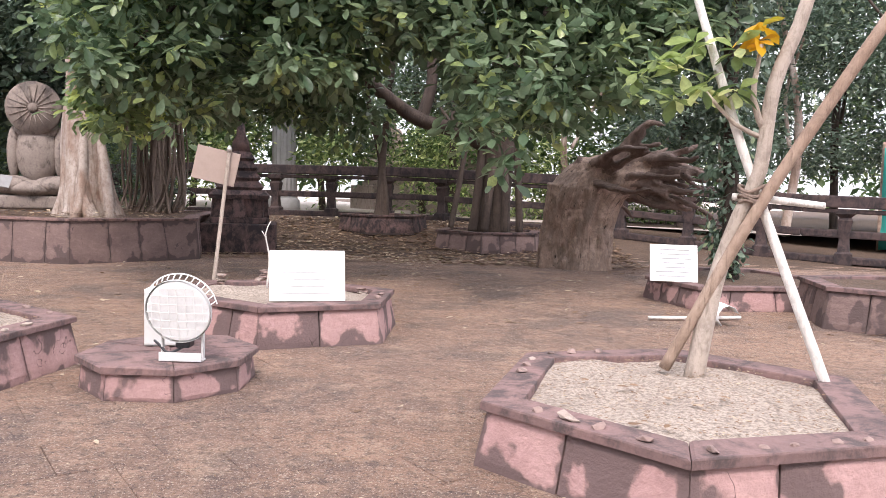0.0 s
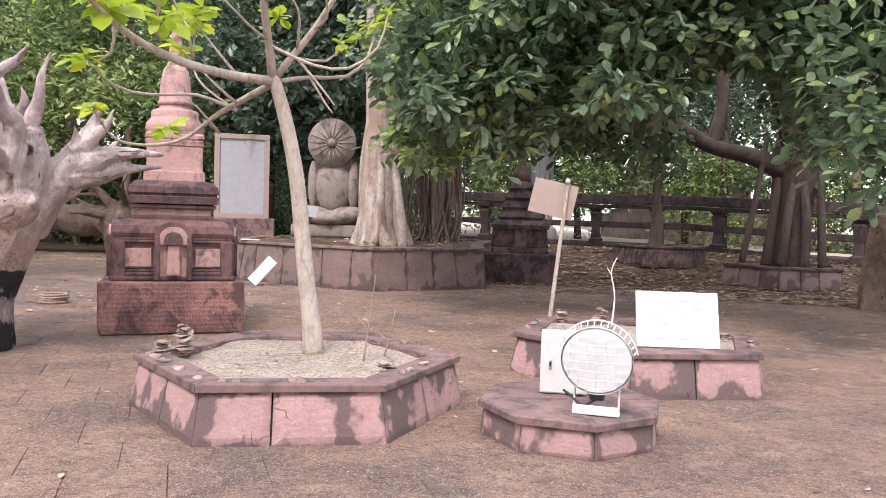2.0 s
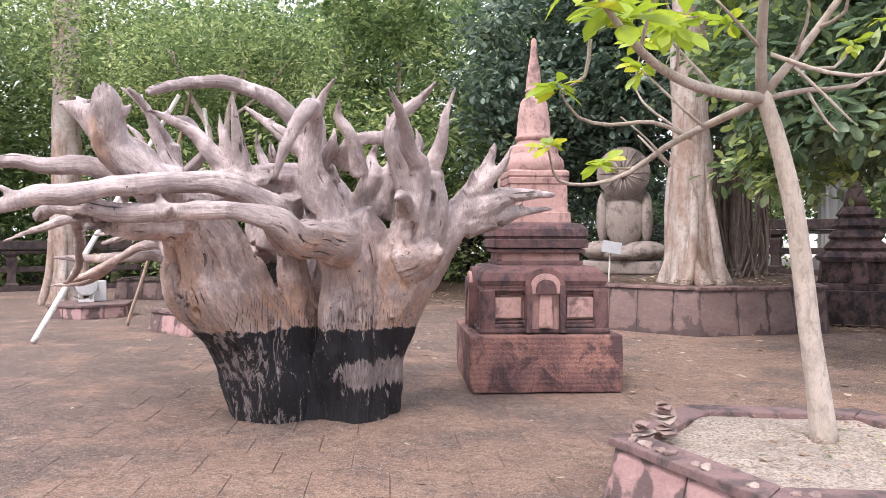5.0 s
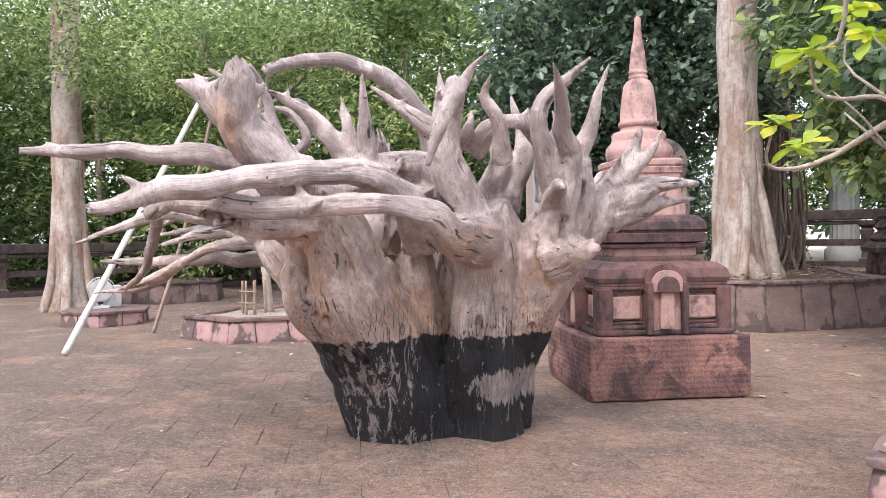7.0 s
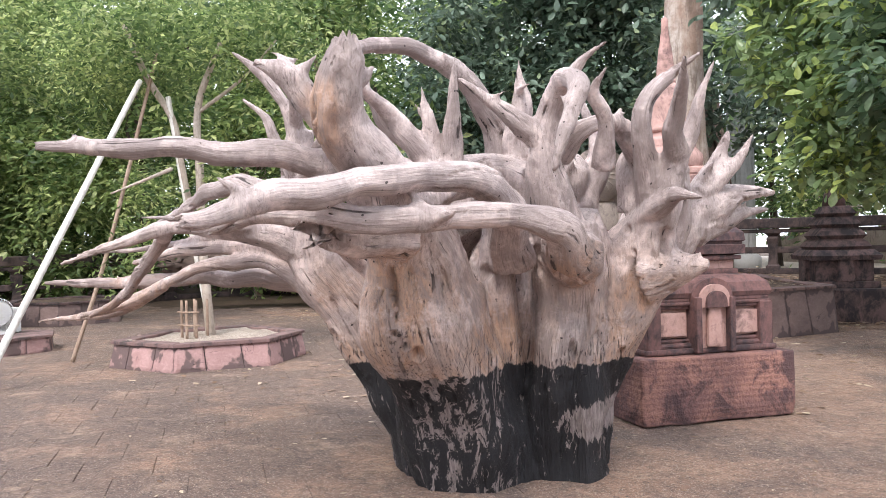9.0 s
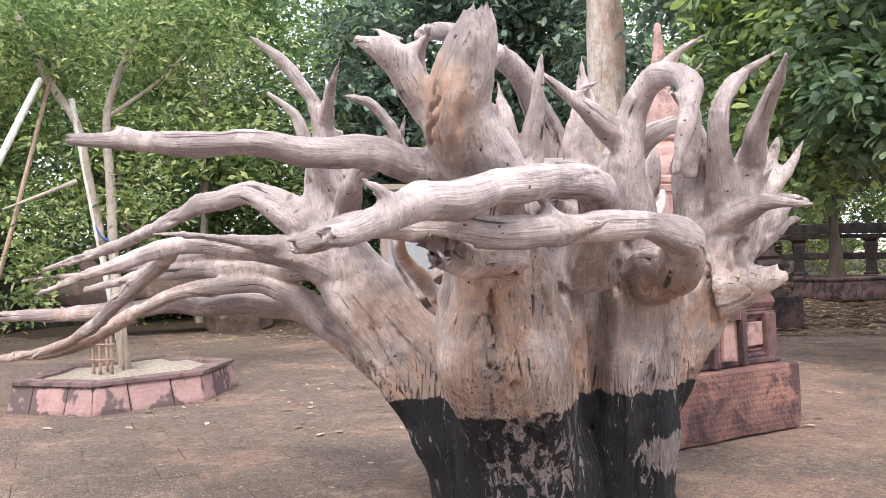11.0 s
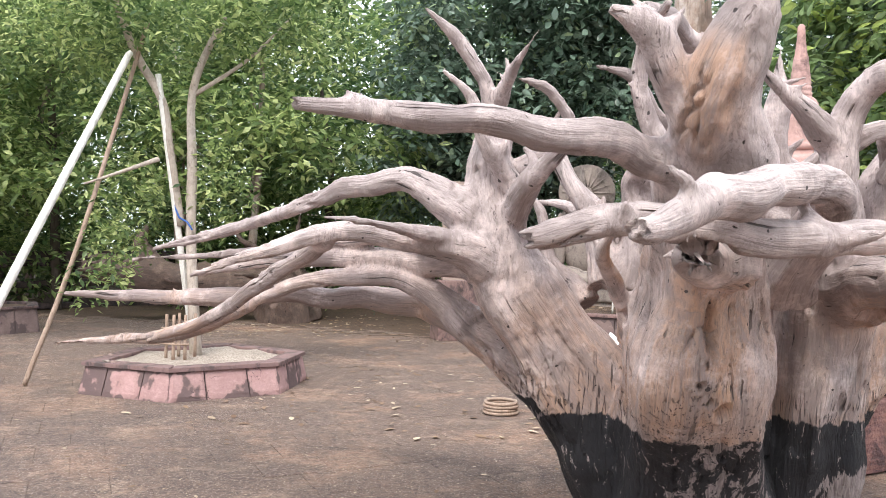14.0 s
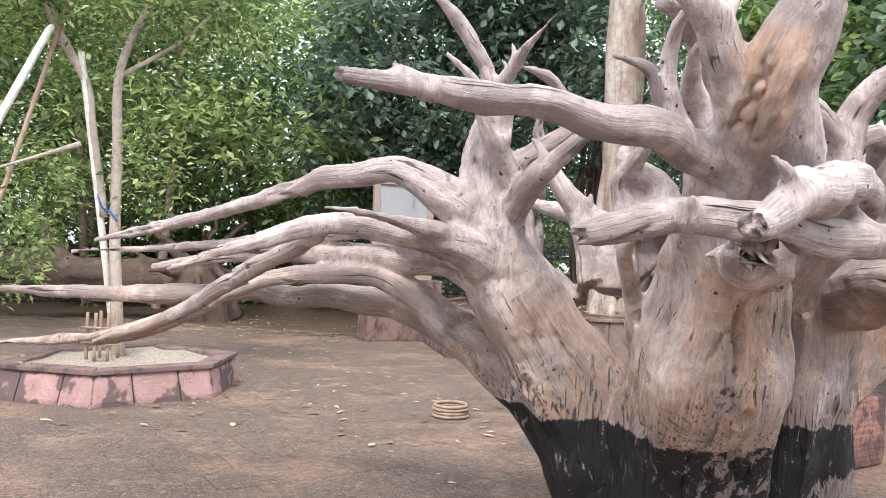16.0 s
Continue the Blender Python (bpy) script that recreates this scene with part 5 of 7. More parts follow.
CLEFTS = [((-8.14, 4.86, 1.50), (-8.10, 4.93, 1.10), 0.022, 0.08), ((-7.18, 5.28, 1.42), (-7.22, 5.62, 1.15), 0.035, 0.10), ((-7.56, 5.80, 0.98), (-7.55, 5.80, 0.80), 0.028, 0.10),
          ((-7.70, 5.62, 1.45), (-7.68, 5.68, 1.30), 0.04, 0.08), ((-7.86, 5.30, 1.30), (-7.80, 5.45, 0.95), 0.025, 0.06), ((-8.46, 5.55, 1.05), (-8.42, 5.66, 0.75), 0.025, 0.07),
          ((-6.98, 5.86, 1.15), (-7.02, 5.88, 0.85), 0.022, 0.06), ((-8.17, 4.12, 1.60), (-8.12, 4.34, 1.60), 0.06, 0.16), ((-8.3, 5.2, 0.95), (-8.28, 5.28, 0.60), 0.02, 0.06),
          ((-8.0, 4.12, 2.25), (-8.06, 4.25, 1.98), 0.02, 0.05), ((-6.62, 5.9, 1.62), (-6.66, 5.98, 1.48), 0.04, 0.08), ((-7.36, 5.55, 1.75), (-7.34, 5.6, 1.6), 0.035, 0.08),
          ((-6.98, 5.75, 1.95), (-6.92, 5.85, 1.60), 0.07, 0.22), ((-7.72, 5.5, 2.02), (-7.70, 5.55, 1.86), 0.04, 0.12), ((-8.28, 4.95, 1.42), (-8.22, 5.05, 1.12), 0.02, 0.08), ((-8.02, 4.80, 1.42), (-8.00, 4.92, 0.98), 0.018, 0.09), ((-7.16, 5.2, 1.40), (-7.2, 5.45, 1.20), 0.04, 0.12)]
HEARTS = [(-8.12, 4.15, 2.18, 0.13, 0.22), (-8.03, 4.9, 1.22, 0.24, 0.48), (-7.10, 5.3, 1.30, 0.22, 0.30), (-8.45, 5.2, 1.05, 0.20, 0.30), (-7.65, 5.6, 0.95, 0.14, 0.24), (-6.85, 5.9, 1.15, 0.16, 0.24), (-8.35, 5.0, 1.62, 0.12, 0.14)]
CUTS = [((-8.10, 4.17, 2.18), (-0.15, -0.95, -0.18), 0.42)]
ROOTS += spikes(ROOTS, 9, 6)
ROOTS += spurs(ROOTS, 46, 3, (0.04, 0.15))
wooden("tree_stump", ROOTS, STUMP, "huge silvered tree stump with writhing roots and tarred black foot", "tree stump", 0.0142, 0.010, 0.0, CLEFTS, None, HEARTS, CUTS, 60)

# the second dead stump, beside the far planter
rng = random.Random(4)
FAR = [("trunk", ((-15.3, 18.4, 0.0, 0.75), (-15.4, 18.3, 0.7, 0.72), (-15.6, 18.2, 1.2, 0.6))),
       ("root", ((-15.6, 18.3, 0.9, 0.5), (-17.0, 17.9, 0.95, 0.38), (-18.4, 17.3, 1.05, 0.36), (-19.4, 16.9, 1.25, 0.30))),
       ("root", ((-18.0, 17.5, 1.0, 0.30), (-18.4, 17.3, 1.6, 0.22), (-18.3, 17.3, 2.2, 0.04)))]
for k in range(16):
    a, up = rng.uniform(0, 6.28), rng.uniform(0.2, 1.3)
    d = Vector((math.cos(a), math.sin(a), up)).normalized()
    q, p, r = [], Vector((-15.5, 18.2, 1.0)), rng.uniform(0.14, 0.25)
    for j in range(5):
        q.append((p.x, p.y, max(0.3, p.z), r))
        d = (d + Vector((rng.uniform(-0.5, 0.5), rng.uniform(-0.5, 0.5), rng.uniform(-0.5, 0.35)))).normalized()
        p, r = p + d * rng.uniform(0.28, 0.5), r * 0.66
    FAR.append(("root", tuple(q)))
wooden("tree_stump", FAR, OLDWOOD, "brown dead stump with tangled roots and a fallen trunk", "tree stump", 0.05, 0.012, 2.0)

# the fluted stump by the right-hand planter
rng = random.Random(9)
RIGHT = [("trunk", ((2.30, 15.25, -0.05, 0.46), (2.34, 15.2, 0.8, 0.40), (2.5, 15.1, 1.5, 0.42), (2.8, 15.0, 1.9, 0.30))),
         ("trunk", ((2.80, 15.05, -0.05, 0.34), (2.84, 15.05, 0.8, 0.31), (3.1, 14.9, 1.5, 0.30), (3.6, 14.7, 1.95, 0.20))),
         ("trunk", ((2.02, 15.2, -0.05, 0.27), (2.06, 15.2, 0.8, 0.22), (2.1, 15.15, 1.6, 0.22))),
         ("trunk", ((2.55, 14.9, -0.05, 0.24), (2.58, 14.9, 0.8, 0.20), (2.7, 14.85, 1.5, 0.22))),
         ("root", ((3.0, 14.9, 1.5, 0.24), (3.6, 14.7, 1.75, 0.16), (4.3, 14.4, 1.85, 0.10), (4.9, 14.2, 1.7, 0.03))),
         ("root", ((2.9, 14.9, 1.7, 0.2), (3.3, 14.8, 2.3, 0.13), (3.6, 14.5, 2.7, 0.08), (3.9, 14.4, 2.65, 0.02)))]
for k in range(34):
    a = rng.uniform(-1.2, 1.0)
    d = Vector((math.cos(a), math.sin(a) * 0.9, rng.uniform(0.0, 0.9))).normalized()
    q, p, r = [], Vector((2.9 + rng.uniform(-0.5, 0.7), 15.0, rng.uniform(1.45, 2.1))), rng.uniform(0.08, 0.16)
    for j in range(5):
        q.append((p.x, p.y, p.z, r))
        d = (d + Vector((rng.uniform(-0.25, 0.5), rng.uniform(-0.4, 0.3), rng.uniform(-0.5, 0.3)))).normalized()
        p, r = p + d * rng.uniform(0.28, 0.5), r * 0.75
    RIGHT.append(("root", tuple(q)))
wooden("tree_stump", RIGHT, GREYWOOD, "tall fluted grey-brown dead stump crowned with dark twisted roots", "tree stump", 0.035, 0.025, 5.0, (), OLDWOOD)

# ---- trees ----
def tree(place, label, bark_material, limbs, name="tree", category="tree", seg=10, lobes=0.15):
    """limbs: (part name, points in world metres)."""
    ob = thing(name, place, label, category)
    base = Vector(place)
    for i, (nm, pts) in enumerate(limbs):
        rod(nm, [(x - base.x, y - base.y, z - base.z, r) for x, y, z, r in pts], bark_material, ob, "", seg, 0.1, lobes, i * 2.3)
    return ob


def crown(ob, spots, size, material, per, form=LEAF_BIG, seed=1, spread=0.16, label="", droop=0.5):
    base = np.array(ob.matrix_world.translation)
    return foliage("crown", np.asarray(spots) - base, size, material, per, form, seed, spread, ob, label, droop)


# the banyan in the large planter: fluted trunk, prop roots, hanging roots
rng = random.Random(21)
limbs = [("trunk", ((-6.75, 15.00, 0.65, 0.42), (-6.80, 15.00, 1.2, 0.38), (-6.82, 15.00, 2.0, 0.36), (-6.85, 15.05, 3.5, 0.34), (-6.90, 15.10, 7.5, 0.30)))]
for k in range(11):
    a, w = 2 * math.pi * k / 11 + rng.uniform(-0.2, 0.2), rng.uniform(0.07, 0.17)
    c, s, o = math.cos(a), math.sin(a), rng.uniform(0.85, 1.15)
    j, top = rng.uniform(-0.12, 0.12), rng.uniform(1.5, 3.4)
    limbs.append(("buttress", ((-6.75 + 0.52 * c * o, 15.00 + 0.48 * s * o, 0.66, w * 1.1), (-6.77 + 0.37 * c * o + j, 15.00 + 0.35 * s * o, 1.15, w), (-6.80 + 0.30 * c + j, 15.00 + 0.28 * s, 0.6 + 0.6 * top, w * 0.85), (-6.83 + 0.24 * c, 15.02 + 0.22 * s, top + 0.6, w * 0.5))))
banyan = tree((-6.75, 15.0, 0.7), "tall banyan with a pale fluted trunk and large dark leaves", BANYAN, limbs)
limbs = [("trunk", ((-6.75, 18.4, 0.6, 0.24), (-6.7, 18.4, 2.0, 0.2), (-6.6, 18.3, 5.0, 0.2)))]
for k in range(48):
    x, y = -6.7 + rng.uniform(-0.66, 0.66), 18.25 + rng.uniform(-0.4, 0.4)
    r = rng.uniform(0.014, 0.036)
    limbs.append(("aerial_root", ((x + rng.uniform(-0.2, 0.2), y - 0.2, 0.68, r * 1.3), (x, y, 1.3, r), (x + rng.uniform(-0.15, 0.15), y, 2.3, r), (x * 0.6 - 2.7, 18.3, 4.8, r))))
fig = tree((-6.75, 18.4, 0.7), "strangler fig with a curtain of hanging aerial roots", FIGROOT, limbs, seg=6, lobes=0.0)

# the canopy that hangs over the court
gen = np.random.default_rng(5)
lumps = [(-3.9, 10.6, 3.9, 1.1, 1.2, 1.9), (-2.4, 10.9, 3.9, 1.5, 1.3, 1.5), (-0.8, 11.2, 4.1, 1.5, 1.3, 1.6), (0.7, 10.7, 3.7, 1.3, 1.3, 1.7), (1.5, 10.4, 3.7, 0.9, 1.1, 1.5),
         (-3.5, 12.5, 4.4, 1.8, 1.5, 2.2), (-1.6, 13.2, 4.3, 2.0, 1.6, 2.2), (0.6, 13.0, 4.3, 2.0, 1.5, 2.2), (2.2, 12.4, 4.8, 1.4, 1.6, 2.0),
         (-4.0, 10.0, 2.75, 0.55, 0.5, 0.6), (-3.3, 9.9, 2.55, 0.6, 0.5, 0.6), (-1.7, 10.3, 2.8, 0.7, 0.5, 0.6), (0.9, 9.4, 2.4, 0.55, 0.5, 0.65), (1.25, 9.0, 2.0, 0.4, 0.35, 0.5), (0.3, 9.8, 2.7, 0.6, 0.5, 0.6),
         (-2.5, 10.5, 5.8, 2.4, 1.8, 1.6), (0.5, 10.5, 5.9, 2.4, 1.8, 1.6), (-1.4, 14.2, 2.9, 1.6, 0.8, 0.8), (-3.6, 14.0, 2.9, 1.0, 0.7, 0.8)]
canopy_tree = tree((1.0, 18.4, 0.75), "many-stemmed fig with dark trunk, spreading limbs and a hanging canopy", DARKBARK,
                   [("trunk", ((1.05, 18.5, 0.4, 0.46), (1.1, 18.4, 1.4, 0.38), (1.15, 18.2, 2.6, 0.40), (1.2, 17.5, 4.4, 0.3), (0.8, 15.5, 6.2, 0.2))),
                    ("limb", ((1.1, 18.3, 2.4, 0.24), (0.2, 17.8, 2.75, 0.18), (-0.8, 17.2, 3.0, 0.15), (-2.0, 16.0, 3.9, 0.12), (-2.6, 13.0, 4.6, 0.06))),
                    ("limb", ((1.1, 18.3, 2.6, 0.2), (0.6, 17.0, 3.8, 0.16), (0.0, 15.0, 4.8, 0.12), (-0.6, 11.5, 4.6, 0.05))),
                    ("limb", ((1.15, 18.2, 2.8, 0.2), (2.0, 17.0, 4.2, 0.15), (1.8, 13.5, 4.8, 0.1), (1.2, 10.2, 3.6, 0.03))),
                    ("limb", ((-0.6, 17.4, 2.9, 0.14), (-0.4, 17.6, 4.0, 0.12), (-0.7, 17.4, 5.6, 0.1))),
                    ("limb", ((-2.4, 14.0, 4.4, 0.09), (-3.4, 12.0, 4.4, 0.06), (-4.0, 10.2, 3.0, 0.02))),
                    ("prop_root", ((0.1, 17.5, 0.6, 0.07), (0.3, 17.6, 1.8, 0.06), (0.5, 17.8, 3.2, 0.05))),
                    ("prop_root", ((1.65, 17.9, 0.5, 0.09), (1.6, 18.0, 1.6, 0.08), (1.5, 18.2, 3.2, 0.07))),
                    ("prop_root", ((0.6, 17.9, 0.5, 0.12), (0.7, 18.0, 1.5, 0.1), (0.8, 18.2, 3.2, 0.09))),
                    ("prop_root", ((0.85, 17.7, 0.5, 0.1), (0.95, 17.8, 1.5, 0.09), (1.1, 18.1, 2.6, 0.08))),
                    ("prop_root", ((1.3, 17.75, 0.5, 0.1), (1.3, 17.8, 1.5, 0.09), (1.2, 18.1, 2.6, 0.08)))])
del lumps[8]
spots = clumped(gen, lumps + [(2.6, 10.6, 3.5, 0.8, 0.9, 0.9), (3.0, 11.2, 4.6, 1.3, 1.2, 1.2)], 760, 7, 0.45, 0.17)
window = ((spots[:, 0] + 0.62) / 0.80) ** 2 + ((spots[:, 2] - 2.55 - 0.15 * (spots[:, 1] - 10)) / 0.78) ** 2
spots = spots[window > 0.75 + 0.5 * gen.random(len(spots))]
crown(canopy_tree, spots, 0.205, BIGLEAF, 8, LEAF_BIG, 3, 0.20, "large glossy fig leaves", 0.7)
thin = tree((-1.7, 20.0, 0.75), "thin dark tree with twin trunks in a low planter", DARKBARK,
            [("trunk", ((-1.75, 20.0, 0.6, 0.2), (-1.7, 20.0, 0.95, 0.12), (-1.65, 20.0, 2.4, 0.09), (-1.4, 19.8, 5.0, 0.08))),
             ("trunk", ((-1.6, 20.05, 0.6, 0.14), (-1.62, 20.0, 1.6, 0.08), (-1.95, 20.0, 3.2, 0.07), (-2.4, 19.8, 5.0, 0.06)))])
crown(thin, cloud_of(gen, [(-1.7, 19.6, 5.0, 2.6, 1.6, 1.9), (-3.2, 19.2, 4.2, 1.2, 1.0, 1.2), (0.2, 19.4, 4.8, 1.6, 1.2, 1.6)], 1500), 0.15, DARKLEAF, 7, LEAF_SMALL, 6, 0.3, "dark leaves")
lumps = [(-9.3, 17.8, 5.0, 2.2, 1.5, 2.4), (-11.2, 17.5, 5.2, 1.8, 1.5, 2.4), (-7.8, 17.0, 5.4, 1.6, 1.3, 2.4), (-10.4, 18.5, 3.4, 2.2, 1.2, 1.2), (-12.3, 18.5, 4.4, 1.4, 1.2, 1.8), (-8.5, 17.3, 7.4, 2.6, 1.8, 1.4),
         (-4.9, 13.8, 5.6, 1.5, 1.2, 1.6), (-6.0, 16.8, 4.3, 1.2, 0.8, 1.2)]
crown(banyan, clumped(gen, lumps, 560, 7, 0.35, 0.2), 0.21, DARKLEAF, 8, LEAF_BIG, 8, 0.24, "large dark leathery leaves", 0.7)
lumps = [(-5.55, 12.3, 4.2, 0.55, 0.6, 0.9), (-5.0, 12.0, 3.3, 0.6, 0.6, 0.8), (-4.6, 11.7, 2.45, 0.5, 0.5, 0.5), (-4.35, 11.4, 3.6, 0.7, 0.6, 1.1), (-5.0, 12.2, 5.0, 1.0, 0.7, 0.8), (-5.35, 12.2, 2.75, 0.3, 0.4, 0.35)]
crown(banyan, clumped(gen, lumps, 120, 6, 0.3, 0.15), 0.20, FRESHLEAF, 7, LEAF_BIG, 18, 0.2, "fresh yellow-green leaves on hanging boughs", 0.7)
for k, (x, y) in enumerate([(-9.6, 18.9), (-11.4, 18.6)]):
    t = tree((x, y, 0.2), "dark slender tree trunk behind the statue", DARKBARK, [("trunk", ((x, y, 0.0, 0.14), (x + 0.1, y, 2.0, 0.11), (x - 0.2, y, 6.0, 0.08)))])

# the sapling with bamboo props
sapling = tree((1.62, 5.08, 0.28), "leaning pale sapling with a few yellowing leaves", PALEBARK,
               [("trunk", ((1.61, 5.10, 0.22, 0.06), (1.71, 5.07, 0.87, 0.05), (1.82, 5.03, 1.28, 0.045), (1.91, 5.0, 1.54, 0.042), (1.96, 4.99, 2.03, 0.04), (2.1, 4.94, 2.5, 0.037), (2.2, 4.9, 3.3, 0.03))),
                ("branch", ((1.93, 5.0, 1.75, 0.022), (1.84, 4.98, 1.95, 0.018), (1.86, 4.95, 2.25, 0.012))),
                ("branch", ((1.93, 5.0, 1.72, 0.016), (1.75, 5.0, 1.8, 0.012), (1.58, 5.02, 1.98, 0.010)))], lobes=0.08)
rosettes("leaf_tuft", [(0.24, -0.1, 2.08, 1.0), (0.22, -0.11, 2.0, 0.8)], 0.17, ORANGE, 8, sapling, "orange-yellow dying leaves", 4)
rosettes("leaf_tuft", [(-0.04, -0.05, 1.76, 1.1), (0.1, -0.1, 1.93, 0.9), (-0.18, 0.0, 1.84, 1.0), (0.12, -0.1, 1.72, 0.9), (-0.3, 0.05, 1.9, 0.9), (-0.1, 0, 1.98, 1.0), (-0.22, 0.0, 1.68, 0.9), (-0.42, 0.08, 1.8, 0.8)], 0.17, LIGHTLEAF, 10, sapling, "drooping green leaves", 9)
prop = thing("bamboo_prop", (1.45, 5.15, 0.3), "weathered brown bamboo pole tied across the sapling", "pole", "sapling props")
rod("pole", [(0, 0, 0.02, 0.035), (0.45, -0.2, 1.03, 0.035), (1.05, -0.35, 2.1, 0.034), (1.5, -0.5, 2.9, 0.03)], BAMBOO, prop, lobes=0.06)
prop = thing("bamboo_prop", (2.34, 4.87, 0.2), "whitewashed bamboo pole leaning on the sapling", "pole", "sapling props")
rod("pole", [(0, 0, 0.03, 0.032), (-0.4, 0.14, 1.12, 0.03), (-0.62, 0.2, 1.75, 0.028), (-0.85, 0.28, 2.5, 0.024)], WHITEPOLE, prop, lobes=0.06)
prop = thing("bamboo_prop", (1.86, 5.06, 1.36), "short split bamboo crosspiece lashed to the sapling", "pole", "sapling props")
rod("pole", [(-0.08, 0, 0.02, 0.022), (0.12, -0.03, 0.01, 0.022), (0.42, -0.1, -0.02, 0.02)], WHITEPOLE, prop)
tie = thing("rope", (1.88, 5.02, 1.38), "grey rope binding the props to the sapling", "rope")
for k in range(4):
    ring = [(0.075 * math.cos(a), 0.075 * math.sin(a), 0.03 * k - 0.04 + 0.02 * math.sin(a * 2 + k), 0.011) for a in (2 * math.pi * j / 12 for j in range(13))]
    rod("coil", ring, GREYWOOD, tie, seg=6, step=0.03)

# the crooked young tree
B0 = (-3.74, 5.92, 0.33)
crooked = tree(B0, "crooked pale young tree with bare arching branches and lime leaves", PALEBARK,
               [("trunk", ((-3.73, 5.93, 0.28, 0.085), (-3.76, 5.92, 0.6, 0.068), (-3.81, 5.91, 0.95, 0.062), (-3.89, 5.9, 1.62, 0.057), (-3.98, 5.88, 2.05, 0.052), (-4.07, 5.85, 2.36, 0.045))),
                ("branch", ((-4.07, 5.85, 2.32, 0.036), (-4.06, 5.75, 2.6, 0.030), (-4.02, 5.6, 2.85, 0.027), (-4.0, 5.5, 3.3, 0.022))),
                ("branch", ((-4.07, 5.85, 2.33, 0.036), (-4.22, 5.5, 2.32, 0.031), (-4.34, 5.2, 2.34, 0.028), (-4.43, 4.88, 2.40, 0.024), (-4.5, 4.6, 2.52, 0.018), (-4.6, 4.4, 2.72, 0.012))),
                ("branch", ((-4.07, 5.85, 2.34, 0.029), (-3.9, 5.88, 2.55, 0.026), (-3.78, 5.92, 2.72, 0.022), (-3.58, 5.92, 3.0, 0.019))),
                ("branch", ((-4.07, 5.86, 2.32, 0.028), (-4.4, 5.98, 2.22, 0.024), (-4.7, 6.05, 2.10, 0.02), (-4.95, 6.08, 1.95, 0.016), (-5.15, 5.95, 1.87, 0.013), (-5.28, 5.65, 1.88, 0.010), (-5.21, 5.33, 2.05, 0.006))),
                ("branch", ((-4.9, 6.08, 1.98, 0.010), (-5.05, 6.1, 1.98, 0.008), (-5.14, 6.1, 2.0, 0.006))),
                ("branch", ((-4.55, 6.13, 2.16, 0.016), (-4.72, 5.85, 2.24, 0.013), (-4.9, 5.55, 2.20, 0.011), (-5.0, 5.3, 2.22, 0.009), (-5.01, 5.05, 2.33, 0.006))),
                ("branch", ((-4.55, 6.13, 2.16, 0.011), (-4.75, 6.0, 2.32, 0.009), (-4.9, 6.05, 2.5, 0.007), (-4.85, 6.0, 2.75, 0.005))),
                ("branch", ((-4.0, 5.7, 2.55, 0.013), (-3.7, 5.75, 2.42, 0.012), (-3.45, 5.8, 2.40, 0.011), (-3.25, 5.85, 2.55, 0.009), (-3.2, 5.9, 2.8, 0.006))),
                ("branch", ((-3.9, 5.88, 2.5, 0.012), (-3.72, 5.9, 2.3, 0.009), (-3.6, 5.9, 2.16, 0.006))),
                ("branch", ((-4.05, 5.86, 2.33, 0.021), (-3.85, 6.0, 2.38, 0.016), (-3.6, 6.1, 2.4, 0.013), (-3.45, 6.15, 2.55, 0.010), (-3.42, 6.2, 2.8, 0.006))),
                ("branch", ((-3.85, 6.0, 2.38, 0.011), (-3.75, 6.05, 2.2, 0.008), (-3.68, 6.05, 2.12, 0.005))),
                ("branch", ((-4.6, 5.2, 2.52, 0.013), (-4.5, 5.1, 2.75, 0.010), (-4.3, 5.0, 2.95, 0.006))),
                ("branch", ((-4.68, 6.1, 1.98, 0.010), (-4.8, 6.0, 2.15, 0.007), (-4.95, 5.9, 2.3, 0.005))),
                ("branch", ((-3.9, 5.88, 2.55, 0.011), (-3.8, 5.7, 2.8, 0.008), (-3.9, 5.55, 3.0, 0.006)))] + [("twig", ((x0, y0, z0, 0.012), ((x0 + x1) / 2 + 0.06, (y0 + y1) / 2, (z0 + z1) / 2 - 0.07, 0.010), (x1, y1, z1, 0.006)))
                for x0, y0, z0, x1, y1, z1 in ((-4.48, 5.45, 2.42, -4.45, 5.1, 2.85), (-4.28, 5.7, 2.35, -4.6, 5.6, 2.75), (-4.85, 5.1, 2.62, -5.05, 5.14, 2.36), (-4.06, 5.75, 2.6, -4.3, 5.4, 2.9),
                                               (-3.78, 5.92, 2.72, -3.6, 5.7, 2.95), (-3.9, 5.88, 2.5, -3.62, 6.05, 2.62), (-4.68, 6.1, 1.98, -4.9, 6.1, 2.2), (-4.4, 5.9, 2.18, -4.75, 5.7, 2.55), (-4.0, 5.6, 2.85, -3.8, 5.4, 3.0))], lobes=0.06)
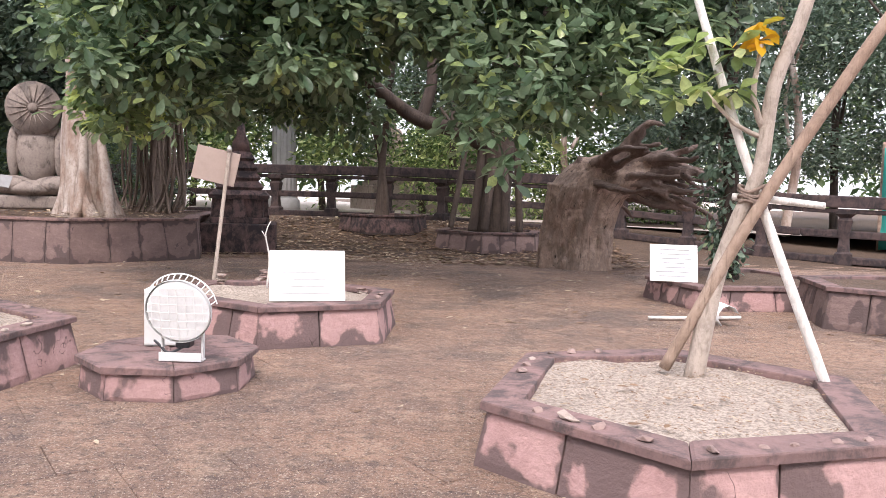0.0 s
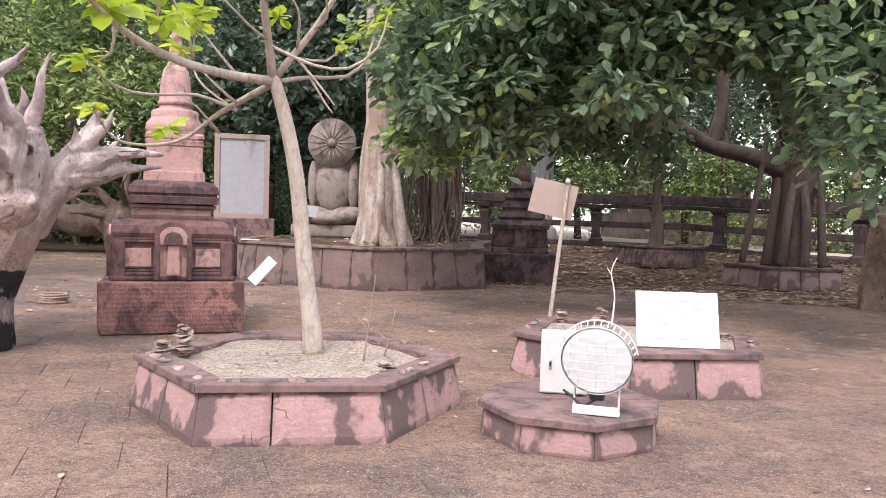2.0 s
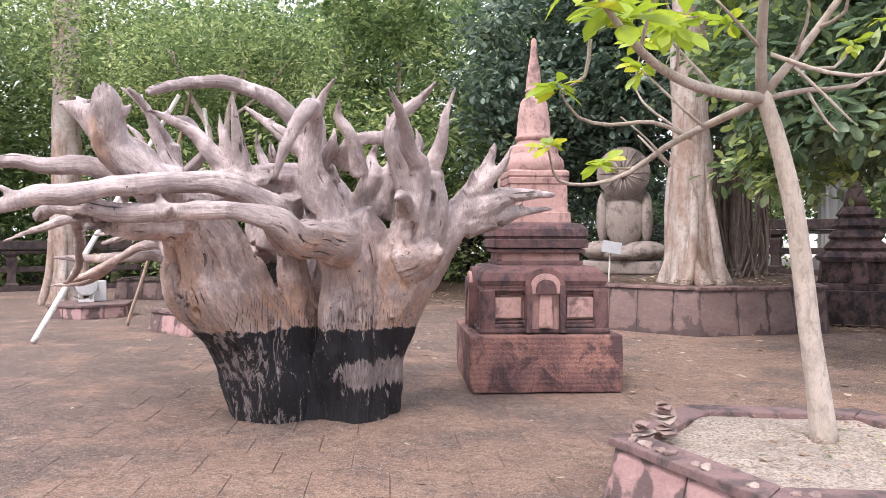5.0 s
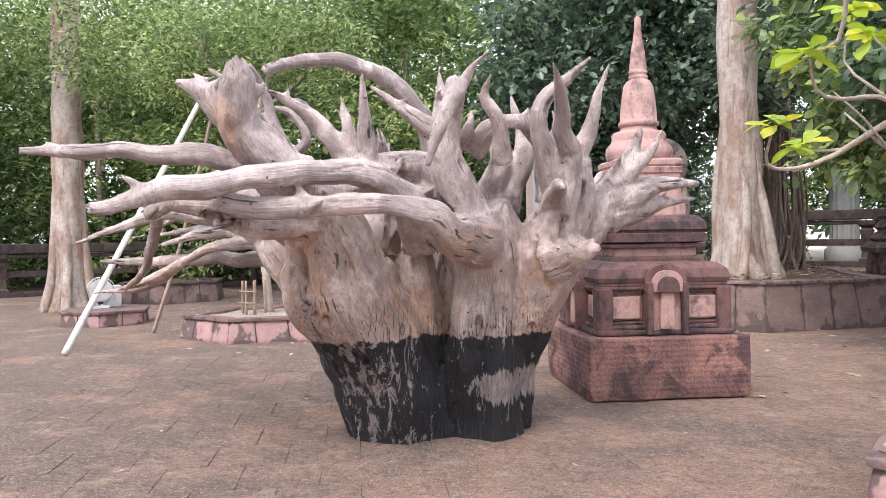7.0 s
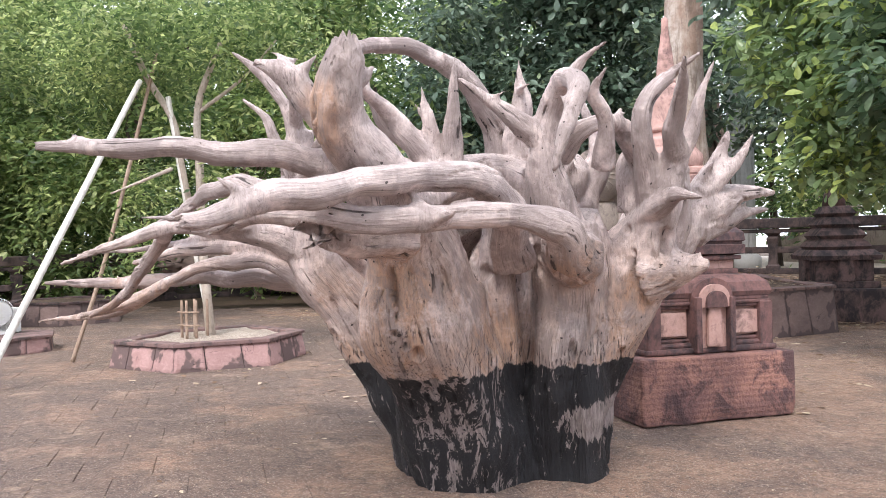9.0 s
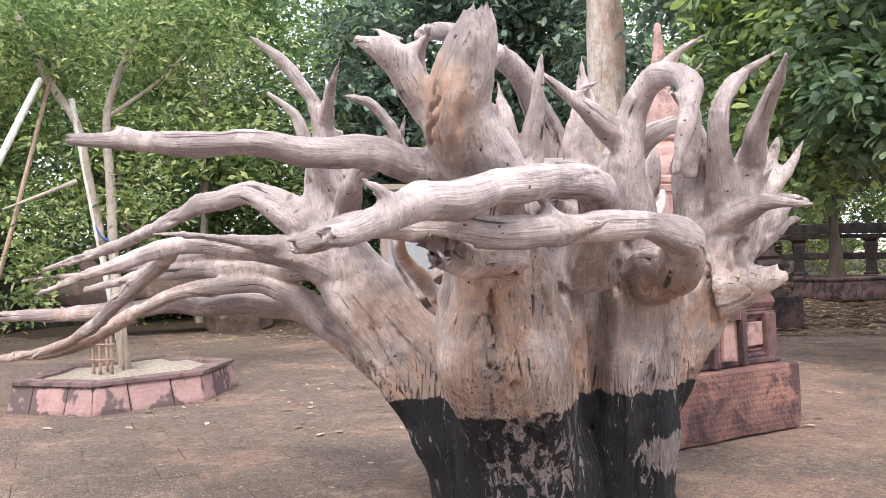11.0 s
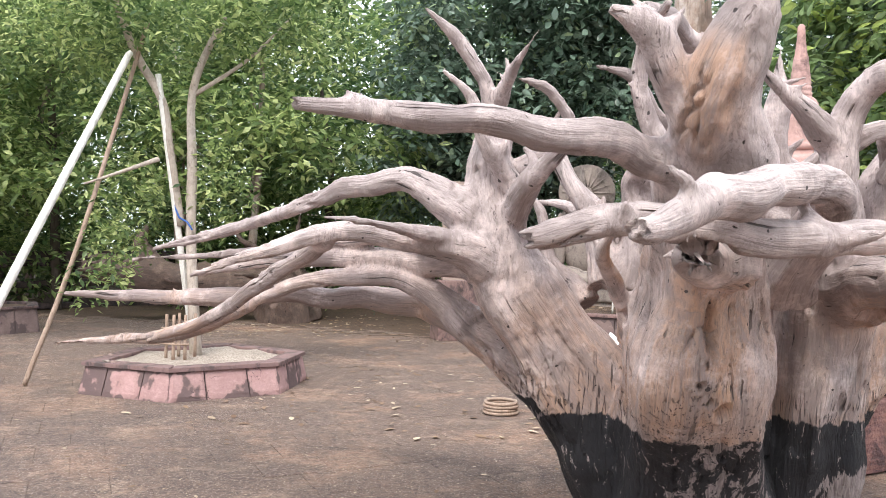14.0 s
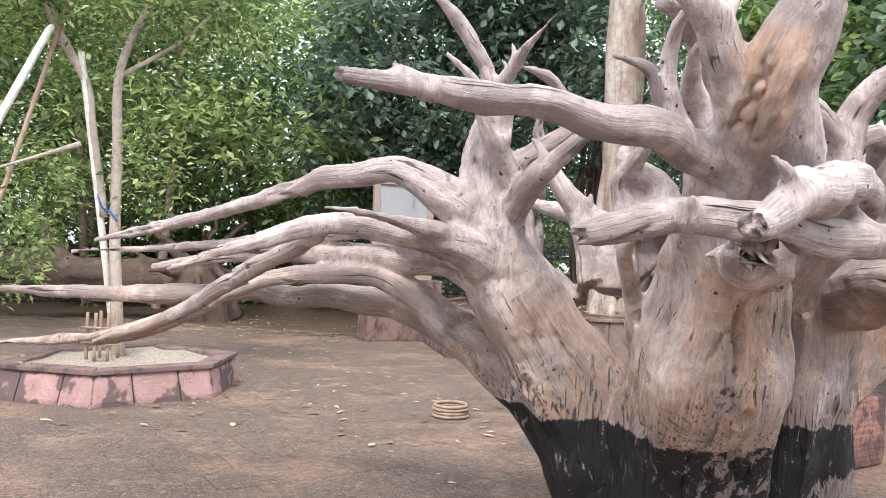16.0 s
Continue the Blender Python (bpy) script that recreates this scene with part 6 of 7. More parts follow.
tips = [(-5.01, 5.02, 2.36, 1.0), (-5.21, 5.32, 2.08, 0.75), (-5.14, 6.1, 2.02, 0.95), (-4.6, 4.38, 2.74, 1.3), (-4.48, 4.62, 2.56, 1.3), (-4.62, 4.75, 2.7, 1.2), (-4.35, 4.95, 2.58, 1.0), (-4.42, 5.45, 2.76, 1.0), (-4.75, 5.0, 2.72, 1.0), (-4.3, 5.0, 2.95, 1.0), (-4.45, 5.1, 2.86, 0.9), (-4.6, 5.6, 2.77, 0.9),
        (-4.4, 6.5, 2.98, 0.8), (-4.85, 6.0, 2.78, 0.9), (-3.6, 5.7, 2.96, 0.7), (-3.42, 6.2, 2.8, 0.6), (-3.62, 6.05, 2.62, 0.55), (-3.9, 5.55, 3.0, 0.8), (-4.75, 5.7, 2.56, 0.8), (-3.2, 5.9, 2.82, 0.5), (-4.9, 4.8, 2.95, 1.0), (-4.1, 5.3, 3.05, 0.9)]
rosettes("leaves", [(x - B0[0], y - B0[1], z - B0[2], k) for x, y, z, k in tips], 0.20, LIME, 11, crooked, "lime-green soft leaves", 12)

# the vine-covered tree
vine = tree((4.1, 11.3, 0.28), "tree trunk thickly wrapped in dark climbing leaves", DARKBARK,
            [("trunk", ((4.05, 11.3, 0.2, 0.12), (3.95, 11.3, 2.4, 0.10), (3.8, 11.3, 5.5, 0.09)))])
crown(vine, cloud_of(gen, [(3.98, 11.3, 0.9, 0.26, 0.26, 0.6), (3.95, 11.3, 2.0, 0.42, 0.36, 0.9), (3.85, 11.35, 3.6, 0.6, 0.45, 1.2), (3.9, 11.5, 5.2, 1.2, 1.0, 1.0)], 1500, 0.3), 0.12, DARKLEAF, 6, LEAF_BIG, 15, 0.12, "dark hanging leaves", 1.2)

# the trees at the left
left_tree = tree((-20.05, 11.5, 0.0), "stout pale tree trunk with a flared fluted foot", BANYAN,
                 [("trunk", ((-20.1, 11.5, -0.05, 0.55), (-20.1, 11.5, 0.6, 0.40), (-20.05, 11.45, 2.5, 0.33), (-20.1, 11.5, 7.5, 0.28)))]
                 + [("buttress", ((-20.1 + 0.62 * math.cos(a), 11.5 + 0.6 * math.sin(a), -0.03, 0.1), (-20.1 + 0.42 * math.cos(a), 11.5 + 0.4 * math.sin(a), 0.8, 0.1), (-20.08 + 0.3 * math.cos(a), 11.47 + 0.28 * math.sin(a), 2.4, 0.07))) for a in (0.4, 1.4, 2.5, 3.6, 4.6, 5.5)])
crown(left_tree, cloud_of(gen, [(-19.5, 11.8, 6.4, 2.6, 2.2, 1.8), (-18.0, 11.5, 5.6, 1.6, 1.4, 1.4)], 1500), 0.14, LIGHTLEAF, 7, LEAF_SMALL, 16, 0.3, "light green leaves")
staked = tree((-13.25, 10.18, 0.33), "staked grey sapling with light green leaves", PALEBARK,
              [("trunk", ((-13.21, 10.2, 0.3, 0.075), (-13.28, 10.15, 1.6, 0.062), (-13.3, 10.15, 2.6, 0.06), (-13.3, 10.15, 3.6, 0.05), (-13.0, 10.3, 4.5, 0.04))),
               ("branch", ((-13.4, 10.1, 1.9, 0.05), (-13.52, 10.02, 2.8, 0.05), (-13.62, 9.99, 3.4, 0.05), (-13.9, 9.83, 3.97, 0.05), (-14.1, 9.6, 4.7, 0.04))),
               ("branch", ((-13.62, 9.95, 2.7, 0.03), (-14.0, 9.7, 2.5, 0.02), (-14.3, 9.5, 2.35, 0.012))),
               ("branch", ((-13.3, 10.15, 3.5, 0.03), (-12.7, 10.4, 4.0, 0.02), (-12.2, 10.6, 4.6, 0.012)))], lobes=0.1)
crown(staked, cloud_of(gen, [(-13.6, 10.0, 4.7, 1.7, 1.2, 0.9), (-14.6, 9.9, 4.4, 1.0, 0.9, 0.7), (-12.4, 10.6, 4.6, 1.0, 0.9, 0.7), (-14.3, 10.3, 2.2, 0.6, 0.5, 0.8), (-13.0, 10.4, 2.4, 0.4, 0.4, 0.6), (-14.2, 9.7, 1.5, 0.35, 0.35, 0.6)], 1500, 0.2), 0.11, LIGHTLEAF, 7, LEAF_SMALL, 17, 0.2, "light green leaves")
for label, pts, mat in (("long whitewashed bamboo pole propping the staked sapling", ((-14.02, 7.18, 0.0, 0.045), (-13.9, 8.4, 2.0, 0.042), (-13.75, 9.5, 3.85, 0.038)), WHITEPOLE),
                        ("thin brown bamboo pole leaning on the staked sapling", ((-14.85, 9.3, 0.0, 0.03), (-14.4, 9.55, 1.6, 0.028), (-13.75, 9.85, 4.3, 0.024)), BAMBOO),
                        ("whitewashed bamboo stake beside the sapling", ((-13.35, 10.4, 0.33, 0.04), (-13.45, 10.08, 2.0, 0.04), (-13.66, 9.95, 3.7, 0.036)), WHITEPOLE)):
    x, y, z, _ = pts[0]
    prop = thing("bamboo_prop", (x, y, z), label, "pole", "sapling props")
    rod("pole", [(a - x, b - y, c - z + 0.02, r) for a, b, c, r in pts], mat, prop, lobes=0.05)
cord = thing("cord", (-13.45, 10.1, 1.95), "blue cord tied round stake and sapling", "cord")
rod("loop", [(0.0, -0.06, 0.2, 0.012), (0.06, -0.06, 0.05, 0.012), (0.14, -0.02, 0.0, 0.012), (0.22, -0.03, -0.1, 0.01)], BLUE, cord, seg=6)
fence = thing("sapling_guard", (-13.35, 9.75, 0.33), "small bamboo guard of stakes and rails", "guard")
for k, (x, y) in enumerate(((0.0, 0.0), (0.12, -0.05), (0.24, 0.0), (0.02, 0.25), (0.22, 0.27))):
    rod("stake", [(x, y, 0.0, 0.02), (x, y, 0.52, 0.018)], BAMBOO, fence)
for z in (0.18, 0.36):
    rod("rail", [(-0.05, -0.02, z, 0.012), (0.12, -0.07, z, 0.012), (0.3, -0.02, z, 0.012)], BAMBOO, fence)

# woods beyond the balustrade, and an unseen band behind the camera
bands = [("left", LIGHTLEAF, 0.25, 12, (-29.0, -12.0), (16.0, 23.0), (0.4, 8.5), 5600, 31, 0.22),
         ("left", FARLEAF, 0.34, 14, (-40.0, -13.0), (24.0, 31.0), (0.3, 11.0), 3600, 35, -0.05),
         ("left", LIGHTLEAF, 0.32, 14, (-40.0, -27.5), (3.0, 24.0), (0.2, 11.0), 8000, 36, -0.25),
         ("back", FARLEAF, 0.26, 15, (-16.0, 7.0), (24.5, 30.0), (2.3, 11.0), 3600, 32, 0.05),
         ("far", FARLEAF, 0.5, 13, (-44.0, 24.0), (32.0, 42.0), (1.5, 17.0), 4200, 33, 0.05),
         # never in view: added behind the camera to cut the frontal light
         ("behind", FARLEAF, 0.6, 12, (-26.0, 16.0), (-15.0, -8.0), (0.2, 9.0), 900, 37, -0.1),
         ("back", LIGHTLEAF, 0.20, 14, (-16.0, 8.0), (24.3, 26.5), (0.7, 3.2), 1500, 38, 0.0),
         ("right", DARKLEAF, 0.20, 14, (5.0, 18.0), (19.3, 26.0), (2.4, 10.0), 5500, 34, 0.0)]
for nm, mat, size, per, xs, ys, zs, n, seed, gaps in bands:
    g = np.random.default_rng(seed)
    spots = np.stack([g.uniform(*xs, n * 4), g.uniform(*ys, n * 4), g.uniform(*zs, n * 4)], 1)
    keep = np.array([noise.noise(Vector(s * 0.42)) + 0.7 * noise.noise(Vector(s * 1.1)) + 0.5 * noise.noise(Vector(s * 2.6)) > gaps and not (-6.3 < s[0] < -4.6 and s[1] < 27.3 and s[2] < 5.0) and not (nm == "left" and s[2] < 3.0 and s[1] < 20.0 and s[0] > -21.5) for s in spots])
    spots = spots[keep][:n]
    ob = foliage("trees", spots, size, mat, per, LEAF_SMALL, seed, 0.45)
    tagged(ob, "dense green woods behind the balustrade, and an unseen light-blocking band" if nm != "left" else "bright green trees and shrubs along the court", "trees", kind="stuff")
g = random.Random(77)
for k in range(24):
    x = g.uniform(-28, 18)
    y = g.uniform(17.5, 23) if x < -15 else (g.uniform(24.5, 30) if x < 6 else g.uniform(18.5, 25))
    h = g.uniform(6, 10)
    tree((x, y, rise(x, y) - 0.05), "slim brown tree trunk in the woods", DARKBARK if k % 2 else BANYAN,
         [("trunk", ((x, y, rise(x, y) - 0.1, 0.13), (x + g.uniform(-0.3, 0.3), y, h * 0.5, 0.10), (x + g.uniform(-0.8, 0.8), y, h, 0.05))),
          ("limb", ((x, y, h * 0.4, 0.06), (x + g.uniform(-0.9, 0.9), y + 0.3, h * 0.6, 0.05), (x + g.uniform(-1.8, 1.8), y, h * 0.8, 0.03)))], seg=7)
hedge = np.random.default_rng(8)
spots = np.stack([hedge.uniform(-13.5, -7.0, 1100), hedge.uniform(19.5, 21.5, 1100), hedge.uniform(0.4, 3.2, 1100)], 1)
tagged(foliage("hedge", spots, 0.11, DARKLEAF, 14, LEAF_SMALL, 41, 0.35), "dark dense hedge behind the statue", "hedge", kind="stuff")


# ---- floodlights, signs, small things ----
def floodlight(x, y, z, turn, label, with_box=True):
    ob = thing("floodlight", (x, y, z), label, "floodlight", "floodlights", turn)
    ob.scale = (0.94, 0.94, 0.94)
    bm = bmesh.new()
    tilt = Matrix.Translation((0, 0, 0.36)) @ Matrix.Rotation(radians(12), 4, "X")
    prof = [(0.05, 0.21), (0.10, 0.19), (0.17, 0.10), (0.215, 0.0), (0.225, -0.015), (0.225, -0.04)]
    seg, verts = 32, []
    for r, d in prof:
        for k in range(seg):
            a = 2 * math.pi * k / seg
            verts.append(bm.verts.new(tilt @ Vector((r * math.cos(a), d, r * math.sin(a)))))
    for i in range(len(prof) - 1):
        for k in range(seg):
            bm.faces.new((verts[i * seg + k], verts[i * seg + (k + 1) % seg], verts[(i + 1) * seg + (k + 1) % seg], verts[(i + 1) * seg + k]))
    bm.faces.new(verts[:seg][::-1])
    part("housing", bm, ENAMEL, ob, "white enamelled bowl", True)
    bm = bmesh.new()
    bmesh.ops.create_cone(bm, cap_ends=True, segments=32, radius1=0.218, radius2=0.21, depth=0.012, matrix=tilt @ pose(0, -0.03, 0, 90, 0, 0))
    part("front_glass", bm, LENS, ob, "ribbed white front glass")
    guard = part("wire_guard", bmesh.new(), WHITE, ob, "white wire grille")
    verts, faces = [], []
    for k in range(-3, 4):
        o = k * 0.058
        half = math.sqrt(max(0.001, 0.21 ** 2 - o * o))
        for flip in (0, 1):
            pts = [((o, -0.05 - 0.015 * (1 - abs(t)), half * t) if flip else (half * t, -0.05 - 0.015 * (1 - abs(t)), o)) for t in (-1, -0.5, 0, 0.5, 1)]
            tube(verts, faces, smooth_line([(*(tilt @ Vector(p)), 0.0018) for p in pts], 0.05), 5)
    for k in range(16):
        a = math.pi * (0.08 + 0.84 * k / 15)
        p = tilt @ Vector((0.232 * math.cos(a), -0.03, 0.232 * math.sin(a)))
        q = tilt @ Vector((0.25 * math.cos(a), 0.03, 0.25 * math.sin(a)))
        tube(verts, faces, np.array([(*p, 0.004), (*q, 0.004)]), 5)
    arc = [(*(tilt @ Vector((0.25 * math.cos(t), 0.03, 0.25 * math.sin(t)))), 0.005) for t in (math.pi * (0.05 + 0.9 * j / 10) for j in range(11))]
    tube(verts, faces, smooth_line(arc, 0.05), 5)
    guard.data.from_pydata([tuple(v) for v in verts], [], faces)
    bm = bmesh.new()
    for k in (-1, 1):
        box(bm, (0.012, 0.04, 0.32), (0.14 * k, 0.06, 0.16), 0, 0.002)
    box(bm, (0.30, 0.07, 0.012), (0, 0.05, 0.01), 0, 0.002)
    box(bm, (0.29, 0.012, 0.06), (0, -0.0, 0.035), 0, 0.002)
    part("bracket", bm, ENAMEL, ob, "white steel bracket")
    boxed("lamp_holder", (0.10, 0.12, 0.09), (0, 0.10, 0.13), BLACKPLASTIC, ob, "black lamp holder", bevel=0.02)
    rod("cable", [(0.02, 0.1, 0.1, 0.009), (-0.08, 0.02, 0.06, 0.009), (-0.16, 0.06, 0.1, 0.009), (-0.22, 0.12, 0.12, 0.009)], BLACKPLASTIC, ob, "black cable", 6, 0.03)
    if with_box:
        cab = thing("control_box", (x - 0.29 * math.cos(radians(turn)) + 0.02, y - 0.29 * math.sin(radians(turn)) + 0.56, z), "pale grey steel switch box beside the floodlight", "switch box", turn=turn + 8)
        boxed("casing", (0.31, 0.19, 0.40), (0, 0, 0.205), ENAMEL, cab, bevel=0.008)
        boxed("lid", (0.29, 0.012, 0.38), (0, -0.102, 0.205), ENAMEL, cab, bevel=0.004)
        boxed("latch", (0.02, 0.012, 0.06), (-0.09, -0.113, 0.20), CHROME, cab, "steel latch")
        boxed("keyhole", (0.010, 0.004, 0.026), (-0.09, -0.121, 0.205), BLACKPLASTIC, cab)
    return ob


floodlight(-1.60, 5.34, 0.222, 0, "round white floodlight with a wire grille on a low plinth")
floodlight(-17.0, 9.95, 0.272, 60, "round white floodlight on a low plinth")


def bars(parent, width, height, rows, material, y=-0.012, seed=1):
    g2 = random.Random(seed)
    for r in range(rows):
        z = height * (0.5 - (r + 1) / (rows + 1))
        long = width * g2.uniform(0.45, 0.75)
        boxed("text_line", (long, 0.003, height * 0.022), (g2.uniform(-0.03, 0.03), y, z), material, parent, "faded line of writing", bevel=0.0)


sign = thing("sign_board", (-1.15, 7.30, 0.36), "white notice board leaning back on the planter's edge", "sign", turn=14)
panel = boxed("panel", (0.665, 0.018, 0.46), (0, 0, 0), WHITE, sign, "white board with faint grey writing", bevel=0.003)
panel.matrix_local = pose(0, 0, 0.225, -18, 0, 0)
bars(panel, 0.66, 0.44, 6, INK, seed=3)
rod("rear_strut", [(0, 0.28, 0.0, 0.012), (0, 0.10, 0.32, 0.012)], GREYWOOD, sign)
sign = thing("sign_board", (3.02, 10.50, 0.30), "white notice sheet with grey writing leaning on the planter", "sign", turn=-8)
panel = boxed("panel", (0.60, 0.015, 0.50), (0, 0, 0), WHITE, sign, bevel=0.003)
panel.matrix_local = pose(0, 0, 0.23, -22, 0, 0)
bars(panel, 0.58, 0.48, 7, GREYPANEL, seed=5)
rod("rear_strut", [(0, 0.30, 0.0, 0.012), (0, 0.10, 0.34, 0.012)], GREYWOOD, sign)
post = thing("sign_post", (-2.40, 8.62, 0.34), "tan board on a thin leaning metal pole", "sign")
rod("pole", [(0, 0, -0.02, 0.022), (0.12, 0.14, 1.40, 0.020)], PALEBARK, post, "pale grey pole")
turned("pole_cap", [(0.03, 1.39), (0.03, 1.43), (0.01, 1.46)], CHROME, post, "", 10, (0.12, 0.14))
tan_panel = boxed("board", (0.46, 0.02, 0.36), (0, 0, 0), TANBOARD, post, "plain tan board back", bevel=0.003)
tan_panel.matrix_local = pose(-0.03, 0.16, 1.24, 0, 12, 6)
wand = thing("dry_twig", (-1.75, 8.3, 0.34), "thin crooked dry twig standing in gravel", "twig")
rod("stem", [(0, 0, 0, 0.012), (0.02, 0, 0.3, 0.009), (-0.02, 0, 0.55, 0.007), (0.03, 0.01, 0.68, 0.005)], WHITEPOLE, wand, seg=6, step=0.05)
rod("side_twig", [(-0.01, 0, 0.5, 0.006), (-0.06, 0, 0.58, 0.004)], WHITEPOLE, wand, seg=5)
for x, y, h in ((-3.28, 5.8, 0.62), (-3.2, 6.0, 0.35)):
    wand = thing("dry_twig", (x, y, 0.33), "thin brown seedling stem in gravel", "twig")
    rod("stem", [(0, 0, 0, 0.008), (0.04, 0, h * 0.5, 0.006), (0.07, 0.02, h, 0.004)], BAMBOO, wand, seg=6, step=0.05)
    rod("side_twig", [(0.03, 0, h * 0.35, 0.004), (-0.05, 0, h * 0.5, 0.003)], BAMBOO, wand, seg=5)
label_sign = thing("tilted_sign", (-8.12, 14.4, 0.72), "small grey plaque tilted on a thin white stake", "sign", turn=20)
rod("stake", [(0, 0, 0, 0.016), (0.02, 0, 0.56, 0.016)], WHITEPOLE, label_sign)
plate = boxed("plate", (0.34, 0.02, 0.26), (0, 0, 0), GREYCONC, label_sign, bevel=0.003)
plate.matrix_local = pose(0.05, -0.03, 0.64, -35, 10, 0)
lean = thing("fallen_sign", (-8.25, 13.0, 0.0), "white board leaning against the large planter", "sign", turn=8)
plate = boxed("plate", (0.20, 0.03, 0.55), (0, 0, 0), WHITE, lean, bevel=0.003)
plate.matrix_local = pose(0, 0, 0.27, -20, 38, 0)
board2 = thing("fallen_sign", (-9.0, 13.85, 0.77), "small white sheet lying on the large planter", "sign")
boxed("plate", (0.35, 0.2, 0.02), (0, 0, 0.012), WHITE, board2, turn=20)
paper = thing("paper_sheet", (3.1, 8.95, 0.0), "curled white paper sheet beside a stick on the paving", "paper")
verts = [(0.11 * math.cos(a), 0.3 * b, 0.16 + 0.12 * math.sin(a) - 0.04) for b in (-1, 1) for a in (math.pi * (0.1 + 0.2 * k) for k in range(7))]
sheet = raw("sheet", verts, [(k, k + 1, 8 + k, 7 + k) for k in range(6)], WHITE, paper, "", True)
sheet.modifiers.new("thickness", "SOLIDIFY").thickness = 0.004
rod("stick", [(-0.75, 0.1, 0.03, 0.02), (-0.3, 0.12, 0.035, 0.02), (0.35, 0.3, 0.03, 0.02)], WHITEPOLE, paper)
coil = thing("rope_coil", (-9.37, 9.35, 0.0), "flat coil of pale rope on the paving", "rope")
for k in range(4):
    ring = [((0.17 - 0.012 * (k % 2)) * math.cos(a), 0.17 * math.sin(a), 0.022 + 0.032 * k, 0.018) for a in (2 * math.pi * j / 16 for j in range(17))]
    rod("turn", ring, BAMBOO, coil, seg=7, step=0.04)


def pebble(bm, x, y, z, r, g2, flat=0.36):
    m = pose(x, y, z + r * flat * 0.8, g2.uniform(-12, 12), g2.uniform(-12, 12), g2.uniform(0, 360)) @ Matrix.Diagonal((r * g2.uniform(0.8, 1.5), r * g2.uniform(0.7, 1.0), r * flat, 1))
    made = bmesh.ops.create_icosphere(bm, subdivisions=1, radius=1.0, matrix=m)["verts"]
    for v in made:
        v.co += Vector((noise.noise(v.co * 31), noise.noise(v.co * 31 + Vector((5, 0, 0))), noise.noise(v.co * 31 + Vector((0, 7, 0))))) * r * 0.45


def rim_stones(poly, height, spots, seed):
    """Loose stones laid on a planter's coping: spots are (side, along, radius)."""
    g2 = random.Random(seed)
    for s, t, r in spots:
        top = inward(poly, 0.10)
        a, b = Vector(top[s]), Vector(top[(s + 1) % len(top)])
        p = a.lerp(b, t)
        bm = bmesh.new()
        pebble(bm, 0, 0, 0, r * g2.uniform(0.45, 0.8), g2)
        ob = part("stone", bm, PALE if g2.random() < 0.3 else CAIRN, None)
        ob.location = (p.x, p.y, height - 0.004)
        tagged(ob, "loose rough stone lying on a planter's coping", "stone", "loose stones")


def cairn(x, y, z, count, seed, r=0.09):
    g2 = random.Random(seed)
    ob = thing("cairn", (x, y, z), "small cairn of stacked flat stones", "cairn", "stone cairns")
    h = 0.0
    for k in range(count):
        bm = bmesh.new()
        pebble(bm, g2.uniform(-0.02, 0.02), g2.uniform(-0.02, 0.02), h, r * g2.uniform(0.75, 1.1), g2, 0.17)
        part("flat_stone", bm, CAIRN if g2.random() < 0.8 else PALE, ob)
        h, r = h + r * 0.30, r * 0.94


rim_stones(PL_A, 0.33, [(5, 0.15, 0.05), (5, 0.45, 0.06), (5, 0.30, 0.05), (4, 0.9, 0.06), (4, 0.75, 0.06), (4, 0.55, 0.055), (0, 0.25, 0.05), (0, 0.42, 0.06), (0, 0.58, 0.05), (0, 0.8, 0.06), (1, 0.1, 0.07), (1, 0.35, 0.045), (1, 0.5, 0.045), (1, 0.72, 0.05), (1, 0.88, 0.045)], 3)
rim_stones(PL_B, 0.36, [(0, 0.08, 0.07), (0, 0.16, 0.05), (0, 0.2, 0.07), (0, 0.3, 0.05), (0, 0.36, 0.06), (0, 0.55, 0.05), (0, 0.62, 0.06), (0, 0.9, 0.05), (1, 0.1, 0.05), (1, 0.18, 0.05), (1, 0.5, 0.07), (1, 0.55, 0.055), (2, 0.3, 0.05), (2, 0.4, 0.06), (2, 0.6, 0.045), (3, 0.2, 0.05), (3, 0.55, 0.06), (5, 0.9, 0.07), (5, 0.8, 0.05)], 4)
rim_stones(PL_C, 0.36, [(2, 0.3, 0.07), (2, 0.55, 0.06), (5, 0.2, 0.05), (5, 0.5, 0.06), (4, 0.4, 0.06), (3, 0.5, 0.05), (5, 0.75, 0.05)], 6)
rim_stones(PL_D, 0.36, [(0, 0.2, 0.07), (0, 0.3, 0.06), (5, 0.6, 0.06), (1, 0.4, 0.04)], 7)
cairn(-4.52, 5.45, 0.35, 10, 2, 0.085)
cairn(-4.62, 5.34, 0.35, 5, 12, 0.075)
cairn(-2.25, 8.42, 0.35, 7, 3, 0.075)
cairn(-1.9, 8.75, 0.35, 6, 4, 0.08)
cairn(-0.75, 7.95, 0.35, 3, 5, 0.07)
cairn(-3.0, 5.5, 0.35, 3, 6, 0.06)

# ---- litter ----


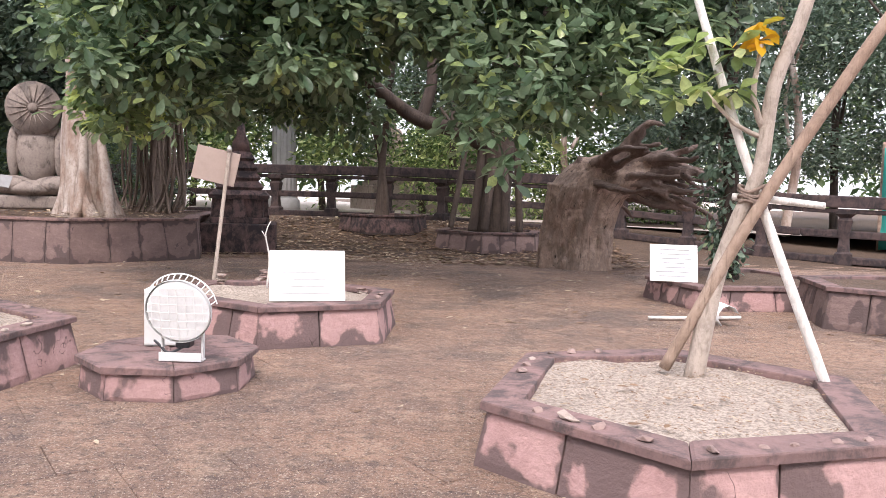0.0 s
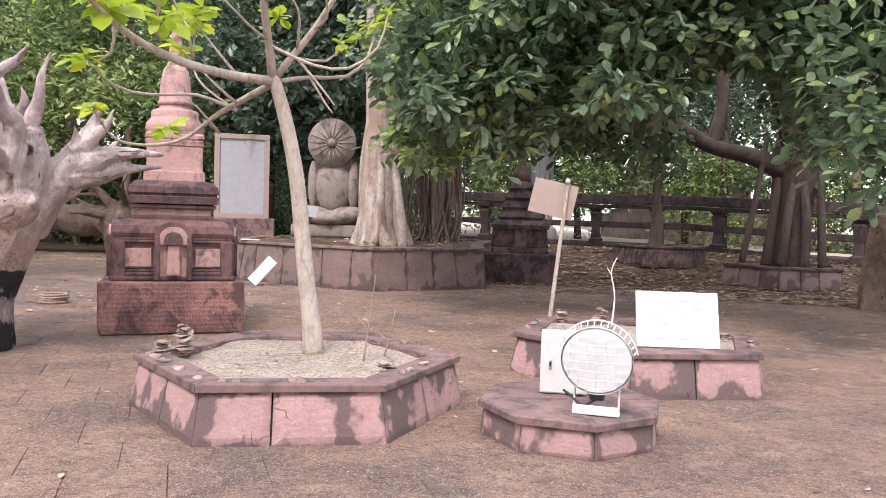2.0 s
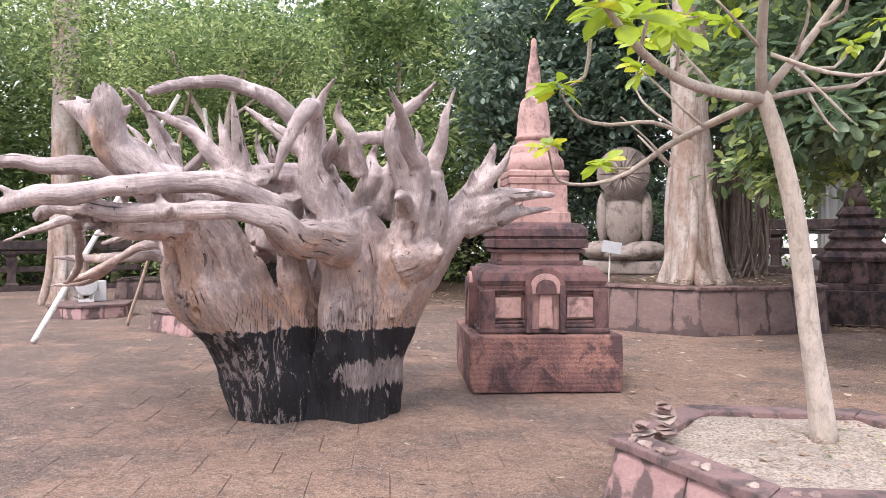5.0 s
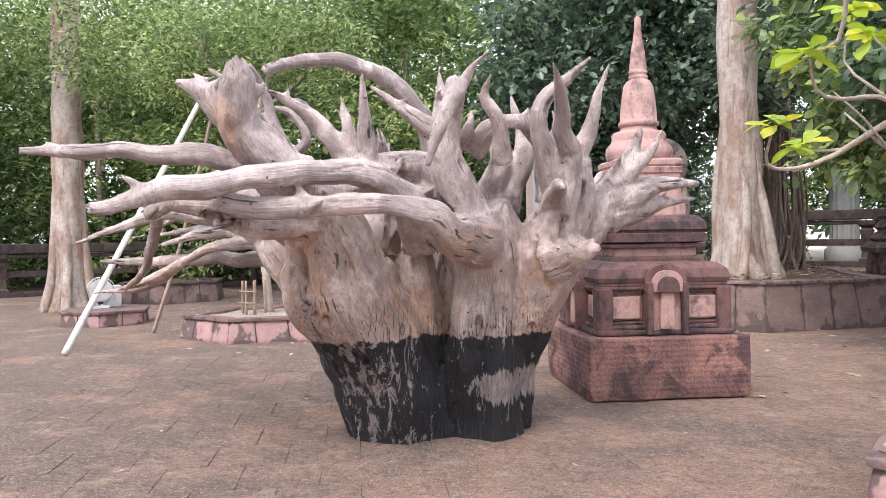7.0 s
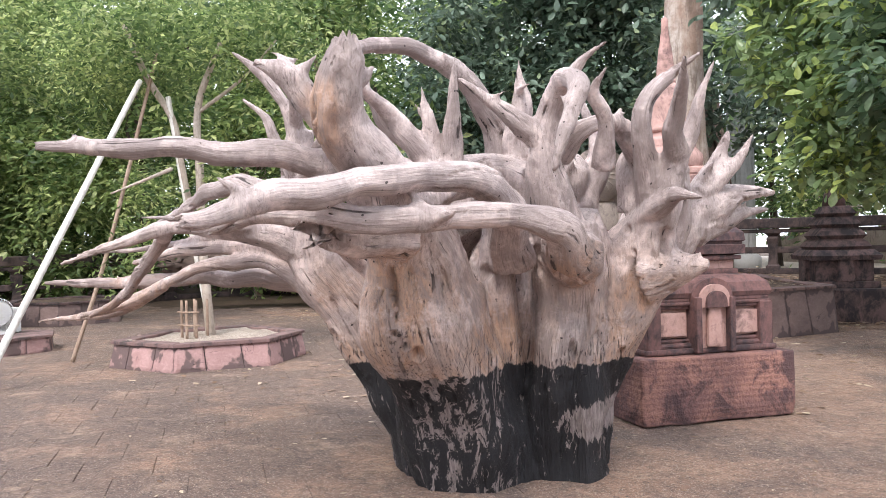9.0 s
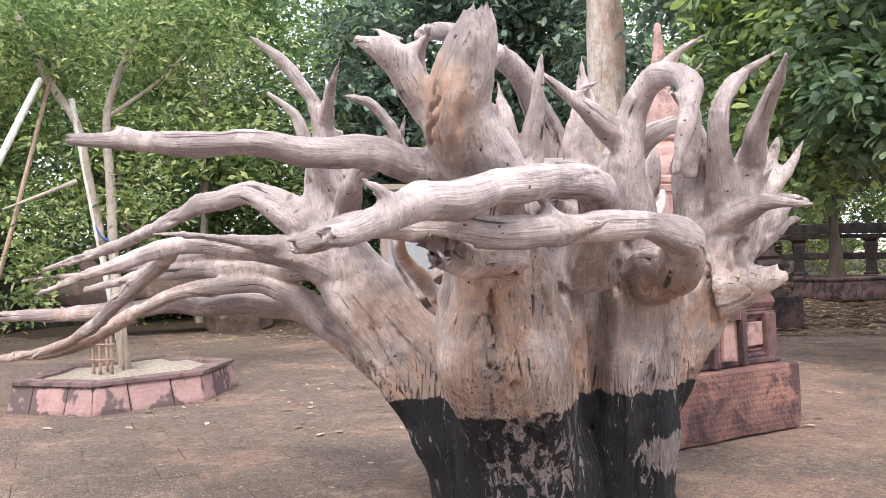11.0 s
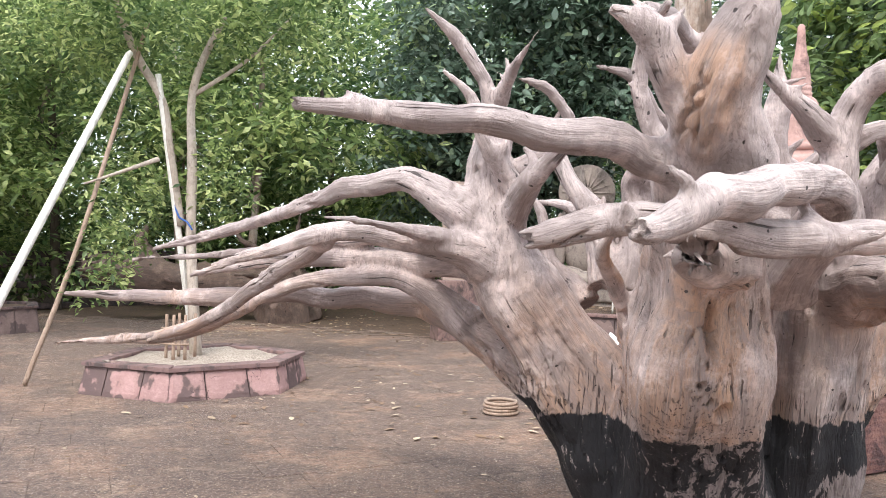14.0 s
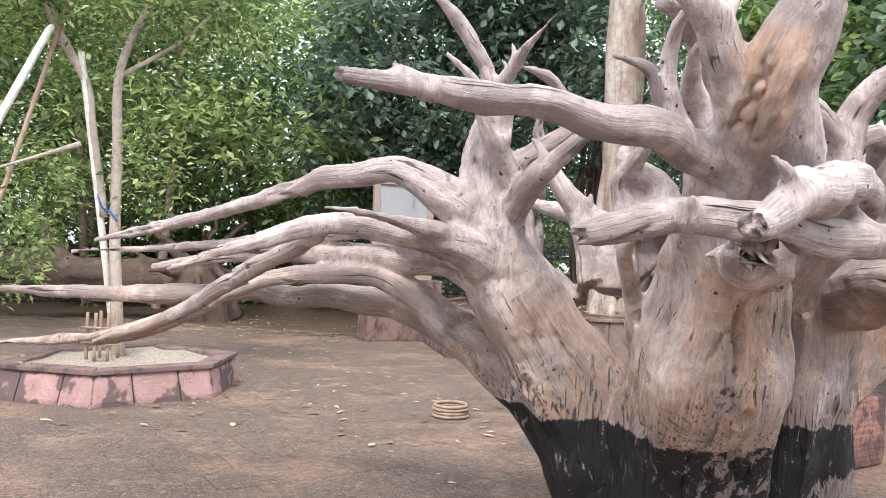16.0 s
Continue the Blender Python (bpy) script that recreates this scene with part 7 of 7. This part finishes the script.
def litter(name, n, xs, ys, size, label, seed, thick=0.02, lift=0.0, inside=None, material=LITTER, form=None):
    g3 = np.random.default_rng(seed)
    x, y = g3.uniform(*xs, n), g3.uniform(*ys, n)
    if inside is not None:
        keep = np.array([inside(a, b) for a, b in zip(x, y)])
        x, y = x[keep], y[keep]
    z = np.array([rise(a, b) for a, b in zip(x, y)]) + lift + g3.uniform(0.004, thick, len(x))
    ob = foliage(name, np.stack([x, y, z], 1), size, material, 1, form or (LEAF_SMALL if size < 0.05 else LEAF_BIG), seed, 0.0, droop=0.0)
    co = np.empty(len(ob.data.vertices) * 3, np.float32)
    ob.data.vertices.foreach_get("co", co)
    co = co.reshape(-1, 3)
    k = len(ob.data.vertices) // len(z)
    z0 = np.repeat(z, k)
    co[:, 2] = z0 + np.abs(co[:, 2] - z0) * 0.22
    ob.data.vertices.foreach_set("co", co.ravel())
    ob.data.update()
    return tagged(ob, label, "leaf litter", kind="stuff")


def within(poly):
    def test(x, y):
        hit = False
        for (x0, y0), (x1, y1) in zip(poly, poly[1:] + poly[:1]):
            if (y0 > y) != (y1 > y) and x < (x1 - x0) * (y - y0) / (y1 - y0) + x0:
                hit = not hit
        return hit
    return test


beds = [within(p) for p in (PL_A, PL_B, PL_C, PL_D, PL_E, PL_BP)] + [lambda x, y: (x + 6.68) ** 2 + (y - 8.46) ** 2 < 0.9, lambda x, y: (x + 7.6) ** 2 + (y - 6.1) ** 2 < 0.8, lambda x, y: (x + 1.78) ** 2 + (y - 5.72) ** 2 < 0.5]
clear = lambda x, y: not any(b(x, y) for b in beds)
litter("leaf_litter", 8000, (-5.5, 4.0), (14.2, 21.5), 0.15, "brown fallen leaves thick under the figs", 61, 0.05, 0, lambda x, y: clear(x, y) and y > 15.0 + 0.35 * abs(x + 1.0) * noise.noise(Vector((x * 0.7, y, 0))))
litter("leaf_litter", 1300, (-13, 8), (8, 15), 0.11, "scattered dry leaves on the paving", 62, 0.015, 0, clear)
litter("leaf_litter", 420, (-15, 4), (2.4, 8.5), 0.06, "scattered small dry leaves on the paving", 63, 0.01, 0, clear)
litter("leaf_litter", 900, (-10.2, -4.8), (13.5, 18.4), 0.12, "dry leaves heaped in the large planter", 64, 0.09, 0.74, within(inward(PL_BP, 0.3)))
litter("leaf_crumbs", 20000, (-15, 3.2), (1.8, 10.5), 0.024, "fine dry crumbs of leaf and straw on the paving", 65, 0.008, 0, clear)
litter("leaf_crumbs", 9000, (-14, 3.2), (1.8, 11.0), 0.06, "pale straw and broken stalks strewn on the paving", 73, 0.006, 0, clear, LITTER, STRAW)
litter("gravel_chips", 2500, (0.2, 2.5), (3.5, 5.7), 0.03, "dry chips on the gravel", 66, 0.02, 0.31, within(inward(PL_A, 0.25)))
litter("gravel_chips", 2500, (-4.8, -2.6), (4.5, 6.9), 0.03, "dry chips on the gravel", 67, 0.02, 0.34, within(inward(PL_B, 0.25)))
litter("leaf_litter", 90, (0.2, 2.6), (3.5, 5.8), 0.07, "dry brown leaves on the planter's gravel", 71, 0.02, 0.315, within(inward(PL_A, 0.28)))
litter("leaf_litter", 90, (-4.8, -2.6), (4.5, 6.9), 0.06, "dry brown leaves on the planter's gravel", 72, 0.02, 0.345, within(inward(PL_B, 0.28)))
litter("leaf_litter", 500, (-16, -11), (15, 19), 0.11, "dry leaves about the dead stump", 68, 0.03, 0)
litter("grass", 70, (-4.0, -3.3), (5.3, 6.2), 0.045, "thin weeds in the gravel", 69, 0.06, 0.34, within(inward(PL_B, 0.35)), LIGHTLEAF)

# ---- paving slabs ----
PAVE, TURN = 0.50, 36.0
cosine, sine = math.cos(radians(TURN)), math.sin(radians(TURN))
g = random.Random(90)
slab_meshes = []
for k in range(6):
    w, e = PAVE / 2 - 0.0015, 0.002
    j = [g.uniform(-0.002, 0.001) for _ in range(8)]
    verts = [(-w + j[0], -w + j[1], -0.03), (w + j[2], -w + j[3], -0.03), (w + j[4], w + j[5], -0.03), (-w + j[6], w + j[7], -0.03)]
    verts += [(x, y, -0.006) for x, y, _ in verts] + [(x * (1 - e / w), y * (1 - e / w), g.uniform(-0.0015, 0.0015)) for x, y, _ in verts]
    faces = [(a + i, a + (i + 1) % 4, a + 4 + (i + 1) % 4, a + 4 + i) for a in (0, 4) for i in range(4)] + [(8, 9, 10, 11)]
    me = bpy.data.meshes.new("paving_slab")
    me.from_pydata(verts, [], faces)
    me.materials.append(GROUND)
    slab_meshes.append((me, verts, faces))
floor = tagged(new("floor"), "worn reddish laterite paving slabs with dark stains", "paving", kind="structure")
near, rest_v, rest_f = 0, [], []
for i in range(-70, 70):
    for k in range(-70, 70):
        u, w = (i + (0.5 if k % 2 else 0.0)) * PAVE, k * PAVE
        x, y = u * cosine - w * sine - 4.0, u * sine + w * cosine + 5.0
        if not (-26 < x < 16 and -6 < y < 23) or y > 22.5 - 0.35 * abs(x + 4) and x > 0 or rise(x, y) > 0.03:
            continue
        me, verts, faces = g.choice(slab_meshes)
        quarter = g.choice((0, 90, 180, 270))
        m = pose(x, y, g.uniform(-0.001, 0.001) + rise(x, y), g.uniform(-0.12, 0.12), g.uniform(-0.12, 0.12), TURN + quarter)
        if -10 < x < 1.6 and 2.2 < y < 7.6 and near < 300:
            near += 1
            ob = new("paving_slab", me)
            ob.parent = floor
            ob.matrix_local = m
        else:
            b = len(rest_v)
            rest_v += [m @ Vector(v) for v in verts]
            rest_f += [tuple(b + q for q in f) for f in faces]
tagged(raw("paving", rest_v, rest_f, GROUND, floor), "further worn paving slabs", kind="stuff")
